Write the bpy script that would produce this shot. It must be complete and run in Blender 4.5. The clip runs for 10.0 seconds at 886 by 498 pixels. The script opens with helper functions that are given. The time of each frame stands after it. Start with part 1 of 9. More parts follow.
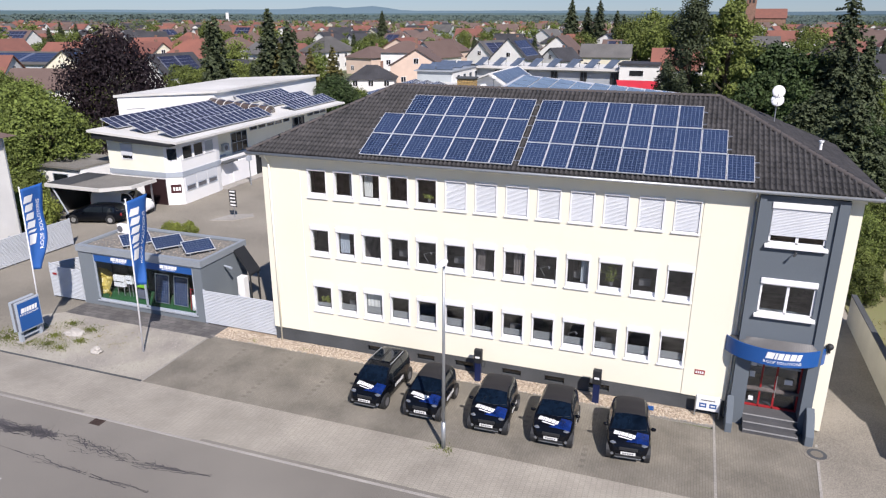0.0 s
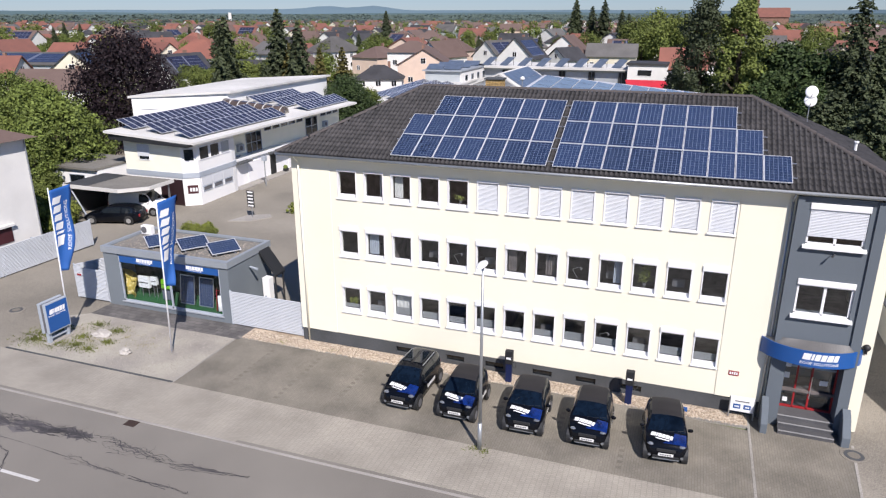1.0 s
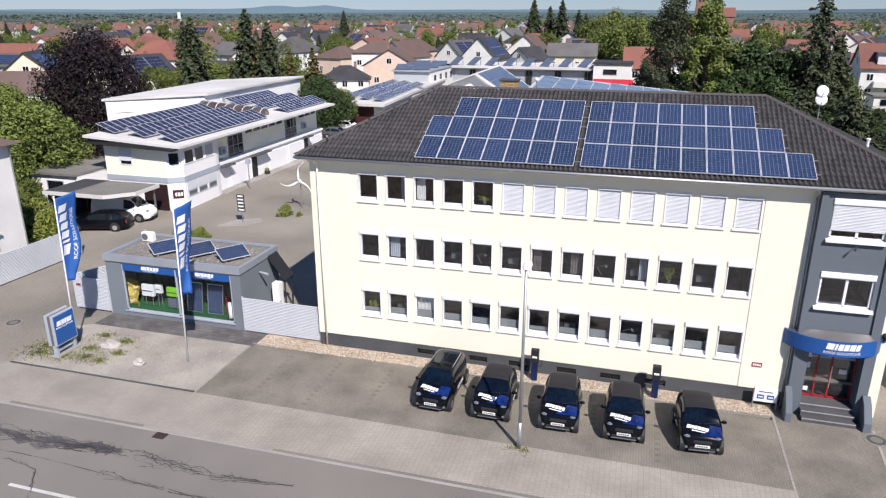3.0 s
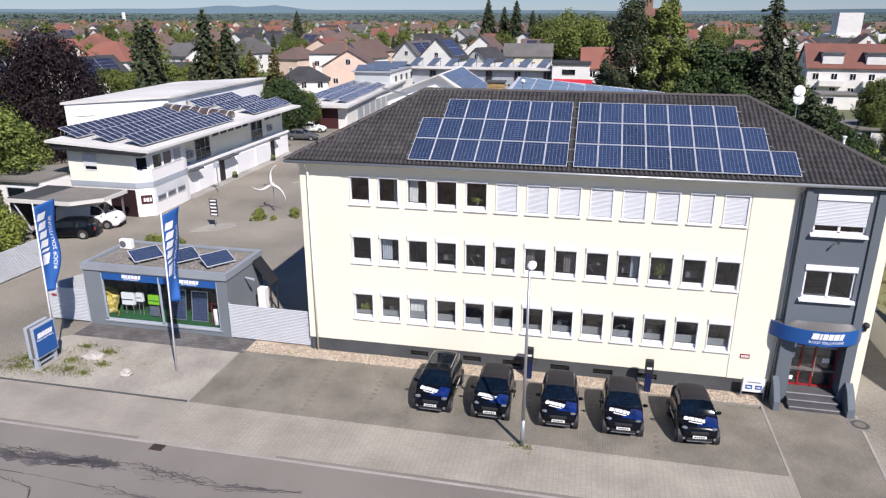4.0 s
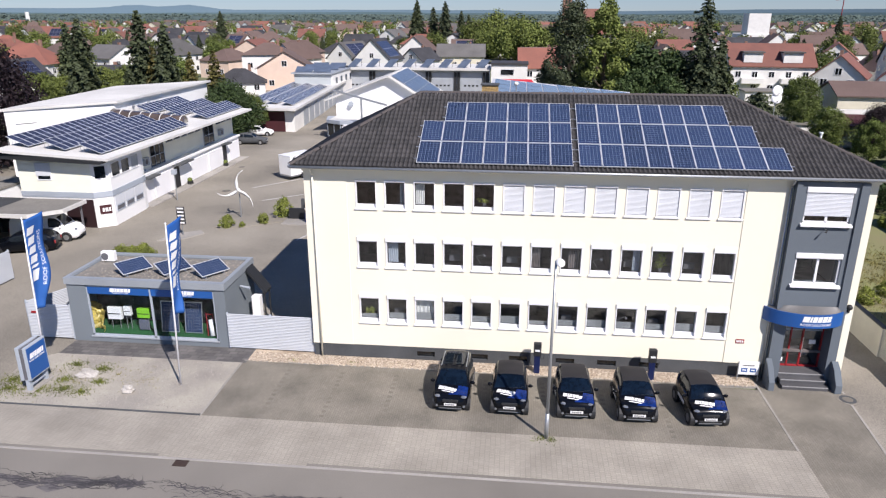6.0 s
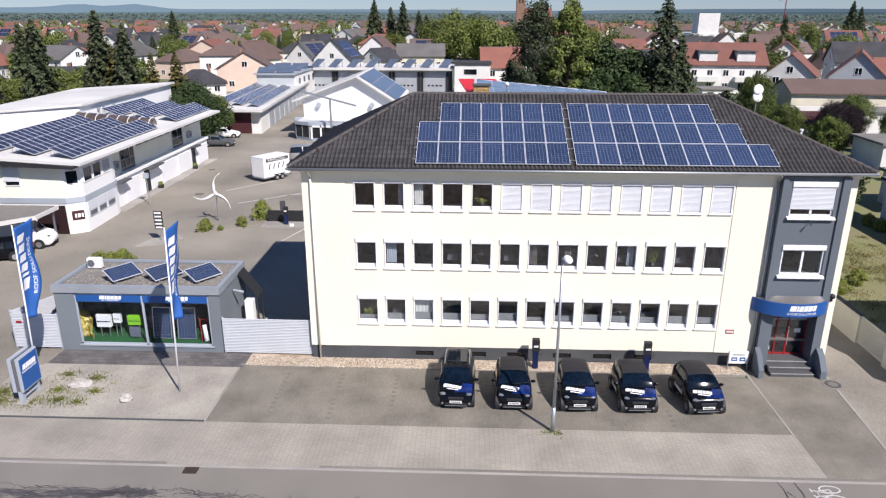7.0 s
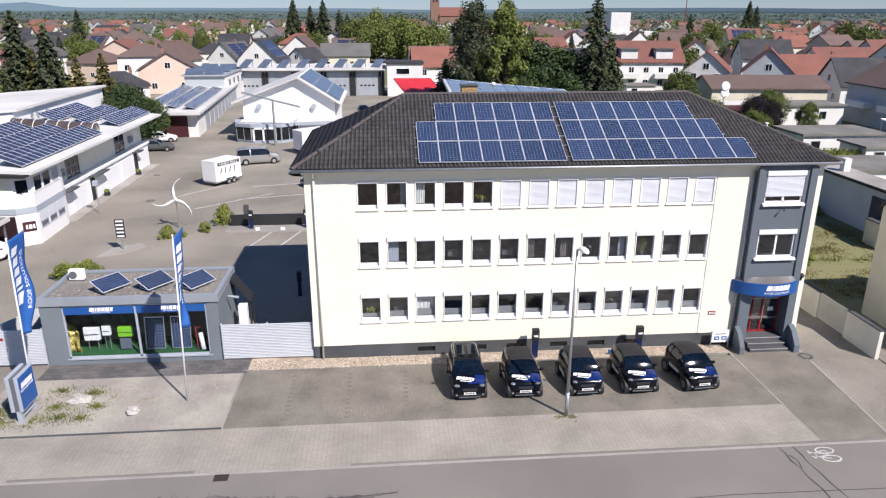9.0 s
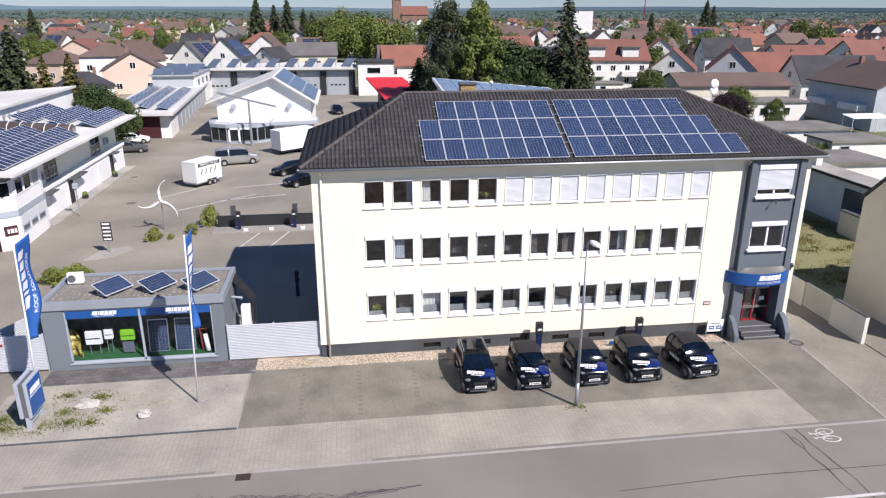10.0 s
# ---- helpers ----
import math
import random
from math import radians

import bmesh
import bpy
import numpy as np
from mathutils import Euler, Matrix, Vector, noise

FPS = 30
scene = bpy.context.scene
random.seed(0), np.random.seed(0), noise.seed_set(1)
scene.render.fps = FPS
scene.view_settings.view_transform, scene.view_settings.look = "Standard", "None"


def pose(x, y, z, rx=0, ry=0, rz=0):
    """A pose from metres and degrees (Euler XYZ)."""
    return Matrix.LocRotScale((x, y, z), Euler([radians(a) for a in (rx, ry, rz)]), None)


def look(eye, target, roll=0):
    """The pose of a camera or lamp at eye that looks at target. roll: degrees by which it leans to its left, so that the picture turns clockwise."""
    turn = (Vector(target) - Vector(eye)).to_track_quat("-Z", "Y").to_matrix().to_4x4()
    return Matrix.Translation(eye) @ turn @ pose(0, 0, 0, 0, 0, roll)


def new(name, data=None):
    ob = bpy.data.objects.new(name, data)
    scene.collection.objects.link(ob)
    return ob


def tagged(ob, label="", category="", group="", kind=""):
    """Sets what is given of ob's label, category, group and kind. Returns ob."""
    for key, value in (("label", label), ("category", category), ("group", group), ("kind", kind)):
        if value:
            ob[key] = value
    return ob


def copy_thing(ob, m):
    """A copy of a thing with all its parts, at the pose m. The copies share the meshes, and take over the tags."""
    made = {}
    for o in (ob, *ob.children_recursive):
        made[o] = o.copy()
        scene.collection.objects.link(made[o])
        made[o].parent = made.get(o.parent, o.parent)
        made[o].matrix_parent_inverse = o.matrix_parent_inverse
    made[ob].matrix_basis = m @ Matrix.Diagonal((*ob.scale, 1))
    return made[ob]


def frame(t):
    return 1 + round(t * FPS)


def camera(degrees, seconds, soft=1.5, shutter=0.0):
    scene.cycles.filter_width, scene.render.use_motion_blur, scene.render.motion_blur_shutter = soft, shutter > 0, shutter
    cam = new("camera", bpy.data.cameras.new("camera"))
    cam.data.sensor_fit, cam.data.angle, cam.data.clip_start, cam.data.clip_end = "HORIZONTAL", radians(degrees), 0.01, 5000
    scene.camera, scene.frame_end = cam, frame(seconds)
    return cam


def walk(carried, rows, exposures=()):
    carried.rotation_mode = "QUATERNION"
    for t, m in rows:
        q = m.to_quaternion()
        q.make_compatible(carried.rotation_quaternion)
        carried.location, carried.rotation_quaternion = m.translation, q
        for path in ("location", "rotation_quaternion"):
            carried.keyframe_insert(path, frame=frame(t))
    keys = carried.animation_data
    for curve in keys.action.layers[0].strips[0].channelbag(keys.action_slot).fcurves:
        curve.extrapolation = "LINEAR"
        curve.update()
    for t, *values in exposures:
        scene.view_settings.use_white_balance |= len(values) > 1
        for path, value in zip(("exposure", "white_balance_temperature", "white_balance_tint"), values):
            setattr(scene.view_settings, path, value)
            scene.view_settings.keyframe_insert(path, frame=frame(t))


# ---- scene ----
cam = camera(65.3, 10.0, soft=1.25)
PATH = [
    (0, (0.006, 0.055, 16.04), (-0.631, 1.84, 15.4), 0.1),
    (0.5, (-0.592, -0.149, 16.062), (-1.231, 1.634, 15.422), 0.1),
    (1, (-1.267, -0.368, 16.094), (-1.908, 1.415, 15.453), 0.0),
    (1.5, (-1.925, -0.602, 16.12), (-2.566, 1.181, 15.48), -0.0),
    (2, (-2.651, -0.837, 16.138), (-3.278, 0.952, 15.498), -0.1),
    (2.5, (-3.391, -1.094, 16.167), (-3.979, 0.706, 15.526), -0.0),
    (3, (-4.199, -1.357, 16.194), (-4.721, 0.464, 15.552), -0.0),
    (4.5, (-6.755, -2.154, 16.337), (-7.1, -0.291, 15.696), 0.1),
    (5, (-7.669, -2.417, 16.38), (-7.965, -0.546, 15.739), 0.1),
    (5.5, (-8.541, -2.645, 16.435), (-8.79, -0.767, 15.794), 0.1),
    (7, (-11.387, -3.309, 16.581), (-11.459, -1.417, 15.939), 0.1),
    (7.5, (-12.318, -3.501, 16.633), (-12.333, -1.608, 15.99), 0.1),
    (8, (-13.327, -3.693, 16.669), (-13.281, -1.8, 16.024), 0.1),
    (8.5, (-14.291, -3.852, 16.704), (-14.189, -1.962, 16.059), 0.1),
    (9, (-15.333, -4.003, 16.736), (-15.176, -2.116, 16.091), 0.1),
    (9.5, (-16.318, -4.141, 16.778), (-16.112, -2.259, 16.131), 0.1),
    (10, (-17.397, -4.24, 16.776), (-17.138, -2.365, 16.128), 0.1),
]
walk(cam, [(t, look(eye, target, roll)) for t, eye, target, roll in PATH], [(0.0, 0.30, 6500, 15.5), (5.0, 0.33, 6500, 16.0), (10.0, 0.40, 6500, 16.0)])

# ---- world, sun ----
SUN_EL, SUN_AZ = 44.0, 141.5            # degrees; azimuth from +y towards +x
sun_from = Vector((math.sin(radians(SUN_AZ)) * math.cos(radians(SUN_EL)), math.cos(radians(SUN_AZ)) * math.cos(radians(SUN_EL)), math.sin(radians(SUN_EL))))
world = bpy.data.worlds.new("world")
scene.world = world
world.use_nodes = True
wn = world.node_tree
sky = wn.nodes.new("ShaderNodeTexSky")
sky.sky_type, sky.sun_disc = "NISHITA", False
sky.sun_elevation, sky.sun_rotation = radians(SUN_EL), radians(SUN_AZ)
sky.air_density, sky.dust_density, sky.ozone_density = 1.0, 0.0, 1.5
wn.nodes["Background"].inputs["Strength"].default_value = 0.087
even = wn.nodes.new("ShaderNodeGamma")
even.inputs["Gamma"].default_value = 0.8
wn.links.new(sky.outputs[0], even.inputs[0])
clear = wn.nodes.new("ShaderNodeVectorMath")
clear.operation = "MULTIPLY"
clear.inputs[1].default_value = (0.61, 0.815, 1.22)
wn.links.new(even.outputs[0], clear.inputs[0])
wn.links.new(clear.outputs[0], wn.nodes["Background"].inputs[0])
sun = new("sun", bpy.data.lights.new("sun", "SUN"))
sun.data.energy, sun.data.angle, sun.data.color = 5.0, radians(0.55), (1.0, 0.96, 0.905)
sun.matrix_world = look(Vector((0, 20, 0)) + sun_from * 120, (0, 20, 0))

# ---- materials ----
def mat(name, color, rough=0.7, metal=0.0, vary=0.12, scale=3.0, fine=40.0, bump=0.0, tint=None, coat=0.0, spec=0.5, per_object=0.0, per_island=0.0):
    """A surface with blotches and grain: color, varied by two noises and, if wanted, from object to object."""
    m = bpy.data.materials.new(name)
    m.use_nodes = True
    n, l = m.node_tree.nodes, m.node_tree.links
    p = n["Principled BSDF"]
    p.inputs["Roughness"].default_value, p.inputs["Metallic"].default_value = rough, metal
    p.inputs["Specular IOR Level"].default_value = spec
    p.inputs["Coat Weight"].default_value = coat
    p.inputs["Coat Roughness"].default_value = 0.05
    co = n.new("ShaderNodeTexCoord")
    geo = n.new("ShaderNodeNewGeometry")
    big, small = n.new("ShaderNodeTexNoise"), n.new("ShaderNodeTexNoise")
    for t, s, d in ((big, scale * 0.2, 5), (small, fine, 3)):
        t.inputs["Scale"].default_value, t.inputs["Detail"].default_value = s, d
        l.new(geo.outputs["Position"], t.inputs["Vector"])
    add = n.new("ShaderNodeMath")
    add.operation = "ADD"
    l.new(big.outputs["Fac"], add.inputs[0])
    l.new(small.outputs["Fac"], add.inputs[1])
    last = add.outputs[0]
    if per_object:
        info = n.new("ShaderNodeObjectInfo")
        k = n.new("ShaderNodeMath")
        k.operation = "MULTIPLY_ADD"
        l.new(info.outputs["Random"], k.inputs[0])
        k.inputs[1].default_value = per_object
        l.new(last, k.inputs[2])
        last = k.outputs[0]
    if per_island:
        k = n.new("ShaderNodeMath")
        k.operation = "MULTIPLY_ADD"
        l.new(geo.outputs["Random Per Island"], k.inputs[0])
        k.inputs[1].default_value = per_island
        l.new(last, k.inputs[2])
        last = k.outputs[0]
    ramp = n.new("ShaderNodeMapRange")
    ramp.inputs["From Min"].default_value, ramp.inputs["From Max"].default_value = 0.7, 1.3 + per_object + per_island
    l.new(last, ramp.inputs["Value"])
    mix = n.new("ShaderNodeMix")
    mix.data_type = "RGBA"
    other = tint or tuple(c * (1 - 2 * vary) for c in color)
    mix.inputs["A"].default_value = (*[min(1, c * (1 + vary)) for c in color], 1)
    mix.inputs["B"].default_value = (*other, 1)
    l.new(ramp.outputs[0], mix.inputs["Factor"])
    l.new(mix.outputs["Result"], p.inputs["Base Color"])
    if bump:
        b = n.new("ShaderNodeBump")
        b.inputs["Strength"].default_value, b.inputs["Distance"].default_value = 0.6, bump
        l.new(small.outputs["Fac"], b.inputs["Height"])
        l.new(b.outputs[0], p.inputs["Normal"])
    return m


def glass_mat(name, tint=(0.9, 0.93, 0.95), gloss=0.05, base=0.06):
    """A thin pane: clear, with a mirror that grows towards grazing."""
    m = bpy.data.materials.new(name)
    m.use_nodes = True
    n, l = m.node_tree.nodes, m.node_tree.links
    n.remove(n["Principled BSDF"])
    tr, gl, mx, fr = n.new("ShaderNodeBsdfTransparent"), n.new("ShaderNodeBsdfGlossy"), n.new("ShaderNodeMixShader"), n.new("ShaderNodeLayerWeight")
    tr.inputs[0].default_value = (*tint, 1)
    gl.inputs["Roughness"].default_value = gloss
    k = n.new("ShaderNodeMath")
    k.operation = "MULTIPLY_ADD"
    k.inputs[1].default_value, k.inputs[2].default_value = 0.9, base
    pw = n.new("ShaderNodeMath")
    pw.operation, pw.inputs[1].default_value = "POWER", 4.0
    l.new(fr.outputs["Facing"], pw.inputs[0])
    l.new(pw.outputs[0], k.inputs[0])
    l.new(k.outputs[0], mx.inputs[0])
    l.new(tr.outputs[0], mx.inputs[1])
    l.new(gl.outputs[0], mx.inputs[2])
    l.new(mx.outputs[0], n["Material Output"].inputs[0])
    return m


def brick_mat(name, c1, c2, mortar, bw, bh, rough=0.85, gap=0.01, turn=0.0, bump=0.004, blotch=0.25):
    """Small paving stones or blocks laid in bond, seen from above: colour from stone to stone and a sunk joint."""
    m = bpy.data.materials.new(name)
    m.use_nodes = True
    n, l = m.node_tree.nodes, m.node_tree.links
    p = n["Principled BSDF"]
    p.inputs["Roughness"].default_value = rough
    geo, mp, br = n.new("ShaderNodeNewGeometry"), n.new("ShaderNodeMapping"), n.new("ShaderNodeTexBrick")
    mp.inputs["Rotation"].default_value = (0, 0, radians(turn))
    l.new(geo.outputs["Position"], mp.inputs["Vector"])
    l.new(mp.outputs[0], br.inputs["Vector"])
    for k, v in (("Color1", (*c1, 1)), ("Color2", (*c2, 1)), ("Mortar", (*mortar, 1)), ("Scale", 1.0), ("Brick Width", bw), ("Row Height", bh), ("Mortar Size", gap), ("Bias", 0.0)):
        br.inputs[k].default_value = v
    no = n.new("ShaderNodeTexNoise")
    no.inputs["Scale"].default_value, no.inputs["Detail"].default_value = 0.45, 6
    l.new(geo.outputs["Position"], no.inputs["Vector"])
    rg = n.new("ShaderNodeMapRange")
    rg.inputs["From Min"].default_value, rg.inputs["From Max"].default_value = 0.3, 0.7
    rg.inputs["To Min"].default_value, rg.inputs["To Max"].default_value = 1 - blotch, 1 + blotch * 0.7
    l.new(no.outputs["Fac"], rg.inputs["Value"])
    mul = n.new("ShaderNodeVectorMath")
    mul.operation = "SCALE"
    l.new(br.outputs["Color"], mul.inputs[0])
    l.new(rg.outputs[0], mul.inputs["Scale"])
    l.new(mul.outputs[0], p.inputs["Base Color"])
    b = n.new("ShaderNodeBump")
    b.inputs["Distance"].default_value = bump
    b.invert = True
    l.new(br.outputs["Fac"], b.inputs["Height"])
    l.new(b.outputs[0], p.inputs["Normal"])
    return m


def leaf_mat(name, color, vary=0.5):
    m = bpy.data.materials.new(name)
    m.use_nodes = True
    n, l = m.node_tree.nodes, m.node_tree.links
    p = n["Principled BSDF"]
    p.inputs["Roughness"].default_value = 0.65
    p.inputs["Specular IOR Level"].default_value = 0.25
    geo, no = n.new("ShaderNodeNewGeometry"), n.new("ShaderNodeTexNoise")
    no.inputs["Scale"].default_value, no.inputs["Detail"].default_value = 0.65, 5
    l.new(geo.outputs["Position"], no.inputs["Vector"])
    info = n.new("ShaderNodeObjectInfo")
    a = n.new("ShaderNodeMath")
    a.operation = "MULTIPLY_ADD"
    a.inputs[1].default_value = 0.6
    l.new(geo.outputs["Random Per Island"], a.inputs[0])
    l.new(no.outputs["Fac"], a.inputs[2])
    a2 = n.new("ShaderNodeMath")
    a2.operation = "MULTIPLY_ADD"
    a2.inputs[1].default_value = 0.35
    l.new(info.outputs["Random"], a2.inputs[0])
    l.new(a.outputs[0], a2.inputs[2])
    rg = n.new("ShaderNodeMapRange")
    rg.inputs["From Min"].default_value, rg.inputs["From Max"].default_value = 0.45, 1.35
    l.new(a2.outputs[0], rg.inputs["Value"])
    mix = n.new("ShaderNodeMix")
    mix.data_type = "RGBA"
    mix.inputs["A"].default_value = (*[c * (1 - vary) for c in color], 1)
    mix.inputs["B"].default_value = (color[0] * (1 + vary * 1.1), color[1] * (1 + vary * 0.9), color[2] * (1 + vary * 0.3), 1)
    l.new(rg.outputs[0], mix.inputs["Factor"])
    l.new(mix.outputs["Result"], p.inputs["Base Color"])
    return m


def cell_mat(name, col, line, nx, ny, rough=0.22):
    """Photovoltaic glass: dark cells with a fine pale grid, laid by the generated box of each panel."""
    m = bpy.data.materials.new(name)
    m.use_nodes = True
    n, l = m.node_tree.nodes, m.node_tree.links
    p = n["Principled BSDF"]
    p.inputs["Roughness"].default_value = rough
    p.inputs["Coat Weight"].default_value, p.inputs["Coat Roughness"].default_value = 0.25, 0.08
    co, sp = n.new("ShaderNodeTexCoord"), n.new("ShaderNodeSeparateXYZ")
    l.new(co.outputs["UV"], sp.inputs[0])
    hit = []
    for out, k, w in ((0, nx, 0.09), (1, ny, 0.08)):
        a, b, c = n.new("ShaderNodeMath"), n.new("ShaderNodeMath"), n.new("ShaderNodeMath")
        a.operation, b.operation, c.operation = "MULTIPLY", "FRACT", "LESS_THAN"
        a.inputs[1].default_value, c.inputs[1].default_value = k, w
        l.new(sp.outputs[out], a.inputs[0])
        l.new(a.outputs[0], b.inputs[0])
        l.new(b.outputs[0], c.inputs[0])
        hit.append(c)
    mx = n.new("ShaderNodeMath")
    mx.operation = "MAXIMUM"
    l.new(hit[0].outputs[0], mx.inputs[0])
    l.new(hit[1].outputs[0], mx.inputs[1])
    info, geo, no = n.new("ShaderNodeObjectInfo"), n.new("ShaderNodeNewGeometry"), n.new("ShaderNodeTexNoise")
    no.inputs["Scale"].default_value = 6.5
    l.new(geo.outputs["Position"], no.inputs["Vector"])
    s = n.new("ShaderNodeMath")
    s.operation = "MULTIPLY_ADD"
    s.inputs[1].default_value = 0.7
    l.new(info.outputs["Random"], s.inputs[0])
    l.new(no.outputs["Fac"], s.inputs[2])
    va = n.new("ShaderNodeMix")
    va.data_type = "RGBA"
    va.inputs["A"].default_value = (*[c * 0.6 for c in col], 1)
    va.inputs["B"].default_value = (*[c * 1.5 for c in col], 1)
    l.new(s.outputs[0], va.inputs["Factor"])
    mix = n.new("ShaderNodeMix")
    mix.data_type = "RGBA"
    mix.inputs["B"].default_value = (*line, 1)
    l.new(mx.outputs[0], mix.inputs["Factor"])
    l.new(va.outputs["Result"], mix.inputs["A"])
    l.new(mix.outputs["Result"], p.inputs["Base Color"])
    return m


M_CREAM = mat("cream_render", (0.82, 0.784, 0.645), 0.9, vary=0.035, scale=0.8, fine=60, bump=0.002)
M_PALECREAM = mat("pale_cream_render", (0.84, 0.83, 0.70), 0.9, vary=0.03)
M_WHITE = mat("white_paint", (0.84, 0.84, 0.83), 0.55, vary=0.03, scale=1.5)
M_PVC = mat("white_pvc", (0.80, 0.80, 0.81), 0.35, vary=0.02)
M_PLINTH = mat("plinth_render", (0.075, 0.08, 0.085), 0.9, vary=0.2, bump=0.003)
M_GREY = mat("slate_blue_render", (0.116, 0.138, 0.160), 0.85, vary=0.08, scale=1.2, bump=0.002)
M_GREYL = mat("light_grey_paint", (0.36, 0.40, 0.45), 0.6, vary=0.06)
M_TILE = mat("charcoal_roof_tile", (0.030, 0.028, 0.029), 0.7, vary=0.5, scale=2.0, fine=14, bump=0.006, per_object=0.7, tint=(0.011, 0.011, 0.012))
M_TILE2 = mat("charcoal_roof_tile_field", (0.042, 0.039, 0.040), 0.7, vary=0.4, scale=4.0, fine=5, bump=0.006, tint=(0.014, 0.014, 0.015), per_island=0.45)
M_RIDGE = mat("weathered_ridge_tile", (0.052, 0.046, 0.045), 0.85, vary=0.3, scale=6, fine=14, per_object=0.7, tint=(0.085, 0.072, 0.068))
M_GUTTER = mat("grey_zinc", (0.42, 0.44, 0.46), 0.45, 0.7, vary=0.1)
M_ALU = mat("bare_aluminium", (0.70, 0.71, 0.72), 0.32, 0.85, vary=0.05)
M_PANE = glass_mat("window_glass", base=0.085)
M_SHOPGLASS = glass_mat("shop_glass", base=0.02)
M_CARGLASS = mat("dark_car_glass", (0.010, 0.014, 0.018), 0.05, vary=0.3, fine=5, coat=0.15)
M_SHUT = mat("roller_shutter_slat", (0.62, 0.64, 0.67), 0.5, vary=0.05, fine=20)
M_CELL = cell_mat("polycrystalline_cells", (0.015, 0.026, 0.062), (0.15, 0.19, 0.27), 6, 10)
M_CELL2 = cell_mat("dark_cells", (0.021, 0.024, 0.045), (0.13, 0.14, 0.18), 2, 5)
M_PFRAME = mat("pale_panel_frame", (0.60, 0.61, 0.63), 0.4, 0.2, vary=0.03)
M_ASPHALT = mat("worn_asphalt", (0.212, 0.196, 0.172), 0.92, vary=0.17, scale=0.7, fine=35, bump=0.004)
M_YARD = mat("yard_asphalt", (0.27, 0.245, 0.202), 0.93, vary=0.24, scale=0.6, fine=25, bump=0.004)
M_KERB = mat("pale_concrete", (0.34, 0.32, 0.295), 0.9, vary=0.12, scale=3, bump=0.002)
M_CONC = mat("weathered_concrete", (0.34, 0.32, 0.29), 0.92, vary=0.2, scale=1.2, fine=18, bump=0.003)
M_DRIVE = mat("brown_drive_asphalt", (0.285, 0.258, 0.215), 0.92, vary=0.3, scale=0.8, fine=25, bump=0.004)
M_DOT = mat("dark_paving_stone", (0.18, 0.163, 0.135), 0.9, vary=0.15)
# solar panels at a grazing view: the mirrored sky is in the base colour
M_WINGSHEET = mat("pale_blue_roof_glass", (0.22, 0.275, 0.315), 0.22, vary=0.15, scale=4, coat=0.5)
# grey-blue stands for sky reflected in the far tilted panels
M_RACK = mat("tilted_panel_glass", (0.12, 0.15, 0.20), 0.3, vary=0.2, scale=4, coat=0.3)
M_DRYGRASS = leaf_mat("dry_grass", (0.17, 0.16, 0.07))
M_WEED = leaf_mat("green_weeds", (0.125, 0.15, 0.04))
M_STAIN = mat("bitumen_stain", (0.125, 0.115, 0.115), 0.85, vary=0.25, fine=6)
M_SEAM = mat("rust_red_seam", (0.26, 0.10, 0.075), 0.6, vary=0.2)
M_RUST = mat("rusty_iron", (0.075, 0.05, 0.042), 0.8, 0.3, vary=0.3)
M_PAVE = brick_mat("pavement_stones", (0.35, 0.322, 0.274), (0.318, 0.292, 0.248), (0.252, 0.23, 0.194), 0.11, 0.2, gap=0.009, turn=90, blotch=0.2)
M_PARK = brick_mat("parking_stones", (0.218, 0.198, 0.163), (0.192, 0.175, 0.143), (0.158, 0.144, 0.118), 0.2, 0.1, gap=0.008, turn=90, blotch=0.34)
M_SLAB = brick_mat("dark_stone_slabs", (0.155, 0.145, 0.14), (0.105, 0.10, 0.10), (0.07, 0.068, 0.065), 0.45, 0.3, gap=0.012, blotch=0.4)
M_GRAVEL = mat("grey_gravel", (0.355, 0.333, 0.275), 0.95, vary=0.25, scale=2.2, fine=55, bump=0.02, tint=(0.22, 0.20, 0.185))
M_PEBBLE = mat("river_pebbles", (0.46, 0.38, 0.29), 0.85, vary=0.35, scale=4, fine=30, bump=0.02, tint=(0.24, 0.18, 0.12))
M_SOIL = mat("earth", (0.16, 0.12, 0.085), 0.95, vary=0.3, bump=0.01)
M_GRASS = mat("meadow", (0.135, 0.15, 0.055), 0.95, vary=0.4, scale=1.4, fine=9, bump=0.03, tint=(0.21, 0.18, 0.10))
M_LAND = mat("far_land", (0.085, 0.115, 0.045), 0.98, vary=0.35, scale=0.12, fine=0.6, tint=(0.13, 0.115, 0.07))
M_BLUE = mat("brand_blue_sheet", (0.012, 0.085, 0.30), 0.4, vary=0.05)
M_CLOTH = mat("blue_flag_cloth", (0.015, 0.10, 0.36), 0.7, vary=0.1)
M_MARK = mat("white_print", (0.80, 0.80, 0.80), 0.6, vary=0.02)
M_LINE = mat("worn_white_line", (0.55, 0.54, 0.52), 0.85, vary=0.15, fine=18)
M_CRACK = mat("bitumen_crack", (0.06, 0.056, 0.06), 0.8, vary=0.3, fine=30)
M_BLACK = mat("black_lacquer", (0.004, 0.005, 0.008), 0.17, vary=0.15, spec=0.22)
M_SCREEN = mat("tinted_windscreen", (0.004, 0.009, 0.018), 0.06, vary=0.3, scale=4, fine=5, spec=0.3)
M_SOFTTOP = mat("matt_black_skin", (0.020, 0.019, 0.021), 0.62, vary=0.15, scale=5, fine=60, bump=0.001, spec=0.3)
M_FROST = mat("frosted_film", (0.27, 0.28, 0.285), 0.7, vary=0.15, scale=2.5)
M_FOIL = mat("blue_car_foil", (0.004, 0.022, 0.14), 0.24, vary=0.5, scale=14, coat=0.15)
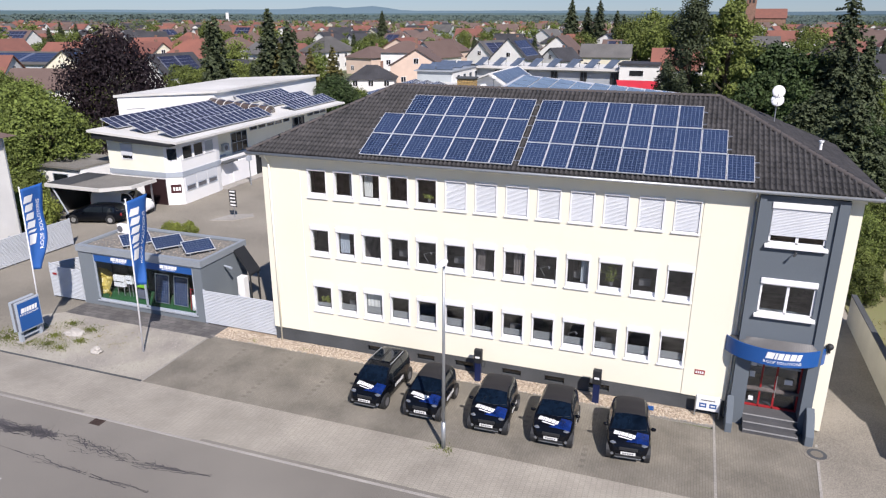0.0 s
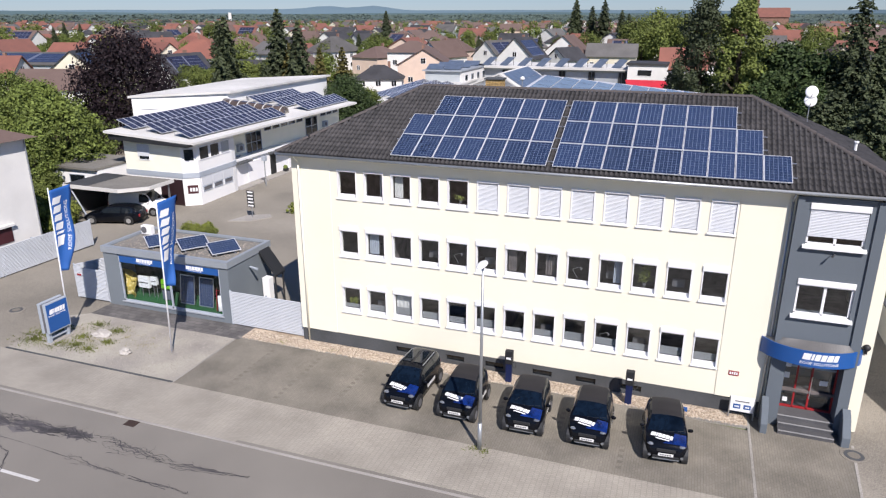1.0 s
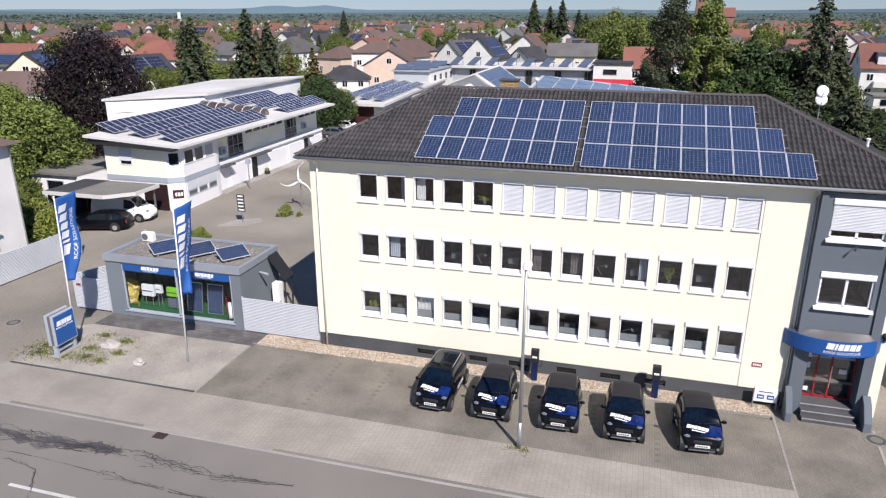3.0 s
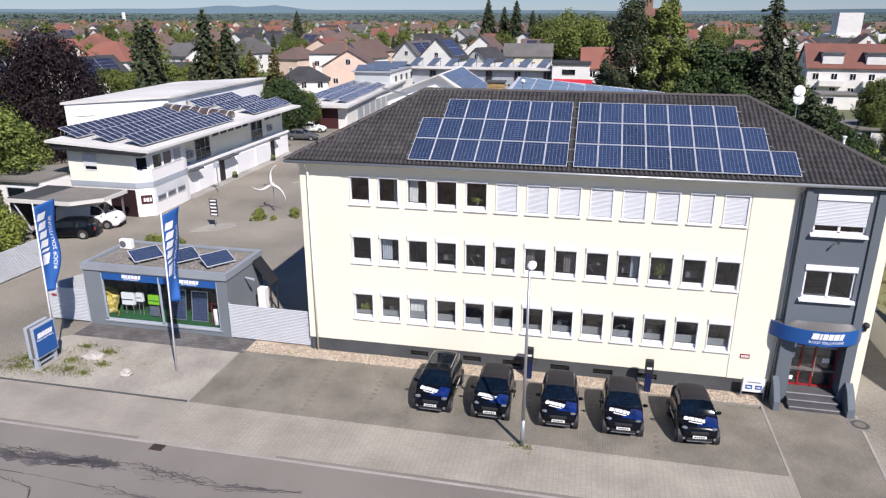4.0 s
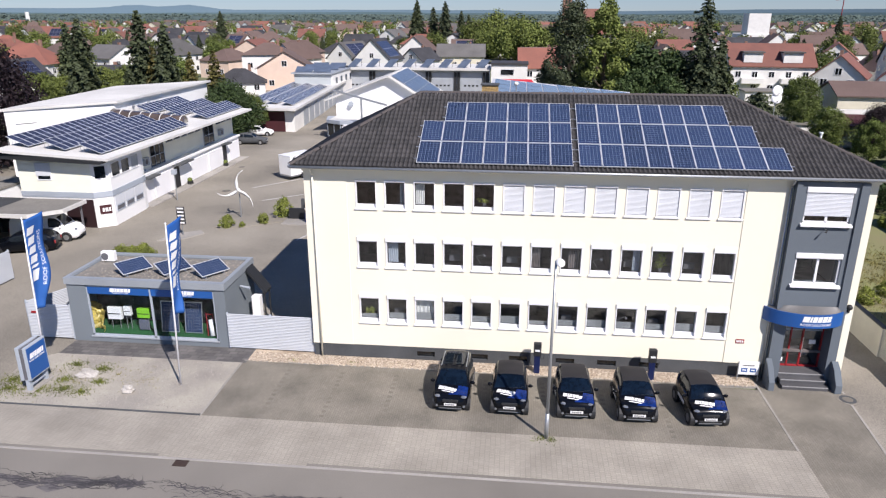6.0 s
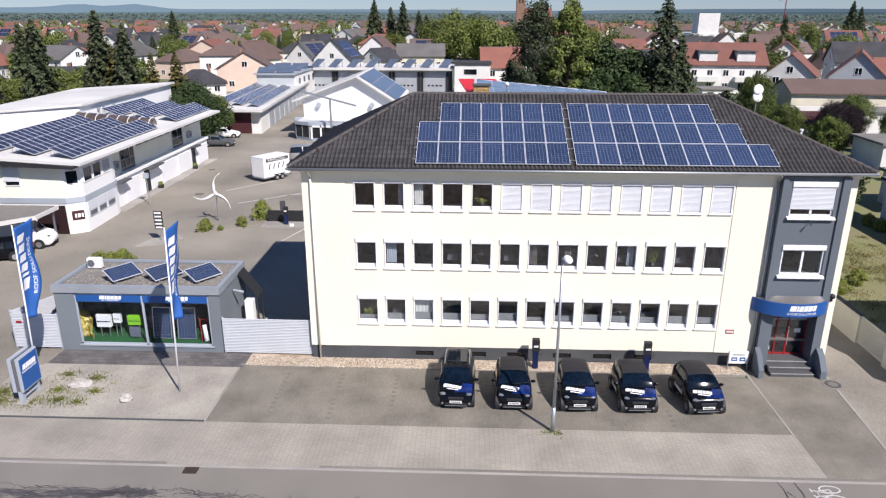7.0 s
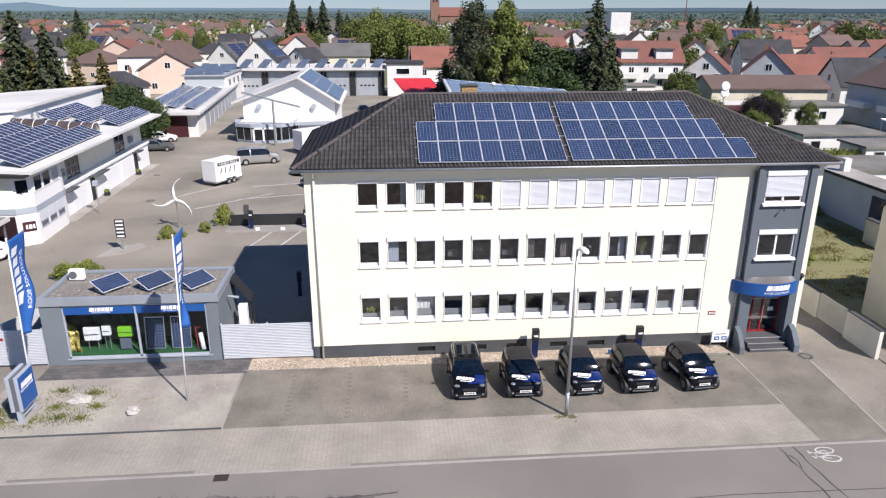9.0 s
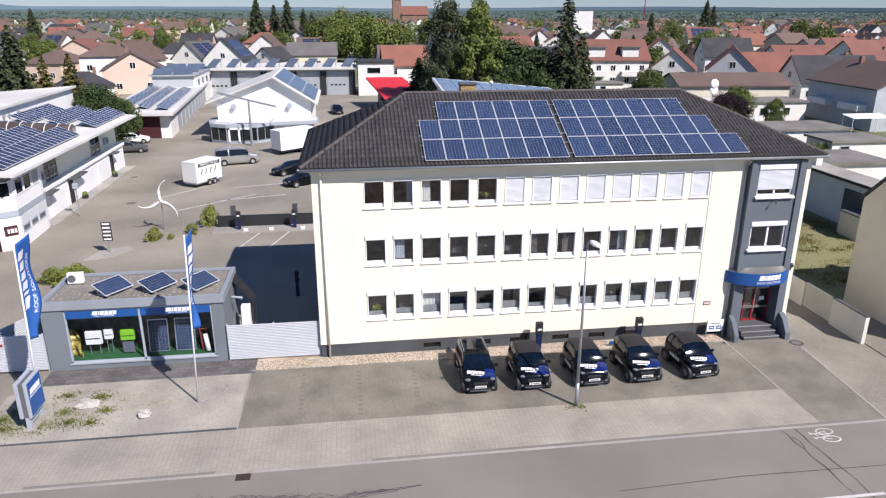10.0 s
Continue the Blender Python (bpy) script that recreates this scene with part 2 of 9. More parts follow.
M_NAVY = mat("navy_housing", (0.008, 0.016, 0.07), 0.4, vary=0.1)
M_RUBBER = mat("tyre_rubber", (0.018, 0.018, 0.018), 0.85, vary=0.1)
M_DARK = mat("dark_plastic", (0.02, 0.021, 0.023), 0.6, vary=0.15)
M_LAMP = mat("clear_lamp_glass", (0.30, 0.32, 0.35), 0.08, 0.6, vary=0.1, coat=1.0)
M_RED = mat("red_paint", (0.30, 0.016, 0.02), 0.5, vary=0.1)
M_PLATE = mat("plate_white", (0.72, 0.72, 0.70), 0.5, vary=0.03)
M_BARGREY = mat("grey_print", (0.12, 0.12, 0.13), 0.6, vary=0.05)
M_SILVER = mat("silver_lacquer", (0.42, 0.41, 0.39), 0.3, 0.5, vary=0.06, coat=1.0)
M_ROOM = mat("office_interior", (0.15, 0.13, 0.125), 0.9, vary=0.35, scale=6, fine=3)
M_BLIND = mat("white_curtain", (0.62, 0.62, 0.60), 0.9, vary=0.1, fine=12)
M_CARPET = mat("green_turf_mat", (0.015, 0.10, 0.03), 0.95, vary=0.25, bump=0.004)
M_LIME = mat("lime_lacquer", (0.22, 0.55, 0.03), 0.4, vary=0.05)
M_YELLOW = mat("yellow_canvas", (0.50, 0.42, 0.08), 0.7, vary=0.25, scale=8)
M_TRUNK = mat("bark", (0.10, 0.075, 0.055), 0.95, vary=0.35, fine=12, bump=0.02)
M_LEAF = leaf_mat("broad_leaves", (0.090, 0.126, 0.038), 0.72)
M_LEAF2 = leaf_mat("light_leaves", (0.104, 0.138, 0.043), 0.68)
M_FIR = leaf_mat("fir_needles", (0.054, 0.072, 0.042))
M_FIR2 = leaf_mat("olive_needles", (0.098, 0.092, 0.034))
M_BEECH = leaf_mat("copper_leaves", (0.016, 0.010, 0.015))
M_HEDGE = leaf_mat("bush_leaves", (0.155, 0.19, 0.048))
# distance haze mixed into the leaf green: bluer, with little contrast
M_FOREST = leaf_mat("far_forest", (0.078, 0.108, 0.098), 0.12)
M_ROOFRED = mat("red_clay_tiles", (0.225, 0.086, 0.060), 0.85, vary=0.25, scale=1.5, fine=6, per_object=0.6, tint=(0.135, 0.062, 0.05))
M_ROOFBROWN = mat("brown_clay_tiles", (0.132, 0.092, 0.078), 0.85, vary=0.25, scale=1.5, fine=6, per_object=0.6, tint=(0.10, 0.065, 0.055))
M_ROOFGREY = mat("grey_roof_tiles", (0.12, 0.115, 0.11), 0.85, vary=0.25, scale=1.5, fine=6, per_object=0.5)
M_ROOFDARK = mat("anthracite_roof_tiles", (0.045, 0.045, 0.05), 0.8, vary=0.25, scale=1.5, fine=6)
M_PEACH = mat("peach_render", (0.66, 0.51, 0.41), 0.9, vary=0.05)
M_BEIGE = mat("beige_render", (0.68, 0.63, 0.50), 0.9, vary=0.06)
M_WALLPALE = mat("pale_wall_render", (0.66, 0.64, 0.56), 0.9, vary=0.1, scale=2.5)
M_FENCE = mat("pale_fence_sheet", (0.52, 0.545, 0.575), 0.5, 0.1, vary=0.05)
M_PARAPET = mat("parapet_sheet", (0.32, 0.35, 0.38), 0.5, 0.2, vary=0.08)
M_HOUSE = mat("house_white", (0.72, 0.71, 0.68), 0.9, vary=0.06)
M_LIMECLOTH = mat("lime_cloth", (0.42, 0.50, 0.05), 0.85, vary=0.08)
M_SHEDWALL = mat("pale_blue_shed_paint", (0.56, 0.60, 0.63), 0.85, vary=0.10, scale=1.5)
M_BLUEGREY = mat("blue_grey_render", (0.43, 0.465, 0.48), 0.9, vary=0.06)
M_SHEET = mat("ribbed_grey_sheet", (0.42, 0.45, 0.48), 0.5, 0.3, vary=0.08)
M_MEMBRANE = mat("pale_roof_membrane", (0.62, 0.61, 0.58), 0.85, vary=0.12, scale=1.0)
M_FELT = mat("grey_roof_felt", (0.20, 0.19, 0.17), 0.95, vary=0.2, scale=1.5, fine=15, bump=0.004)
M_REDROOF = mat("red_canvas_roof", (0.62, 0.03, 0.04), 0.6, vary=0.08)
M_MAROON = mat("maroon_panel", (0.06, 0.012, 0.016), 0.7, vary=0.15)
M_STONE = mat("pale_boulder", (0.50, 0.47, 0.43), 0.9, vary=0.2, fine=14, bump=0.02)
M_SAND = mat("red_sandstone", (0.26, 0.15, 0.11), 0.9, vary=0.2)
M_SHOPGREY = mat("grey_shop_render", (0.165, 0.19, 0.21), 0.85, vary=0.08, scale=1.2, bump=0.002)
M_COPPER = mat("weathered_seam_sheet", (0.155, 0.152, 0.15), 0.6, 0.3, vary=0.2)
M_YELLOWBRICK = mat("yellow_brick", (0.45, 0.30, 0.12), 0.9, vary=0.3, fine=14)
M_BAYGLASS = mat("curtained_glass", (0.22, 0.25, 0.29), 0.12, vary=0.15, scale=0.7)
M_REDDOOR = mat("dark_red_brown_paint", (0.028, 0.013, 0.015), 0.5, vary=0.15, scale=2)
M_CARPORT = mat("dark_boards", (0.055, 0.058, 0.062), 0.8, vary=0.25, scale=2.0, bump=0.002)
M_LEAFDARK = leaf_mat("dark_leaves", (0.042, 0.070, 0.028))

# ---- tools ----
ORIGIN = {}


def thing(name, base, label, category, group="", kind="", turn=0.0):
    """An Empty at the base of a thing; its parts are built in world places and brought under it."""
    ob = new(name)
    ob.empty_display_size = 0.2
    ob.matrix_basis = pose(*base, 0, 0, turn)
    ORIGIN[ob.name] = Vector(base)
    return tagged(ob, label, category, group, kind)


def finish(bm, material, name, smooth=False, recalc=True):
    if recalc:
        bmesh.ops.recalc_face_normals(bm, faces=bm.faces)
    me = bpy.data.meshes.new(name)
    bm.to_mesh(me)
    bm.free()
    me.materials.append(material)
    if smooth:
        for p in me.polygons:
            p.use_smooth = True
    return me


def part(name, bm, material, parent, label="", smooth=False):
    """Links a bmesh, built in the places of its thing, as one mesh under a thing or a part."""
    o = ORIGIN.get(parent.name, Vector())
    if o.length > 0:
        bmesh.ops.translate(bm, verts=bm.verts, vec=-o)
    ob = new(name, finish(bm, material, name, smooth))
    ob.parent = parent
    return tagged(ob, label)


def placed(name, mesh, parent, at=(0, 0, 0), label=""):
    """A part on shared mesh data, at a place in its parent's own frame."""
    ob = new(name, mesh)
    ob.parent = parent
    ob.location = at
    return tagged(ob, label)


def solid(name, bm, material, label, category, kind="", group="", smooth=False):
    """A top-level thing of one mesh."""
    return tagged(new(name, finish(bm, material, name, smooth)), label, category, group, kind)


def box(bm, x0, y0, z0, x1, y1, z1, bevel=0.0, m=None):
    vs = [bm.verts.new((x, y, z)) for z in (z0, z1) for x, y in ((x0, y0), (x1, y0), (x1, y1), (x0, y1))]
    fs = [bm.faces.new([vs[i] for i in f]) for f in ((3, 2, 1, 0), (4, 5, 6, 7), (0, 1, 5, 4), (1, 2, 6, 5), (2, 3, 7, 6), (3, 0, 4, 7))]
    if bevel:
        es = list({e for f in fs for e in f.edges})
        r = bmesh.ops.bevel(bm, geom=es, offset=bevel, segments=2, affect="EDGES", profile=0.6)
        vs = list({v for f in r["faces"] for v in f.verts} | {v for v in vs if v.is_valid})
    if m:
        bmesh.ops.transform(bm, matrix=m, verts=vs)
    return vs


def boxed(*a, **k):
    bm = bmesh.new()
    box(bm, *a, **k)
    return bm


def rod(bm, a, b, r0, r1=None, n=10, cap=True):
    """A round bar from a to b, tapering from r0 to r1."""
    a, b, r1 = Vector(a), Vector(b), r0 if r1 is None else r1
    q = (b - a).to_track_quat("Z", "Y")
    rings = []
    for c, r in ((a, r0), (b, r1)):
        rings.append([bm.verts.new(c + q @ Vector((r * math.cos(6.28319 * i / n), r * math.sin(6.28319 * i / n), 0))) for i in range(n)])
    for i in range(n):
        bm.faces.new((rings[0][i], rings[0][(i + 1) % n], rings[1][(i + 1) % n], rings[1][i]))
    if cap:
        bm.faces.new(rings[0][::-1])
        bm.faces.new(rings[1])
    return rings[0] + rings[1]


def prism(bm, pts, z0, z1):
    """A flat shape of (x, y) points, from z0 up to z1."""
    lo, hi = [bm.verts.new((x, y, z0)) for x, y in pts], [bm.verts.new((x, y, z1)) for x, y in pts]
    n = len(pts)
    bm.faces.new(lo[::-1])
    bm.faces.new(hi)
    for i in range(n):
        bm.faces.new((lo[i], lo[(i + 1) % n], hi[(i + 1) % n], hi[i]))
    return lo + hi


def side(bm, pts, x0, x1):
    """A shape of (y, z) points, from x0 to x1."""
    lo, hi = [bm.verts.new((x0, y, z)) for y, z in pts], [bm.verts.new((x1, y, z)) for y, z in pts]
    n = len(pts)
    bm.faces.new(lo[::-1])
    bm.faces.new(hi)
    for i in range(n):
        bm.faces.new((lo[i], lo[(i + 1) % n], hi[(i + 1) % n], hi[i]))
    return lo + hi


def front(bm, pts, y0, y1):
    """A shape of (x, z) points, from y0 to y1."""
    lo, hi = [bm.verts.new((x, y0, z)) for x, z in pts], [bm.verts.new((x, y1, z)) for x, z in pts]
    n = len(pts)
    bm.faces.new(lo)
    bm.faces.new(hi[::-1])
    for i in range(n):
        bm.faces.new((lo[(i + 1) % n], lo[i], hi[i], hi[(i + 1) % n]))
    return lo + hi


def holed(bm, x0, x1, z0, z1, y0, y1, holes):
    """An upright wall along x in one shell, with holes (x0, x1, z0, z1) that go through it."""
    xs = sorted({x0, x1, *[v for h in holes for v in h[:2]]})
    zs = sorted({z0, z1, *[v for h in holes for v in h[2:]]})
    full = {(i, k) for i in range(len(xs) - 1) for k in range(len(zs) - 1)
            if not any(h[0] - 1e-6 < xs[i] and xs[i + 1] < h[1] + 1e-6 and h[2] - 1e-6 < zs[k] and zs[k + 1] < h[3] + 1e-6 for h in holes)}
    seen = {}

    def v(i, s, k):
        if (i, s, k) not in seen:
            seen[i, s, k] = bm.verts.new((xs[i], (y0, y1)[s], zs[k]))
        return seen[i, s, k]
    for i, k in full:
        bm.faces.new((v(i, 0, k), v(i + 1, 0, k), v(i + 1, 0, k + 1), v(i, 0, k + 1)))
        bm.faces.new((v(i, 1, k), v(i, 1, k + 1), v(i + 1, 1, k + 1), v(i + 1, 1, k)))
        for (di, dk), (a, b) in (((-1, 0), ((i, k), (i, k + 1))), ((1, 0), ((i + 1, k), (i + 1, k + 1))), ((0, -1), ((i, k), (i + 1, k))), ((0, 1), ((i, k + 1), (i + 1, k + 1)))):
            if (i + di, k + dk) not in full:
                bm.faces.new((v(a[0], 0, a[1]), v(b[0], 0, b[1]), v(b[0], 1, b[1]), v(a[0], 1, a[1])))


def slats(bm, x0, x1, z0, z1, n, y, deep=0.018, back=0.03):
    """A ribbed sheet in one piece: n level ribs between z0 and z1."""
    pts, dz = [], (z1 - z0) / n
    for i in range(n):
        z = z0 + dz * i
        pts += [(y, z), (y - deep, z + dz * 0.35), (y - deep, z + dz * 0.75), (y, z + dz * 0.95)]
    side(bm, pts + [(y + back, z1), (y + back, z0)], x0, x1)


def turned(bm, m):
    bmesh.ops.transform(bm, matrix=m, verts=bm.verts)
    return bm


def uv_top(me):
    """Lays each quad's own square on it, for the cell grid."""
    uv = me.uv_layers.new(name="uv")
    for p in me.polygons:
        for k, li in enumerate(p.loop_indices):
            uv.data[li].uv = ((0, 0), (1, 0), (1, 1), (0, 1))[k % 4]


def ball(bm, c, r, sq=(1, 1, 1), n=2, rough=0.0, seed=0.0):
    vs = bmesh.ops.create_icosphere(bm, subdivisions=n, radius=1.0)["verts"]
    for v in vs:
        k = r * (1 + rough * noise.noise(v.co * 1.7 + Vector((seed, seed * 2, 0))))
        v.co = Vector(c) + Vector((v.co.x * k * sq[0], v.co.y * k * sq[1], v.co.z * k * sq[2]))
    return vs


def lettering(name, words, size, m, material, parent, label=""):
    """Words in the built-in font, as a thin mesh, at the pose m in the thing's places."""
    cu = bpy.data.curves.new(name, "FONT")
    cu.body, cu.size, cu.extrude, cu.align_x, cu.align_y = words, size, 0.004, "CENTER", "CENTER"
    cu.resolution_u = 2
    tmp = bpy.data.objects.new(name, cu)
    me = bpy.data.meshes.new_from_object(tmp)
    bpy.data.objects.remove(tmp)
    me.transform(Matrix.Translation(-ORIGIN.get(parent.name, Vector())) @ m)
    me.materials.clear()
    me.materials.append(material)
    ob = new(name, me)
    ob.parent = parent
    return tagged(ob, label)


MARK_W = (1.35, 0.42, 0.92, 0.90, 1.02, 0.78)     # relative widths of the six blocks of the company mark


def emblem(name, w, h, m, material, parent, thick=0.006, label=""):
    """A company's mark as six slanted plain blocks, w wide and h high, in the plane of m (x along, y up)."""
    unit = w / (sum(MARK_W) + 5 * 0.16)
    x = -w / 2
    s = h * 0.2
    for k in MARK_W:
        bm = bmesh.new()
        lo = [(x, -h / 2), (x + k * unit, -h / 2), (x + k * unit + s, h / 2), (x + s, h / 2)]
        a = [bm.verts.new((px, py, 0)) for px, py in lo]
        b = [bm.verts.new((px, py, thick)) for px, py in lo]
        bm.faces.new(b)
        for j in range(4):
            bm.faces.new((a[j], a[(j + 1) % 4], b[(j + 1) % 4], b[j]))
        bm.faces.new(a[::-1])
        part("emblem_block", turned(bm, m), material, parent)
        x += (k + 0.16) * unit

# ---- ground, road, pavement ----
def ground_sheet():
    """The land: one sheet to the horizon, finer near the place."""
    bm = bmesh.new()
    rings = [0, 60, 140, 260, 420, 700, 1100, 1800, 2900, 4600]
    n, rows = 40, []
    for r in rings:
        rows.append([bm.verts.new((-10 + r * math.cos(6.28319 * i / n), 40 + r * math.sin(6.28319 * i / n), -0.06)) for i in range(n if r else 1)])
    for a, b in zip(rows, rows[1:]):
        for i in range(n):
            j = (i + 1) % n
            bm.faces.new((a[0], b[i], b[j]) if len(a) == 1 else (a[i], b[i], b[j], a[j]))
    return solid("ground", bm, M_LAND, "dry green and brown land reaching the horizon", "ground", "structure")


ground_sheet()
solid("road", boxed(-130, 9.6, -0.3, 150, 18.90, 0.0), M_ASPHALT, "worn grey asphalt street with sealed cracks", "road", "structure")
# out of view; its brown is there to be mirrored in the office panes
solid("ground_opposite", boxed(-130, -80, -0.3, 150, 9.4, 0.05), M_SOIL, "unseen ground across the street, brown for the window reflections", "ground", "structure")
for i, x in enumerate(range(-130, 150, 40)):
    solid("kerb", boxed(x, 18.90, -0.3, x + 39.99, 19.01, 0.035, 0.01), M_KERB, "pale concrete gutter kerb along the street", "kerb", "structure")
solid("kerb", boxed(-130, 9.4, -0.3, 150, 9.6, 0.1, 0.01), M_KERB, "pale concrete kerb across the street", "kerb", "structure")
solid("pavement", boxed(-42, 19.01, -0.3, 2.3, 22.0, 0.03), M_PAVE, "light grey herringbone paving stones on the pavement", "pavement", "structure")
solid("pavement", boxed(-130, 19.01, -0.3, -42, 22.0, 0.03), M_PAVE, "light grey paving stones on the pavement", "pavement", "structure")
solid("pavement", boxed(9.5, 19.01, -0.3, 150, 22.0, 0.03), M_PAVE, "light grey paving stones on the pavement", "pavement", "structure")
bm = bmesh.new()
prism(bm, [(-22.55, 22.0), (2.3, 22.0), (2.3, 26.75), (-2.0, 27.0), (-22.55, 27.0)], -0.3, 0.03)
solid("parking_area", bm, M_PARK, "brownish grey paved parking bays in front of the office", "parking area", "structure")
bm = bmesh.new()
prism(bm, [(2.3, 19.01), (5.36, 19.01), (6.0, 27.0), (6.25, 28.4), (2.3, 28.4)], -0.3, 0.032)
solid("forecourt", bm, M_PARK, "brownish paved forecourt before the entrance steps", "paving", "structure")
bm = bmesh.new()
prism(bm, [(5.36, 19.01), (9.5, 19.01), (9.5, 60), (6.25, 60), (6.25, 28.4), (6.0, 27.0)], -0.3, 0.028)
solid("side_drive", bm, M_DRIVE, "dark brownish asphalt side drive beside the office", "driveway", "structure")
for a, b in (((2.24, 22.0), (2.24, 28.3)), ((-22.6, 22.0), (-22.6, 27.0))):
    solid("edging", boxed(a[0] - 0.05, a[1], -0.2, b[0] + 0.05, b[1], 0.045), M_CONC, "concrete edging strip between pavings", "edging", "structure")
bm = bmesh.new()
prism(bm, [(5.33, 19.01), (5.43, 19.01), (6.07, 27.0), (5.97, 27.0)], -0.2, 0.044)
solid("edging", bm, M_CONC, "concrete edging strip beside the drive", "edging", "structure")
solid("edging", boxed(-22.55, 27.0, -0.2, 2.2, 27.09, 0.06), M_CONC, "concrete edging strip by the pebble bed", "edging", "structure")
solid("gravel_bed", boxed(-22.4, 27.09, -0.2, 2.2, 28.3, 0.05), M_PEBBLE, "strip of tan river pebbles along the office wall", "pebble bed", "structure")
solid("slab_path", boxed(-32.3, 26.8, -0.2, -22.4, 28.3, 0.05), M_SLAB, "dark stone slab path before the showroom", "path", "structure")
bm = bmesh.new()
prism(bm, [(-22.65, 22.06), (-22.65, 26.8), (-32.3, 26.8), (-33.4, 26.0), (-33.0, 22.06)], -0.2, 0.045)
solid("gravel_patch", bm, M_GRAVEL, "grey gravel patch with tufts of grass", "gravel", "structure")
solid("edging", boxed(-33.0, 21.98, -0.2, -22.6, 22.06, 0.075), M_PLINTH, "dark edging strip of the gravel patch", "edging", "structure")
bm = bmesh.new()
prism(bm, [(-42.5, 22.0), (-33.0, 22.0), (-33.4, 26.0), (-32.3, 26.8), (-32.3, 28.3), (-19.0, 28.3), (-19.0, 39.5), (9.0, 39.5), (9.0, 50), (-10, 60), (-10, 170), (-75, 170), (-75, 30), (-42.5, 30)], -0.3, 0.02)
solid("yard", bm, M_YARD, "wide grey asphalt yard behind the office", "yard", "structure")
solid("lawn", boxed(9.6, 31.0, -0.3, 60, 75, 0.02), M_GRASS, "patchy half-dry lawn behind the side wall", "lawn", "structure")
solid("side_plot", boxed(9.62, 19.4, -0.3, 60, 31.0, 0.015), M_DRIVE, "bare asphalt plot behind the side wall", "plot", "structure")
for x in (-37.3, -25.2, -13.1, -1.2, 10.9):
    solid("road_marking", boxed(x, 14.5, -0.01, x + 2.9, 14.64, 0.005), M_LINE, "worn white centre line dash", "road marking", "structure", "centre dashes")

# ---- office building ----
WX0, WX1, WY, WB = -19.2, 6.25, 28.0, 38.2      # walls
EX0, EX1, EY0, EY1, EZ = -19.68, 6.72, 27.5, 38.75, 9.95
RY, RZ, RX0, RX1 = 33.12, 12.68, -14.3, 1.05
ROOF_TAN = (RZ - EZ) / (RY - EY0)
PITCH = math.degrees(math.atan(ROOF_TAN))
ROW_Z = [(2.20, 3.28), (5.14, 6.21), (8.06, 9.12)]
BOX_H = (0.26, 0.28, 0.12)              # shutter boxes over the glass
PITCH_X, FIRST_X, GLASS_W = 1.378, -16.27, 0.90
office = thing("office_building", (-6.5, 33.0, 0.0), "cream three-storey office block with a charcoal tiled hip roof", "office building")
OO = ORIGIN[office.name]

holes = []
for (zb, zt), bh in zip(ROW_Z, BOX_H):
    for i in range(13):
        c = FIRST_X + PITCH_X * i
        holes.append((c - 0.5, c + 0.5, zb - 0.22, zt + bh))
bm = bmesh.new()
holed(bm, -17.17, 0.84, 0.76, 9.72, WY, WY + 0.3, holes)
front_wall = part("front_wall", bm, M_CREAM, office, "cream rendered front wall with rows of windows")
for a, b, z in ((WX0, -17.17, 0.76), (0.84, 2.75, 0.76), (5.75, WX1, 0.1)):
    part("corner_wall", boxed(a, WY - 0.03, z, b, WY + 0.3, 9.72), M_CREAM, office, "cream rendered corner strip")
for a in ((WX0, WY + 0.3, 0.76, WX0 + 0.3, WB), (WX1 - 0.3, WY + 0.3, 0.1, WX1, WB), (WX0 + 0.3, WB - 0.3, 0.76, WX1 - 0.3, WB)):
    part("side_wall", boxed(*a, 9.72), M_CREAM, office, "cream rendered outer wall")

# plinth with cellar windows
cellar = [-13.5, -10.85, -8.9, -6.6, -4.6, -2.6]
bm = bmesh.new()
holed(bm, WX0 + 0.02, 2.75, 0.0, 0.76, WY + 0.02, WY + 0.3, [(x - 0.45, x + 0.45, 0.22, 0.52) for x in cellar])
box(bm, WX0 + 0.02, WY + 0.3, 0, WX0 + 0.3, WB, 0.76)
plinth = part("plinth", bm, M_PLINTH, office, "dark grey plinth with cellar windows")
sill_bm = boxed(-0.47, WY - 0.005, 0.53, 0.47, WY + 0.02, 0.56, 0.006)
turned(sill_bm, Matrix.Translation(-OO))
sill_me = finish(sill_bm, M_PLINTH, "cellar_lintel")
cg = boxed(-0.45, WY + 0.14, 0.22, 0.45, WY + 0.16, 0.52)
turned(cg, Matrix.Translation(-OO))
cg_me = finish(cg, M_CARGLASS, "cellar_pane")
for x in cellar:
    placed("cellar_lintel", sill_me, plinth, (x, 0, 0))
    placed("cellar_pane", cg_me, plinth, (x, 0, 0))

# rooms behind the glass
for z in (1.32, 4.12, 6.93, 9.5):
    part("storey_floor", boxed(WX0 + 0.3, WY + 0.3, z, WX1 - 0.3, WB - 0.3, z + 0.12), M_ROOM, office, "dim office floor behind the windows")
part("corridor_wall", boxed(WX0 + 0.3, WY + 4.2, 1.5, WX1 - 0.3, WY + 4.3, 9.5), M_ROOM, office)
for x in (-14.2, -8.7, -4.55, 0.9):
    part("room_wall", boxed(x, WY + 0.3, 1.5, x + 0.1, WY + 4.2, 9.5), M_ROOM, office)


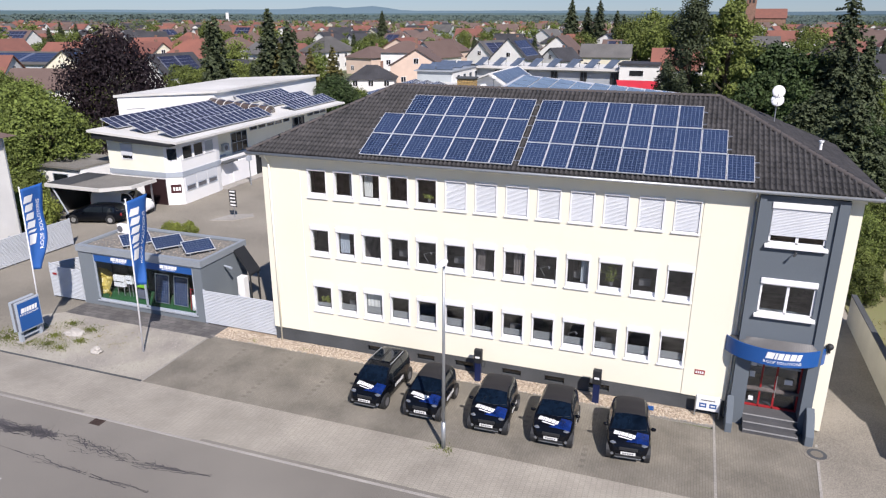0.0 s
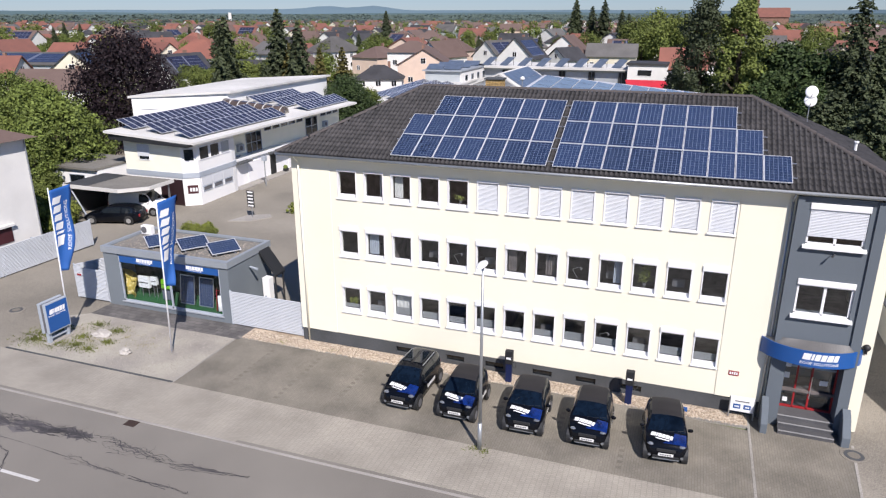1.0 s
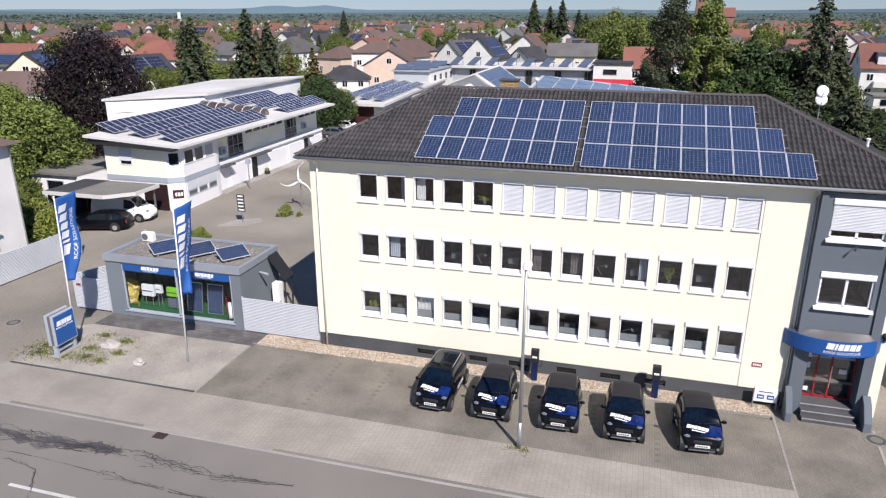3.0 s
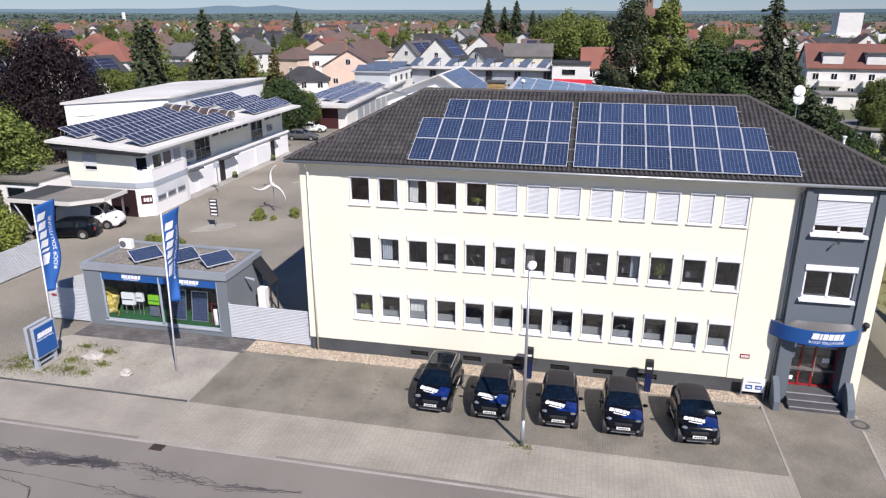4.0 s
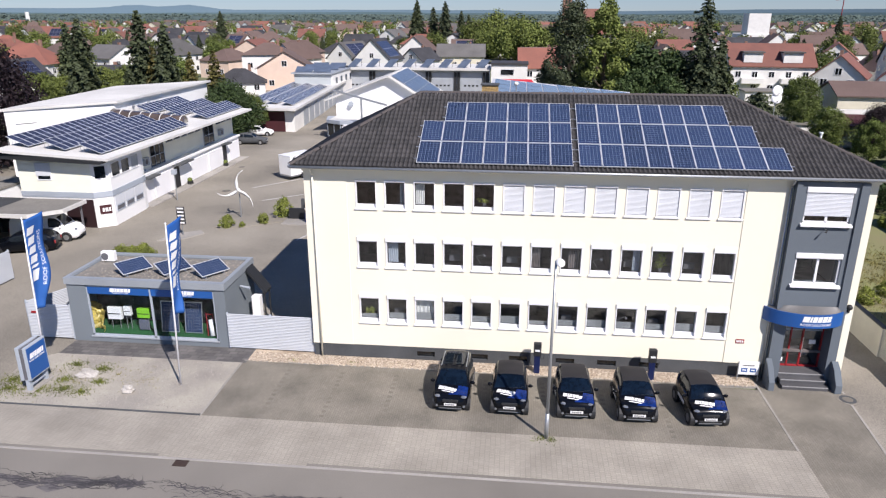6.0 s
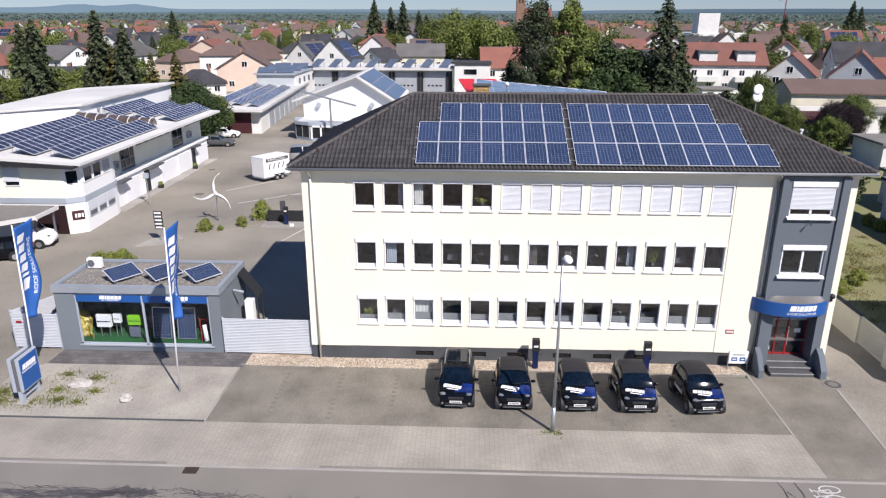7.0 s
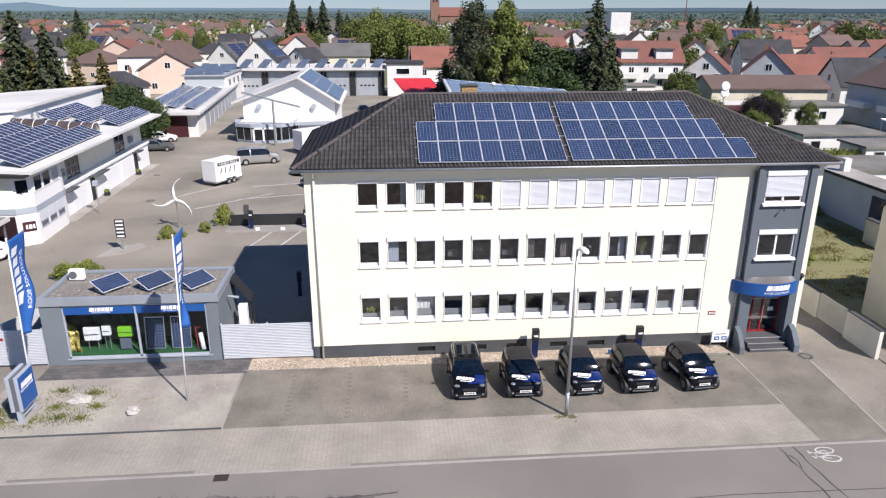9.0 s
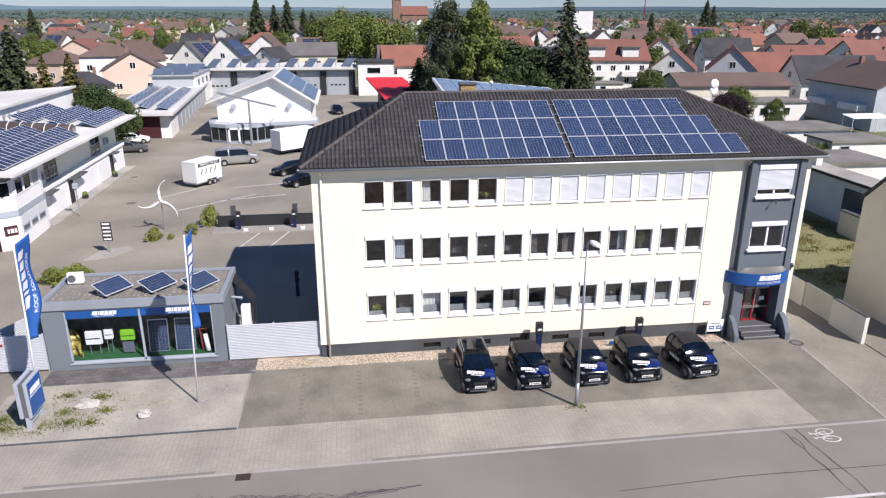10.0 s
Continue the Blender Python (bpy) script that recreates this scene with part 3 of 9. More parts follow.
def window_set(h, bh):
    """One front window, h the height of its glass: white frame, pane, projecting shutter box, sill and cheeks, all about its own middle at the glass foot."""
    y = WY
    out = {}
    bm = bmesh.new()
    g = GLASS_W / 2
    for a, b, c, d in ((-0.5, -0.22, 0.5, 0.0), (-0.5, h, 0.5, h + bh), (-0.5, 0, -g, h), (g, 0, 0.5, h)):
        box(bm, a, y + 0.09, b, c, y + 0.16, d, 0.006)
    out["window"] = finish(bm, M_PVC, "window")
    bm = boxed(-g, y + 0.12, 0, g, y + 0.13, h)
    out["pane"] = finish(bm, M_PANE, "pane")
    bm = bmesh.new()
    side(bm, [(y + 0.09, h + 0.02), (y - 0.03, h + 0.02), (y - 0.07, h + 0.06), (y - 0.07, h + bh - 0.02), (y - 0.05, h + bh), (y + 0.09, h + bh)], -0.5, 0.5)
    out["shutter_box"] = finish(bm, M_PVC, "shutter_box")
    bm = bmesh.new()
    side(bm, [(y + 0.09, -0.13), (y - 0.07, -0.2), (y - 0.07, -0.245), (y + 0.09, -0.22)], -0.545, 0.545)
    out["sill"] = finish(bm, M_PVC, "sill")
    out["guide"] = finish(boxed(-0.022, y - 0.03, -0.18, 0.022, y + 0.09, h + 0.02, 0.004), M_PVC, "guide_rail")
    bm = bmesh.new()
    slats(bm, -0.48, 0.48, -0.12, h, 21, y + 0.03)
    out["shutter"] = finish(bm, M_SHUT, "shutter")
    return out


WSETS = [window_set(zt - zb, bh) for (zb, zt), bh in zip(ROW_Z, BOX_H)]
for r, (zb, zt) in enumerate(ROW_Z):
    WSET = WSETS[r]
    for i in range(13):
        at = Vector((FIRST_X + PITCH_X * i, 0, zb)) - OO
        w = placed("window", WSET["window"], office, at)
        closed = r == 2 and i >= 5
        placed("shutter_box", WSET["shutter_box"], w)
        placed("sill", WSET["sill"], w)
        placed("guide_rail", WSET["guide"], w, (-0.478, 0, 0))
        placed("guide_rail", WSET["guide"], w, (0.478, 0, 0))
        if closed:
            placed("shutter", WSET["shutter"], w, (0, 0, 0), "closed grey roller shutter")
            tagged(w, "white window with its roller shutter closed")
        else:
            p = placed("pane", WSET["pane"], w)
            p.visible_shadow = False

# grey entrance bay
BY = 27.68
bm = bmesh.new()
holed(bm, 2.75, 5.75, 3.3, 9.72, BY, WY + 0.3, [(3.22, 5.18, 5.0, 6.5), (3.22, 5.18, 7.86, 9.5)])
bay = part("entrance_bay", bm, M_GREY, office, "slate grey rendered entrance bay")
for a in ((2.75, BY - 0.08, 3.3, 2.98, BY, 9.72), (5.40, BY - 0.08, 3.3, 5.75, BY, 9.72), (2.75, BY - 0.08, 0.0, 3.3, 29.6, 3.3), (5.35, BY - 0.08, 0.0, 5.75, 29.6, 3.3), (3.3, 29.6, 0.0, 5.35, 29.7, 3.3)):
    part("entrance_pier", boxed(*a), M_GREY, office, "slate grey pier of the entrance bay")
for zb, zt, shut in ((5.0, 6.5, 0.0), (7.86, 9.5, 0.72)):
    bm = bmesh.new()
    for a, b, c, d in ((3.22, zb, 5.18, zb + 0.1), (3.22, zt - 0.3, 5.18, zt - 0.24), (3.22, zb, 3.3, zt - 0.24), (5.1, zb, 5.18, zt - 0.24), (4.16, zb, 4.26, zt - 0.24)):
        box(bm, a, BY + 0.06, b, c, BY + 0.14, d, 0.006)
    w = part("bay_window", bm, M_PVC, office, "two-light white window in the entrance bay")
    ORIGIN[w.name] = OO
    part("shutter_box", boxed(3.2, BY - 0.05, zt - 0.24, 5.2, BY + 0.14, zt, 0.02), M_PVC, w)
    bm = bmesh.new()
    side(bm, [(BY + 0.08, zb + 0.05), (BY - 0.16, zb - 0.05), (BY - 0.16, zb - 0.11), (BY + 0.08, zb - 0.08)], 3.12, 5.28)
    part("sill", bm, M_PVC, w)
    p = part("pane", boxed(3.3, BY + 0.10, zb + 0.1, 5.1, BY + 0.11, zt - 0.3), M_PANE, w)
    p.visible_shadow = False
    if shut:
        bm = bmesh.new()
        slats(bm, 3.24, 5.16, zb + 0.34, zt - 0.24, 18, BY + 0.02)
        part("shutter", bm, M_SHUT, w, "half-lowered white roller shutter")

# hip roof: under-sheet, eaves, gutter
bm = bmesh.new()
c = [bm.verts.new(v) for v in ((EX0, EY0, EZ), (EX1, EY0, EZ), (EX1, EY1, EZ), (EX0, EY1, EZ), (RX0, RY, RZ), (RX1, RY, RZ))]
for f in ((0, 1, 5, 4), (1, 2, 5), (2, 3, 4, 5), (3, 0, 4), (3, 2, 1, 0)):
    bm.faces.new([c[i] for i in f])
roof = part("roof", bm, M_TILE2, office, "charcoal concrete-tiled hip roof")
for a in ((EX0 + 0.02, EY0 + 0.03, EZ - 0.16, EX1 - 0.02, WY + 0.1, EZ - 0.03), (EX0 + 0.02, WY + 0.1, EZ - 0.16, WX0 + 0.1, EY1 - 0.03, EZ - 0.03), (WX1 - 0.1, WY + 0.1, EZ - 0.16, EX1 - 0.02, EY1 - 0.03, EZ - 0.03), (WX0 - 0.05, WY - 0.12, 9.62, WX1 + 0.05, WY + 0.3, EZ - 0.16)):
    part("soffit", boxed(*a), M_CREAM, office, "cream painted soffit board")
for a, b in (((EX0, EY0 - 0.05, EZ - 0.06), (EX1, EY0 - 0.05, EZ - 0.06)), ((EX0 - 0.05, EY0, EZ - 0.06), (EX0 - 0.05, EY1, EZ - 0.06)), ((EX1 + 0.05, EY0, EZ - 0.06), (EX1 + 0.05, EY1, EZ - 0.06))):
    bm = bmesh.new()
    rod(bm, a, b, 0.065, n=8)
    part("gutter", bm, M_GUTTER, office, "zinc gutter along the eave", True)
for x in (-18.75, 2.62):
    bm = bmesh.new()
    rod(bm, (x, EY0, EZ - 0.1), (x, EY0 + 0.05, EZ - 0.2), 0.045)
    rod(bm, (x, EY0 + 0.05, EZ - 0.2), (x, WY - 0.15, EZ - 0.5), 0.045)
    rod(bm, (x, WY - 0.15, EZ - 0.5), (x, WY - 0.15, 0.1), 0.045)
    part("downpipe", bm, M_CREAM if x < 0 else M_GUTTER, office, "rain downpipe on the wall", True)


def on_roof(x, s, up=0.0):
    """A place on the front slope, s metres up from the eave."""
    k = math.radians(PITCH)
    return Vector((x, EY0 + s * math.cos(k) - up * math.sin(k), EZ + s * math.sin(k) + up * math.cos(k)))


def solar_panel():
    pw, ph = 0.985, 1.64
    ob = thing("photovoltaic_module", (0, 0, 0), "blue polycrystalline solar panel with a pale frame on the office roof", "solar panel", "panels on the office roof")
    bm = bmesh.new()
    t = 0.021
    for a, b, c, d in ((0, 0, pw, t), (0, ph - t, pw, ph), (0, t, t, ph - t), (pw - t, t, pw, ph - t)):
        box(bm, a, b, 0.0, c, d, 0.042)
    part("panel_frame", bm, M_PFRAME, ob)
    bm = bmesh.new()
    bm.faces.new([bm.verts.new(v) for v in ((t, t, 0.034), (pw - t, t, 0.034), (pw - t, ph - t, 0.034), (t, ph - t, 0.034))])
    cells = part("cell_sheet", bm, M_CELL, ob)
    uv_top(cells.data)
    return ob


PANEL = solar_panel()
first = True
for x0, rows in ((-13.83, ((0, 7), (0, 7), (1, 6))), (-6.55, ((0, 9), (0, 8), (0, 7)))):
    for r, (skip, n) in enumerate(rows):
        for s in (0.35, 1.25):
            rail = boxed(-0.16, s, -0.055, 1.004 * n + 0.15, s + 0.045, -0.008)
            turned(rail, Matrix.Translation(on_roof(x0 + 1.004 * skip, 0.2 + 1.665 * r, 0.14)) @ pose(0, 0, 0, PITCH))
            solid("roof_rail", rail, M_ALU, "aluminium mounting rail under a row of solar panels", "rail", "", "rails on the office roof")
        for i in range(n):
            m = Matrix.Translation(on_roof(x0 + 1.004 * (i + skip), 0.2 + 1.665 * r, 0.14)) @ pose(0, 0, 0, PITCH)
            if first:
                PANEL.matrix_basis = m
                first = False
            else:
                copy_thing(PANEL, m)

# ---- entrance ----
M_STEP = mat("dark_step_stone", (0.085, 0.085, 0.09), 0.8, vary=0.2)
M_NOSE = mat("pale_step_edge", (0.30, 0.30, 0.30), 0.7, vary=0.1)
steps = tagged(new("entrance_steps"), "three dark stone steps with pale edges up to the door", "steps", "", "structure")
for i in range(3):
    y = 26.95 + 0.33 * i
    tread = part("step", boxed(3.3, y, 0.02 + 0.17 * i, 5.35, 29.6 if i == 2 else y + 0.34, 0.03 + 0.17 * (i + 1), 0.01), M_STEP, steps)
    part("nosing", boxed(3.31, y - 0.012, 0.03 + 0.17 * (i + 1) - 0.03, 5.34, y + 0.035, 0.034 + 0.17 * (i + 1)), M_NOSE, tread)
for x0, x1 in ((2.62, 2.88), (5.55, 5.85)):
    bm = bmesh.new()
    side(bm, [(26.75, 0.0), (26.75, 0.45), (27.2, 1.05), (27.58, 1.3), (27.58, 0.0)], x0, x1)
    bmesh.ops.bevel(bm, geom=bm.edges, offset=0.015, segments=1, affect="EDGES")
    solid("stair_cheek", bm, M_GREY, "slate grey cheek wall beside the steps", "stair wall", "structure", "stair cheeks")
door = thing("entrance_door", (4.3, 28.45, 0.54), "red-framed glazed entrance door with a side light", "door")
bm = bmesh.new()
for a, b, c, d in ((3.3, 0.54, 3.37, 3.0), (3.86, 0.54, 3.93, 3.0), (4.40, 0.54, 4.48, 3.0), (5.28, 0.54, 5.35, 3.0), (3.3, 2.94, 5.35, 3.02), (3.37, 0.54, 5.28, 0.62)):
    box(bm, a, 28.36, b, c, 28.46, d, 0.01)
part("door_frame", bm, M_RED, door, "red lacquered door frame")
part("transom", boxed(3.37, 28.37, 2.42, 5.28, 28.44, 2.5), M_GREYL, door)
for z in (2.55, 2.05):
    part("notice", boxed(3.42, 28.35, z - 0.16, 3.62, 28.355, z + 0.1), M_MARK, door, "white notice sheet on the glass")
p = part("pane", boxed(3.42, 28.4, 0.68, 5.22, 28.41, 2.92), M_PANE, door)
bm = bmesh.new()
rod(bm, (4.45, 28.28, 1.1), (4.45, 28.28, 2.1), 0.018)
rod(bm, (4.45, 28.28, 1.2), (4.45, 28.38, 1.2), 0.012)
rod(bm, (4.45, 28.28, 2.0), (4.45, 28.38, 2.0), 0.012)
part("door_handle", bm, M_ALU, door, "long steel pull handle")
part("notice", boxed(4.75, 28.35, 1.75, 5.05, 28.355, 1.97), M_MARK, door, "white notice sheet on the glass")
part("notice", boxed(3.5, 28.35, 0.8, 3.68, 28.355, 1.0), M_MARK, door, "white sticker on the glass")

canopy = thing("entrance_canopy", (4.12, 28.0, 3.2), "curved blue canopy band with white emblem over the steps", "canopy")
ARC = [(4.12 + 1.92 * math.sin(a), 28.40 - 1.36 * math.cos(a)) for a in [radians(-82 + 164 * i / 48) for i in range(49)]]
bm = bmesh.new()
lo, hi, lo2, hi2 = [], [], [], []
for x, y in ARC:
    d = Vector((x - 4.12, y - 28.4)).normalized() * 0.05
    lo.append(bm.verts.new((x, y, 3.12)))
    hi.append(bm.verts.new((x, y, 3.78)))
    lo2.append(bm.verts.new((x - d.x, y - d.y, 3.12)))
    hi2.append(bm.verts.new((x - d.x, y - d.y, 3.78)))
for i in range(48):
    for a, b in ((lo, hi), (hi, hi2), (hi2, lo2), (lo2, lo)):
        bm.faces.new((a[i], a[i + 1], b[i + 1], b[i]))
part("band", bm, M_BLUE, canopy, "curved blue sheet band")
bm = bmesh.new()
top = [bm.verts.new((x * 0.985 + 4.12 * 0.015, y + 0.03, 3.68)) for x, y in ARC]
back = [bm.verts.new((4.25 + (x - 4.12) * 0.77, 27.62, 3.98)) for x, y in ARC]
for i in range(48):
    bm.faces.new((top[i], top[i + 1], back[i + 1], back[i]))
r = bmesh.ops.extrude_face_region(bm, geom=bm.faces[:])
bmesh.ops.translate(bm, vec=(0, 0, -0.05), verts=[v for v in r["geom"] if isinstance(v, bmesh.types.BMVert)])
cover = part("cover_sheet", bm, M_COPPER, canopy, "weathered standing-seam cover sheet")
for x in (3.1, 3.7, 4.3, 4.9, 5.4):
    bm = bmesh.new()
    rod(bm, (x, 27.6, 4.0), (4.12 + (x - 4.12) * 1.15, 27.12 + 0.25 * abs(x - 4.12), 3.74), 0.022, n=6)
    part("seam", bm, M_SEAM, cover)
ORIGIN[cover.name] = ORIGIN[canopy.name]
emblem("emblem", 1.25, 0.27, Matrix.Translation((4.34, 27.03, 3.56)) @ pose(0, 0, 0, 90), M_MARK, canopy)
lettering("lettering", "ROOF SOLUTIONS", 0.165, Matrix.Translation((4.34, 27.03, 3.28)) @ pose(0, 0, 0, 90), M_MARK, canopy)
for ob in canopy.children:
    if ob.name.startswith(("emblem", "lettering")):
        for v in ob.data.vertices:
            v.co.y += 1.36 * (1 - math.sqrt(1 - min(1, abs(v.co.x) / 1.92) ** 2))
bm = bmesh.new()
ball(bm, (6.02, 27.9, 3.88), 0.14, n=2)
box(bm, 5.97, 27.9, 3.6, 6.07, 28.05, 3.9, 0.01)
solid("security_camera", bm, M_DARK, "dark dome camera on the wall by the canopy", "camera", smooth=True)
lamp_arm = thing("wall_lamp_arm", (4.22, 27.66, 7.62), "small steel lamp bracket under the bay window", "wall lamp")
bm = bmesh.new()
rod(bm, (4.22, 27.68, 7.62), (4.22, 27.42, 7.66), 0.018, n=6)
part("arm", bm, M_ALU, lamp_arm)
bm = bmesh.new()
rod(bm, (4.22, 27.42, 7.66), (4.14, 27.36, 7.55), 0.03, 0.045, n=8)
part("lamp_head", bm, M_DARK, lamp_arm)
red = thing("wall_sign", (1.47, 27.97, 1.8), "small red sign with pale bars on the cream wall", "sign")
part("plate", boxed(1.27, 27.95, 1.80, 1.67, 27.972, 2.01, 0.004), M_RED, red)
bm = bmesh.new()
for i in range(4):
    box(bm, 1.31 + 0.085 * i, 27.942, 1.85, 1.37 + 0.085 * i, 27.949, 1.96)
part("bar", bm, M_MARK, red)
board = thing("signboard", (1.93, 27.62, 0.05), "white signboard with two blue boxes on grey legs", "signboard")
for x in (1.46, 2.41):
    bm = bmesh.new()
    rod(bm, (x, 27.62, 0.04), (x, 27.62, 1.02), 0.03, n=8)
    part("leg", bm, M_GUTTER, board)
bm = bmesh.new()
side(bm, [(27.60, 0.36), (27.60, 0.96), (27.63, 1.05), (27.67, 0.96), (27.67, 0.36)], 1.48, 2.39)
part("panel", bm, M_WHITE, board)
for x in (1.6, 2.0):
    lb = part("logo_box", boxed(x, 27.59, 0.5, x + 0.28, 27.599, 0.7), M_BLUE, board, "blue box with a pale mark")
    ORIGIN[lb.name] = ORIGIN[board.name]
    part("mark", boxed(x + 0.05, 27.583, 0.57, x + 0.23, 27.589, 0.63), M_MARK, lb)
part("title_bar", boxed(1.65, 27.59, 0.82, 2.2, 27.599, 0.86), M_BARGREY, board)


def charger(x, y, turn=0.0):
    ob = thing("charging_post", (0, 0, 0), "black and blue electric car charging post", "charging post", "charging posts")
    part("foot", boxed(-0.14, -0.10, 0.0, 0.14, 0.10, 0.95, 0.015), M_NAVY, ob, "dark blue lower housing")
    bm = boxed(-0.18, -0.14, 0.95, 0.18, 0.12, 1.6, 0.03)
    part("head", bm, M_DARK, ob, "black upper housing")
    part("screen", boxed(-0.11, -0.15, 1.2, 0.11, -0.142, 1.3), M_MARK, ob, "pale display bar")
    bm = bmesh.new()
    for k in range(12):
        a, b = 6.28 * k / 12, 6.28 * (k + 1) / 12
        rod(bm, (0.24 + 0.09 * math.cos(a), -0.02, 0.9 + 0.15 * math.sin(a)), (0.24 + 0.09 * math.cos(b), -0.02, 0.9 + 0.15 * math.sin(b)), 0.017, n=5, cap=False)
    part("cable_loop", bm, M_DARK, ob, "black charging cable loop")
    ob.matrix_basis = pose(x, y, 0.04, 0, 0, turn)
    return ob


post = charger(-8.0, 27.32)
for x, y, a in ((-2.62, 27.22, 0), (-26.4, 51.0, 0), (-22.0, 51.0, 0), (-20.9, 36.6, 90)):
    copy_thing(post, pose(x, y, 0.04, 0, 0, a))
for x in (-6.6, -4.2, -0.6):
    ob = thing("bay_marker", (x, 27.2, 0.05), "low blue parking bay marker on the pebbles", "bay marker", "bay markers")
    part("board", boxed(x, 27.18, 0.16, x + 0.42, 27.22, 0.36, 0.01), M_BLUE, ob)
    part("peg", boxed(x + 0.19, 27.19, 0.03, x + 0.23, 27.21, 0.18), M_GUTTER, ob)

# ---- street lamp ----
lamp = thing("street_lamp", (-7.74, 21.85, 0.03), "tall grey steel street lamp with a pale curved head", "street lamp")
bm = bmesh.new()
rod(bm, (-7.74, 21.85, 0.03), (-7.74, 21.85, 1.2), 0.085, 0.085, n=14)
rod(bm, (-7.74, 21.85, 1.2), (-7.74, 21.85, 7.75), 0.07, 0.045, n=14)
part("pole", bm, M_GUTTER, lamp, "galvanised tapering pole", True)
bm = bmesh.new()
rod(bm, (-7.74, 21.86, 7.7), (-7.70, 21.6, 7.84), 0.04, n=8)
part("bracket", bm, M_GUTTER, lamp)
bm = bmesh.new()
ball(bm, (-7.62, 21.32, 7.88), 0.42, (0.40, 1.05, 0.20), n=3)
for v in bm.verts:
    if v.co.z < 7.84:
        v.co.z = 7.84
part("lamp_head", bm, M_WHITE, lamp, "pale moulded lamp head", True)
bm = bmesh.new()
ball(bm, (-7.62, 21.32, 7.85), 0.3, (0.5, 0.9, 0.25), n=2)
part("lens", bm, M_LAMP, lamp, "", True)

# ---- showroom ----
SX0, SX1, SY0, SY1, SZ = -32.35, -23.85, 28.35, 32.35, 3.55
shop = thing("showroom_pavilion", ((SX0 + SX1) / 2, 30.3, 0.0), "small grey flat-roofed showroom with a wide shop window", "showroom")
bm = bmesh.new()
holed(bm, SX0, SX1, 0.0, SZ - 0.02, SY0, SY0 + 0.22, [(-31.32, -24.42, 0.36, 3.2)])
for a in ((SX0, SY0 + 0.22, SX0 + 0.22, SY1), (SX1 - 0.22, SY0 + 0.22, SX1, SY1), (SX0 + 0.22, SY1 - 0.22, SX1 - 0.22, SY1)):
    part("side_wall", boxed(a[0], a[1], 0, a[2], a[3], SZ - 0.02), M_SHOPGREY, shop)
part("wall", bm, M_SHOPGREY, shop, "grey rendered walls")
bm = bmesh.new()
for a in ((SX0 - 0.06, SY0 - 0.08, SX1 + 0.06, SY0 + 0.22), (SX0 - 0.06, SY1 - 0.16, SX1 + 0.06, SY1 + 0.06), (SX0 - 0.06, SY0 + 0.22, SX0 + 0.16, SY1 - 0.16), (SX1 - 0.16, SY0 + 0.22, SX1 + 0.06, SY1 - 0.16)):
    box(bm, a[0], a[1], SZ - 0.3, a[2], a[3], SZ + 0.06)
part("parapet", bm, M_PARAPET, shop, "grey sheet parapet")
part("flat_roof", boxed(SX0 + 0.16, SY0 + 0.22, SZ - 0.2, SX1 - 0.16, SY1 - 0.16, SZ - 0.06), M_FELT, shop, "gravelled felt roof")
part("window_sill", boxed(-31.4, SY0 - 0.05, 0.29, -24.35, SY0 + 0.1, 0.37, 0.01), M_SHEET, shop, "light grey sheet sill")
bm = bmesh.new()
for a, b, c, d in ((-31.32, 0.37, -31.24, 3.2), (-24.5, 0.37, -24.42, 3.2), (-27.9, 0.37, -27.8, 3.2), (-31.32, 3.12, -24.42, 3.2), (-31.32, 0.37, -24.42, 0.45)):
    box(bm, a, SY0 + 0.04, b, c, SY0 + 0.12, d)
shop_frame = part("window_frame", bm, M_GREYL, shop, "pale metal shop window frame")
for a, b in ((-31.24, -27.9), (-27.8, -24.5)):
    p = part("pane", boxed(a, SY0 + 0.07, 0.45, b, SY0 + 0.08, 3.12), M_SHOPGLASS, shop)
    p.visible_shadow = False
    band = part("blue_band", boxed(a, SY0 + 0.02, 2.74, b, SY0 + 0.035, 3.12), M_BLUE, shop, "blue sign band across the window")
    ORIGIN[band.name] = ORIGIN[shop.name]
    cx = (a + b) / 2 + 0.1
    emblem("emblem", 1.12, 0.2, Matrix.Translation((cx, SY0 + 0.02, 2.985)) @ pose(0, 0, 0, 90), M_MARK, band)
    lettering("lettering", "ROOF SOLUTIONS", 0.105, Matrix.Translation((cx, SY0 + 0.015, 2.83)) @ pose(0, 0, 0, 90), M_MARK, band)
part("floor", boxed(SX0 + 0.22, SY0 + 0.22, 0.0, SX1 - 0.22, SY1 - 0.22, 0.42), M_CARPET, shop, "green turf floor covering")
part("back_wall", boxed(SX0 + 0.22, SY0 + 2.0, 0.42, SX1 - 0.22, SY0 + 2.08, 3.3), M_ROOM, shop, "dark showroom back wall")


def exhibit(name, x, y, w, h, z, paint, label):
    """A box on two legs: an inverter or a cabinet on show."""
    ob = thing(name, (x, y, 0.42), label, "exhibit", "showroom exhibits")
    bm = boxed(x - w / 2, y, z, x + w / 2, y + 0.2, z + h, 0.02)
    part("housing", bm, paint, ob)
    part("dark_band", boxed(x - w / 2 + 0.04, y - 0.008, z + h * 0.42, x + w / 2 - 0.04, y - 0.002, z + h * 0.5), M_DARK, ob)
    for sx in (-0.3, 0.3):
        bm = bmesh.new()
        rod(bm, (x + sx * w, y + 0.1, 0.42), (x + sx * w, y + 0.1, z), 0.02, n=6)
        part("leg", bm, M_GUTTER, ob)
    return ob


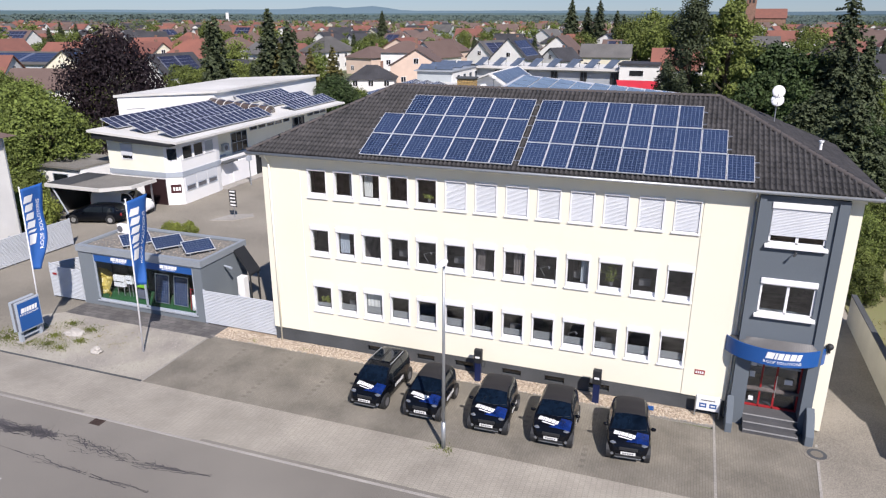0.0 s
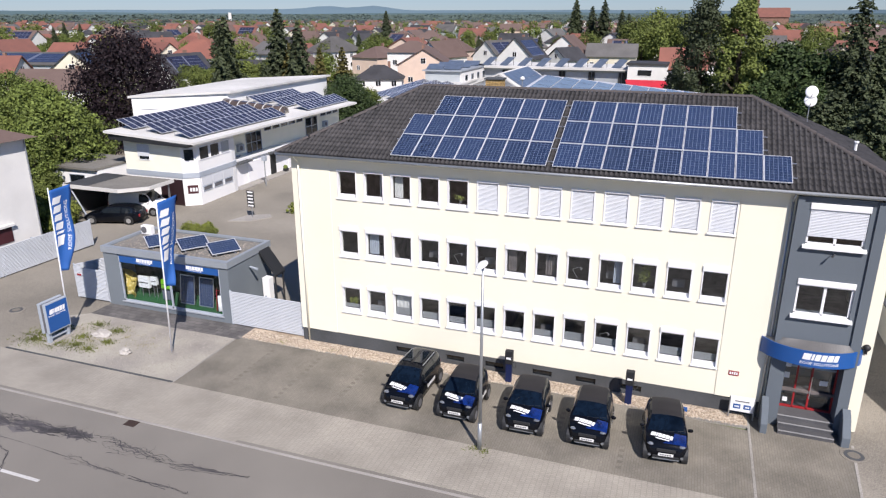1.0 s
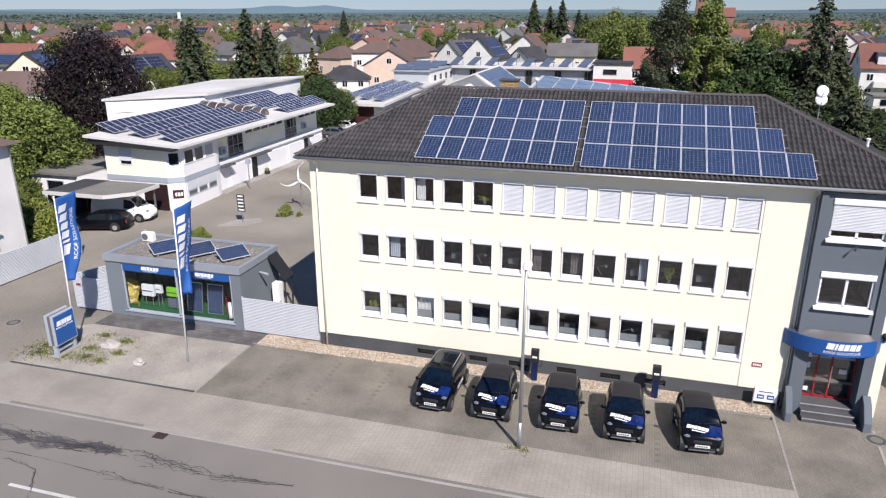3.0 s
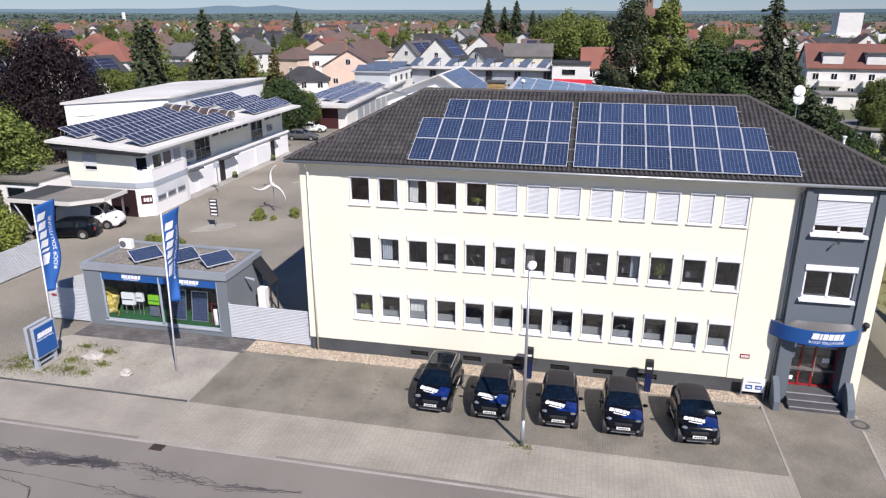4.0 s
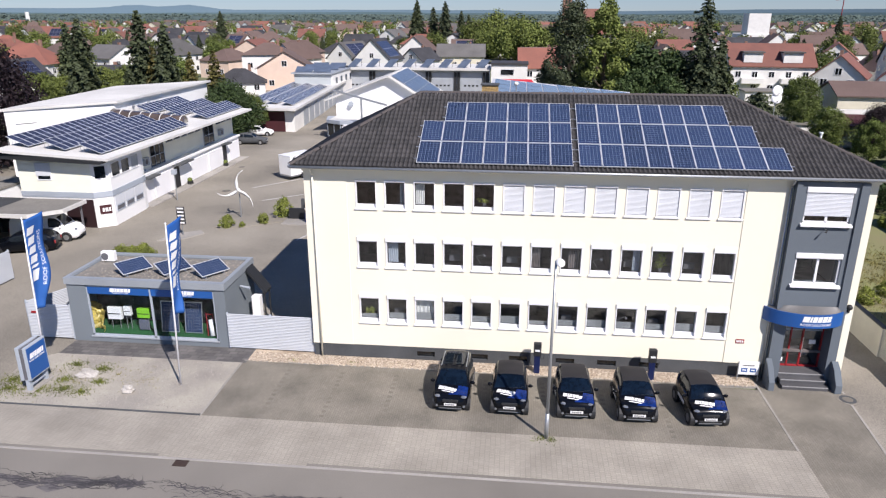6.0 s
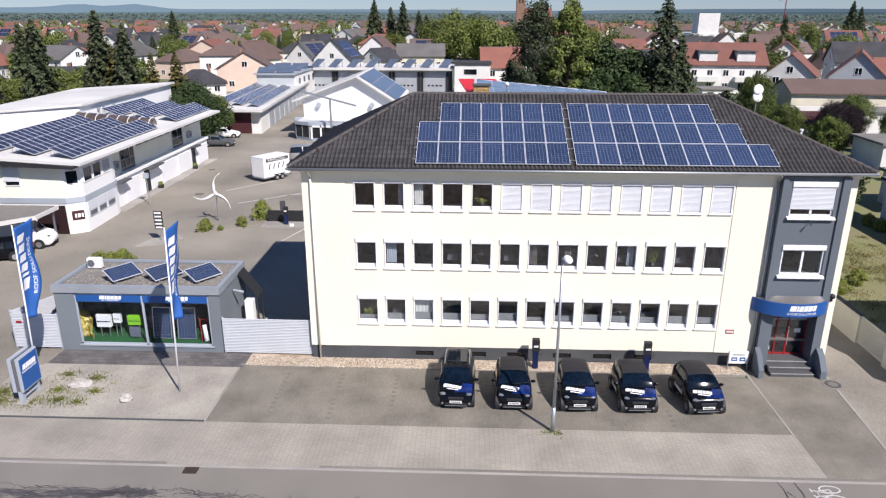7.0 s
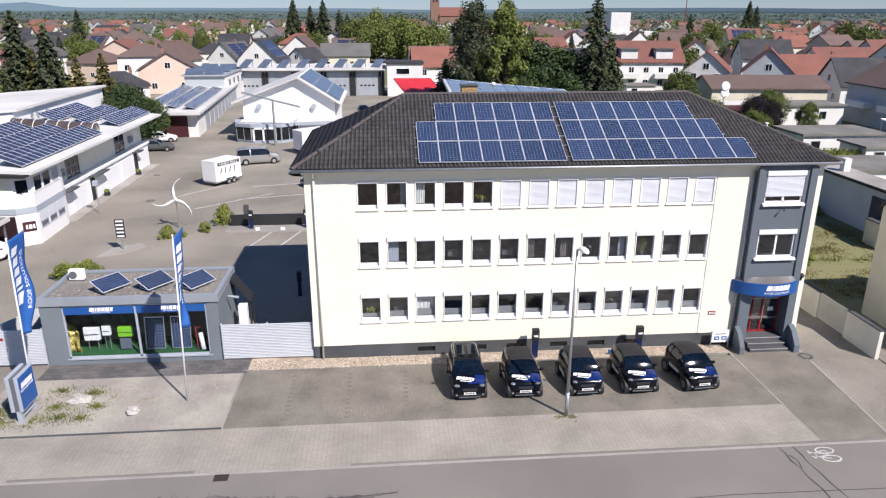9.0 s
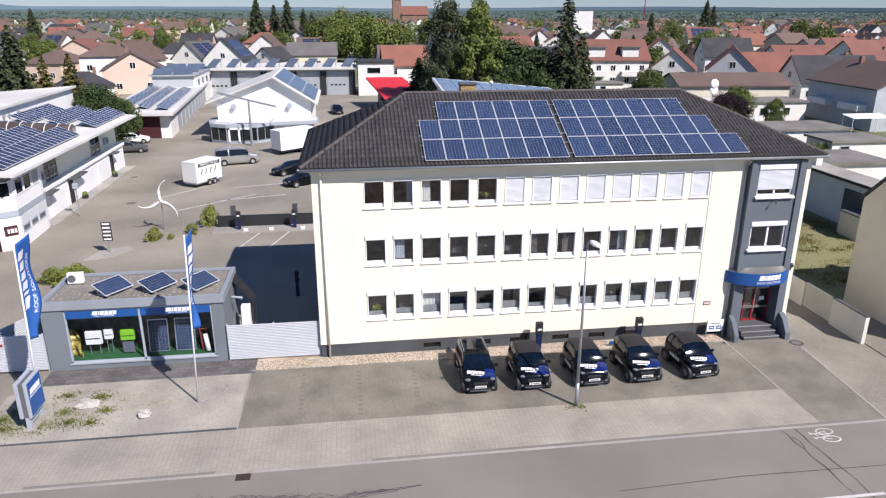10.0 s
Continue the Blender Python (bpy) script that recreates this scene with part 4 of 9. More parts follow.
exhibit("inverter", -30.44, 29.1, 0.76, 0.70, 0.98, M_WHITE, "large white inverter box on a stand")
exhibit("inverter", -29.72, 29.12, 0.40, 0.52, 1.22, M_WHITE, "small white inverter box on a stand")
exhibit("battery_cabinet", -28.78, 29.05, 0.70, 0.52, 1.15, M_LIME, "bright lime green battery cabinet on a stand")
solid("cell_sample", boxed(-29.06, 29.0, 0.5, -28.5, 29.03, 1.08, 0.008), M_CELL2, "small dark solar sample leaning under the green cabinet", "solar panel")
for i, x in enumerate((-27.8, -26.5)):
    ob = thing("display_panel", (x, 29.0, 0.42), "dark solar panel leaning upright on the turf floor", "solar panel", "showroom exhibits")
    m = Matrix.Translation((x, 29.0, 0.45)) @ pose(0, 0, 0, 82)
    bm = bmesh.new()
    for a, b, c, d in ((0, 0, 0.98, 0.04), (0, 1.66, 0.98, 1.7), (0, 0.04, 0.04, 1.66), (0.94, 0.04, 0.98, 1.66)):
        box(bm, a, b, 0, c, d, 0.04)
    part("panel_frame", turned(bm, m), M_ALU, ob)
    bm = bmesh.new()
    bm.faces.new([bm.verts.new(m @ Vector(v)) for v in ((0.04, 0.04, 0.03), (0.94, 0.04, 0.03), (0.94, 1.66, 0.03), (0.04, 1.66, 0.03))])
    uv_top(part("cell_sheet", bm, M_CELL, ob).data)
truck = thing("hand_truck", (-25.0, 28.85, 0.42), "red and white hand truck with a wrapped roll", "hand truck")
for sx in (-0.18, 0.18):
    bm = bmesh.new()
    rod(bm, (-24.95 + sx, 28.75, 0.45), (-25.1 + sx, 29.05, 1.6), 0.022, n=6)
    part("upright", bm, M_RED, truck, "red tube")
for z in (0.7, 1.1, 1.55):
    bm = bmesh.new()
    rod(bm, (-25.3 + 0.08 * (1.6 - z), 28.73 + z * 0.2, z), (-24.9 + 0.08 * (1.6 - z), 28.73 + z * 0.2, z), 0.02, n=6)
    part("crossbar", bm, M_RED, truck)
bm = bmesh.new()
rod(bm, (-24.86, 28.72, 0.47), (-25.0, 28.95, 1.3), 0.13, n=10)
part("roll", bm, M_WHITE, truck, "white wrapped roll", True)
M_GOLD = mat("crumpled_gold_film", (0.52, 0.40, 0.10), 0.35, vary=0.35, scale=9, fine=9, tint=(0.20, 0.17, 0.05))
bm = bmesh.new()
nu, nv = 22, 22
grid = []
for j in range(nv + 1):
    row = []
    for i in range(nu + 1):
        u, v = i / nu, j / nv
        k = 0.28 * noise.noise(Vector((u * 4, v * 4, 2.2))) + 0.14 * noise.noise(Vector((u * 10, v * 10, 7.0)))
        z = 0.42 + 1.5 * v * (1 - 0.35 * u)
        row.append(bm.verts.new((-32.05 + 1.15 * u * (1 - 0.25 * v), 28.75 + 0.55 * v + 0.35 * math.sin(3.1 * u) + k, z + 0.1 * k)))
    grid.append(row)
for j in range(nv):
    for i in range(nu):
        bm.faces.new((grid[j][i], grid[j][i + 1], grid[j + 1][i + 1], grid[j + 1][i]))
r = bmesh.ops.extrude_face_region(bm, geom=bm.faces[:])
bmesh.ops.translate(bm, vec=(0, 0.03, 0), verts=[v for v in r["geom"] if isinstance(v, bmesh.types.BMVert)])
solid("draped_display", bm, M_GOLD, "crumpled golden film draped over a showroom stand", "film display", smooth=True)

for cx, cy in ((-29.35, 29.75), (-27.25, 29.95), (-25.15, 29.9)):
    pw, ph = 1.62, 1.08
    m = Matrix.Translation((cx, cy, SZ + 0.3)) @ pose(0, 0, 0, 0, 0, 55) @ pose(0, 0, 0, 22) @ Matrix.Translation((-pw / 2, -ph / 2, 0))
    ob = thing("flat_roof_module", (0, 0, 0), "tilted blue solar panel on the showroom roof", "solar panel", "panels on the showroom roof")
    bm = bmesh.new()
    t = 0.035
    for a, b, c, d in ((0, 0, pw, t), (0, ph - t, pw, ph), (0, t, t, ph - t), (pw - t, t, pw, ph - t)):
        box(bm, a, b, 0, c, d, 0.045)
    part("panel_frame", turned(bm, m), M_PFRAME, ob)
    bm = bmesh.new()
    bm.faces.new([bm.verts.new(m @ Vector(v)) for v in ((t, t, 0.036), (t, ph - t, 0.036), (pw - t, ph - t, 0.036), (pw - t, t, 0.036))])
    uv_top(part("cell_sheet", bm, M_CELL, ob).data)
    for u in (0.25, pw - 0.3):
        bm = bmesh.new()
        a, b = m @ Vector((u, 0.05, 0)), m @ Vector((u, ph - 0.07, 0))
        rod(bm, (a.x, a.y, SZ - 0.06), a, 0.02, n=6)
        rod(bm, (b.x, b.y, SZ - 0.06), b, 0.02, n=6)
        rod(bm, (a.x, a.y, SZ - 0.04), (b.x, b.y, SZ - 0.04), 0.02, n=6)
        part("stand", bm, M_ALU, ob)
ac = thing("air_conditioner", (-31.6, 31.2, SZ - 0.06), "white air conditioner unit on the showroom roof", "air conditioner")
part("housing", boxed(-31.95, 31.05, SZ, -31.2, 31.35, SZ + 0.55, 0.02), M_WHITE, ac)
bm = bmesh.new()
rod(bm, (-31.72, 31.04, SZ + 0.28), (-31.72, 31.02, SZ + 0.28), 0.2, n=18)
part("fan_grille", bm, M_BARGREY, ac)
for x in (-31.9, -31.3):
    part("foot", boxed(x, 31.08, SZ - 0.07, x + 0.06, 31.32, SZ + 0.005), M_DARK, ac)


# ---- fences ----
def slat_fence(a, b, h, label, n=22, tone=None):
    """Posts with level ribbed slats between the points a and b."""
    ax, ay = a
    bx, by = b
    L = math.hypot(bx - ax, by - ay)
    ang = math.degrees(math.atan2(by - ay, bx - ax))
    ob = thing("slat_fence", (ax, ay, 0.03), label, "fence", "slat fences", "", ang)
    ORIGIN[ob.name] = Vector()
    dz = (h - 0.1) / n
    bm = bmesh.new()
    side(bm, [(-0.015, 0), (-0.04, dz * 0.35), (-0.04, dz * 0.7), (-0.015, dz * 0.94), (0.015, dz * 0.94), (0.015, 0)], 0, L)
    me = finish(bm, tone or M_FENCE, "slat")
    for i in range(n):
        placed("slat", me, ob, (0, 0, 0.08 + dz * i))
    pm = finish(boxed(-0.04, 0.015, 0, 0.04, 0.1, h + 0.02, 0.005), M_GREYL, "post")
    k = max(1, round(L / 2.3))
    for i in range(k + 1):
        placed("post", pm, ob, (L * i / k, 0, 0))
    return ob


slat_fence((-23.78, 28.25), (-19.22, 28.2), 2.0, "pale grey ribbed metal fence between showroom and office")
slat_fence((-34.85, 28.4), (-32.45, 28.4), 2.0, "pale grey ribbed metal gate panel beside the showroom")
slat_fence((-34.9, 28.5), (-32.6, 33.0), 2.1, "pale grey ribbed metal fence running back beside the showroom")
slat_fence((-42.3, 22.4), (-41.8, 36.4), 2.0, "long pale grey ribbed metal fence along the drive")
sticker = boxed(-34.6, 28.33, 1.5, -34.3, 28.345, 1.62)
solid("gate_sticker", sticker, M_RED, "small red sticker on the gate panel", "sticker")

bm = bmesh.new()
box(bm, -23.45, 30.8, 0.02, -23.0, 31.25, 1.9, 0.02)
solid("white_cabinet", bm, M_WHITE, "white upright cabinet behind the fence", "cabinet")
lean = thing("dark_leanto", (-22.9, 32.3, 0.02), "dark sloping shelter roof behind the fence", "shelter")
bm = bmesh.new()
front(bm, [(-23.84, 3.4), (-22.8, 2.0), (-22.8, 1.88), (-23.84, 3.24)], 31.2, 32.2)
part("roof", bm, M_DARK, lean)
for y in (31.3, 32.1):
    bm = bmesh.new()
    rod(bm, (-22.9, y, 0.02), (-22.9, y, 2.05), 0.05, n=8)
    part("post", bm, M_DARK, lean)
bm = bmesh.new()
rod(bm, (-23.75, 30.2, 2.75), (-23.2, 30.1, 2.7), 0.05, 0.08, n=8)
solid("floodlight", bm, M_GREYL, "grey floodlight on the showroom wall", "floodlight")


# ---- flags and pylon sign ----
def banner(x, y, width, bend, label, seed, turn=3, lean=0.28):
    ob = thing("flagpole", (x, y, 0.04), label, "flag", "company flags")
    bm = bmesh.new()
    rod(bm, (x, y, 0.04), (x + lean, y, 7.9), 0.045, 0.026, n=12)
    ball(bm, (x + lean, y, 7.93), 0.05, n=1)
    part("pole", bm, M_PVC, ob, "white tapering pole", True)
    dx, dy = math.sin(radians(turn)), math.cos(radians(turn))
    bm = bmesh.new()
    rod(bm, (x + lean, y, 7.78), (x + lean + width * dx, y + width * dy, 7.88), 0.018, n=6)
    part("top_arm", bm, M_ALU, ob)

    def on(u, v, off=0.0):
        """u across 0..1, v down 0..1"""
        w = width * (1 - 0.34 * v - 0.8 * max(0, v - 0.5) ** 1.2) * u
        k = bend * (math.sin(4.2 * v + 2.6 * u + seed) * (0.4 + v) + 0.35 * math.sin(11 * v - 3.5 * u + seed * 2)) * u + off
        return Vector((x + lean + 0.05 - lean * 0.53 * v + w * dx + k * dy, y + w * dy - k * dx, 7.83 - 4.25 * v + 0.1 * u * (1 - v)))
    bm = bmesh.new()
    nu, nv = 8, 28
    g = [[bm.verts.new(on(i / nu, j / nv)) for i in range(nu + 1)] for j in range(nv + 1)]
    for j in range(nv):
        for i in range(nu):
            bm.faces.new((g[j][i], g[j][i + 1], g[j + 1][i + 1], g[j + 1][i]))
    r = bmesh.ops.extrude_face_region(bm, geom=bm.faces[:])
    bmesh.ops.translate(bm, vec=(-0.006, 0.002, 0), verts=[v for v in r["geom"] if isinstance(v, bmesh.types.BMVert)])
    cloth = part("cloth", bm, M_CLOTH, ob, "blue banner cloth with white print", True)
    ORIGIN[cloth.name] = ORIGIN[ob.name]
    for k, (v0, v1) in enumerate(((0.10, 0.18), (0.205, 0.285), (0.31, 0.385), (0.41, 0.49), (0.515, 0.545), (0.57, 0.69))):
        bm = bmesh.new()
        g = [[bm.verts.new(on(0.12 + 0.42 * i / 3 - 0.03 * j, v0 + (v1 - v0) * j / 3, 0.012)) for i in range(4)] for j in range(4)]
        for j in range(3):
            for i in range(3):
                bm.faces.new((g[j][i], g[j][i + 1], g[j + 1][i + 1], g[j + 1][i]))
        part("emblem_block", bm, M_MARK, cloth)
    tm = bpy.data.curves.new("words", "FONT")
    tm.body, tm.size, tm.align_x, tm.align_y, tm.resolution_u = "ROOF SOLUTIONS", 0.3, "CENTER", "CENTER", 2
    tmp = bpy.data.objects.new("words", tm)
    me = bpy.data.meshes.new_from_object(tmp)
    bpy.data.objects.remove(tmp)
    for vv in me.vertices:
        a, b = vv.co.x, vv.co.y
        vv.co = on(0.77 - b / width, 0.47 - a / 4.25, 0.012) - ORIGIN[ob.name]
    me.materials.clear()
    me.materials.append(M_MARK)
    placed("lettering", me, cloth)
    return ob


banner(-24.62, 24.4, 1.28, 0.17, "tall blue company flag with white print on a white pole", 0.4)
banner(-31.3, 24.45, 1.25, 0.2, "tall blue company flag on a white pole by the pylon sign", 2.1, 4)
pylon = thing("pylon_sign", (-31.15, 23.65, 0.045), "blue and white illuminated pylon sign on a grey foot", "pylon sign")
part("core", boxed(-31.32, 23.0, 0.66, -31.12, 24.3, 2.22, 0.03), M_BARGREY, pylon, "dark core between the two sign boxes")
for x0, x1 in ((-31.12, -30.98), (-31.48, -31.32)):
    case = part("sign_case", boxed(x0, 22.96, 0.64, x1, 24.34, 2.28, 0.03), M_GREYL, pylon, "pale grey sign case")
    ORIGIN[case.name] = ORIGIN[pylon.name]
    if x0 > -31.2:
        part("sign_face", boxed(-30.985, 23.03, 0.72, -30.965, 24.27, 2.2, 0.006), M_BLUE, case, "blue sign face")
        emblem("emblem", 0.92, 0.24, Matrix.Translation((-30.965, 23.62, 1.78)) @ pose(0, 0, 0, 90, 0, 90), M_MARK, case)
        lettering("lettering", "ROOF SOLUTIONS", 0.125, Matrix.Translation((-30.962, 23.62, 1.56)) @ pose(0, 0, 0, 90, 0, 90), M_MARK, case)
for y in (23.02, 24.12):
    part("foot_post", boxed(-31.3, y, 0.1, -31.1, y + 0.16, 0.66), M_GREYL, pylon)
part("foot_bar", boxed(-31.28, 23.18, 0.3, -31.12, 24.12, 0.38), M_GREYL, pylon)
part("base_plate", boxed(-31.45, 22.9, 0.03, -30.95, 24.4, 0.12, 0.01), M_CONC, pylon)
bm = bmesh.new()
ball(bm, (-26.7, 23.5, 0.17), 0.24, (1.2, 0.9, 0.8), n=3, rough=0.5, seed=7)
solid("boulder", bm, M_STONE, "pale boulder on the gravel patch", "boulder")
bm = bmesh.new()
ball(bm, (-29.5, 24.8, 0.1), 0.34, (1.5, 1.0, 0.5), n=3, rough=0.6, seed=2)
solid("boulder", bm, M_STONE, "flat pale boulder on the gravel patch", "boulder")


# ---- side wall and neighbour on the right ----
for y0, y1, h in ((25.72, 28.34, 1.58), (30.82, 40.5, 1.6)):
    solid("side_wall", boxed(9.28, y0, 0.0, 9.5, y1, h, 0.012), M_WALLPALE, "pale cream rendered garden wall along the side drive", "wall", "structure")
    solid("coping", boxed(9.25, y0 - 0.02, h, 9.53, y1 + 0.02, h + 0.06, 0.01), M_PLINTH, "dark weathered coping on the garden wall", "coping", "structure")
gate = thing("lattice_gate", (9.4, 29.6, 0.03), "pale lattice gate in the garden wall", "gate")
G0, G1 = 28.36, 30.8
for a, b, c, d in ((G0, 0.1, G0 + 0.06, 1.6), (G1 - 0.06, 0.1, G1, 1.6), (G0 + 0.06, 0.1, G1 - 0.06, 0.16), (G0 + 0.06, 1.54, G1 - 0.06, 1.6)):
    part("gate_frame", boxed(9.36, a, b, 9.42, c, d), M_WALLPALE, gate)
bm = bmesh.new()
for k in range(-14, 24):
    y = G0 + 0.11 * k
    for s in (1, -1):
        ya, yb = (y, y + 1.38) if s > 0 else (y + 1.38, y)
        za, zb = 0.16, 1.54
        lo, hi = max(y, G0 + 0.06), min(y + 1.38, G1 - 0.06)
        if hi - lo < 0.05:
            continue
        f = lambda yy: za + (zb - za) * ((yy - ya) / (yb - ya))
        rod(bm, (9.39, lo, f(lo)), (9.39, hi, f(hi)), 0.02, n=4, cap=False)
tagged(part("lattice", bm, M_WALLPALE, gate), kind="stuff")


# ---- vehicles ----
def smooth_line(keys):
    """A smooth curve without overshoot through (s, value) keys."""
    xs, ys = [k[0] for k in keys], [k[1] for k in keys]
    n = len(xs)
    d = [(ys[i + 1] - ys[i]) / (xs[i + 1] - xs[i]) for i in range(n - 1)]
    m = [d[0]] + [0.0 if d[i - 1] * d[i] <= 0 else 2 * d[i - 1] * d[i] / (d[i - 1] + d[i]) for i in range(1, n - 1)] + [d[-1]]

    def f(x):
        i = max(0, min(n - 2, sum(1 for a in xs if a <= x) - 1))
        h = xs[i + 1] - xs[i]
        t = min(max((x - xs[i]) / h, 0), 1)
        return (2 * t ** 3 - 3 * t * t + 1) * ys[i] + (t ** 3 - 2 * t * t + t) * h * m[i] + (3 * t * t - 2 * t ** 3) * ys[i + 1] + (t ** 3 - t * t) * h * m[i + 1]
    return f


def arch(sx, hw, y, r):
    """The dark lip round a wheel."""
    b = bmesh.new()
    rod(b, (sx * (hw - 0.22), y, r + 0.03), (sx * (hw - 0.004), y, r + 0.03), r + 0.06, n=18)
    return b


def vehicle(name, label, paint, L=3.9, W=1.7, H=1.48, belt=0.95, hood=0.82, cowl=0.30, roof=(0.47, 0.86), tail=0.97, r=0.30, category="car", group="", axles=(0.17, 0.81), glazed=1.0, soft_top=False):
    """A car facing -y about its own middle. cowl, roof and tail are shares of the length from the nose:
    the windscreen's foot, the roof's two ends and the rear window's foot. One rounded shell, cut into paint and glass."""
    ob = thing(name, (0, 0, 0), label, category, group)
    hw = W / 2
    n0 = -L / 2
    ra, rb = roof
    top = smooth_line([(0, hood * 0.60), (0.02, hood * 0.80), (0.06, hood * 0.92), (0.13, hood), (cowl, belt + 0.02), (cowl + (ra - cowl) * 0.5, belt + (H - belt) * 0.58), (ra, H - 0.08), (ra + 0.1, H - 0.015), ((ra + rb) / 2 + 0.03, H), (rb - 0.07, H - 0.04), (rb, H - 0.12),
                       (rb + (tail - rb) * 0.6, belt + (H - belt) * 0.42), (tail - 0.004, belt - 0.02), (1.0, belt * 0.62)])
    wide = smooth_line([(0, 0.66), (0.02, 0.78), (0.06, 0.89), (0.13, 0.965), (0.25, 1.0), (0.72, 1.0), (0.88, 0.955), (0.96, 0.87), (1.0, 0.74)])
    low = smooth_line([(0, 0.34), (0.05, 0.22), (0.2, 0.2), (0.9, 0.21), (1.0, 0.36)])
    S = sorted(set([round(k / 44, 4) for k in range(45)] + [0.008, 0.016, 0.99, 0.984]))
    shells = {"body": bmesh.new(), "glass": bmesh.new(), "screen": bmesh.new(), "top": bmesh.new()}
    rings = []
    for t in S:
        w, zt, z0 = hw * wide(t), top(t), low(t)
        bl = min(belt + 0.03 * t, zt - 0.05)
        f = max(0.0, (zt - bl - 0.05) / (H - belt))
        wr = w * (0.93 - 0.21 * f)
        half = [(w * 0.84, z0), (w * 0.965, z0 + 0.1), (w * 1.0, z0 + (bl - z0) * 0.45), (w * 0.985, z0 + (bl - z0) * 0.75), (w * 0.95, bl), ((w * 0.95 + wr) / 2 + 0.012 * f, bl + (zt - bl) * 0.52), (wr, zt - 0.085 * min(1, f + 0.25)), (wr * 0.90, zt - 0.022), (wr * 0.5, zt + 0.012), (0, zt + 0.022)]
        rings.append([Vector((-a, n0 + L * t, b)) for a, b in half] + [Vector((a, n0 + L * t, b)) for a, b in half[-2::-1]])

    def kind(t, i):
        i = min(i, 17 - i)
        if i >= 7 and cowl + 0.01 < t < ra - 0.01:
            return "screen"
        if i >= 7 and rb + 0.012 < t < tail - 0.015:
            return "glass"
        if soft_top and i >= 7 and ra - 0.01 <= t <= rb + 0.012:
            return "top"
        if i in (4, 5) and cowl + (ra - cowl) * 0.45 < t < min(glazed, rb + 0.015) and not 0 < t - (ra * 0.45 + rb * 0.55) < 0.026:
            return "glass"
        return "body"
    verts = {"body": {}, "glass": {}, "screen": {}, "top": {}}

    def vert(g, k, i):
        if (k, i) not in verts[g]:
            verts[g][(k, i)] = shells[g].verts.new(rings[k][i])
        return verts[g][(k, i)]
    for k in range(len(S) - 1):
        for i in range(18):
            g = kind((S[k] + S[k + 1]) / 2, i)
            shells[g].faces.new((vert(g, k, i), vert(g, k, i + 1), vert(g, k + 1, i + 1), vert(g, k + 1, i)))
    for k in (0, len(S) - 1):
        shells["body"].faces.new([vert("body", k, i) for i in range(19)])
    part("body", shells["body"], paint, ob, "", True)
    part("window_glass", shells["glass"], M_CARGLASS, ob, "", True)
    part("windscreen", shells["screen"], M_SCREEN, ob, "", True)
    if soft_top:
        part("roof_skin", shells["top"], M_SOFTTOP, ob, "matt black roof skin", True)
    else:
        shells["top"].free()
    for sx in (-1, 1):
        bm = bmesh.new()
        ball(bm, (sx * (hw + 0.07), n0 + L * cowl + 0.3, belt + 0.05), 0.11, (1.0, 0.55, 0.75), n=2)
        part("wing_mirror", bm, paint, ob, "", True)
        bm = bmesh.new()
        ball(bm, (sx * hw * 0.69, n0 + 0.18, hood * 0.84), 0.15, (0.95, 0.8, 0.4) if group else (0.95, 0.85, 0.5), n=2)
        part("headlight", bm, M_LAMP, ob, "clear headlight", True)
        bm = bmesh.new()
        box(bm, sx * hw * 0.72 - 0.06, L / 2 - 0.12, belt * 0.68, sx * hw * 0.72 + 0.06, L / 2 - 0.01, belt * 0.92, 0.02)
        part("tail_light", bm, M_RED, ob, "red tail light")
        for sy in axles:
            y = n0 + L * sy
            bm = bmesh.new()
            rod(bm, (sx * (hw - 0.19), y, r), (sx * (hw + 0.004), y, r), r, n=18)
            rod(bm, (sx * (hw - 0.01), y, r), (sx * (hw + 0.012), y, r), r * 0.96, r * 0.82, n=18)
            part("wheel_arch", arch(sx, hw, y, r), M_DARK, ob)
            wheel = part("wheel", bm, M_RUBBER, ob, "black tyre")
            bm = bmesh.new()
            rod(bm, (sx * (hw - 0.02), y, r), (sx * (hw + 0.018), y, r), r * 0.66, r * 0.60, n=14)
            part("rim", bm, M_BARGREY if group else M_ALU, wheel, "dark grey rim" if group else "alloy rim")
    part("lower_grille", boxed(-hw * 0.58, n0 - 0.012, 0.30, hw * 0.58, n0 + 0.08, 0.40, 0.02), M_DARK, ob)
    part("bumper_strip", boxed(-hw * 0.60, n0 - 0.02, 0.25, hw * 0.60, n0 + 0.05, 0.266, 0.006), M_GUTTER if group else M_DARK, ob)
    plate = part("number_plate", boxed(-0.27, n0 - 0.03, 0.40, 0.27, n0 - 0.014, 0.515), M_PLATE, ob, "white plate with plain bars")
    bm = bmesh.new()
    for i in range(5):
        box(bm, -0.21 + 0.085 * i, n0 - 0.036, 0.43, -0.15 + 0.085 * i, n0 - 0.031, 0.485)
    part("bar", bm, M_BARGREY, plate)
    return ob


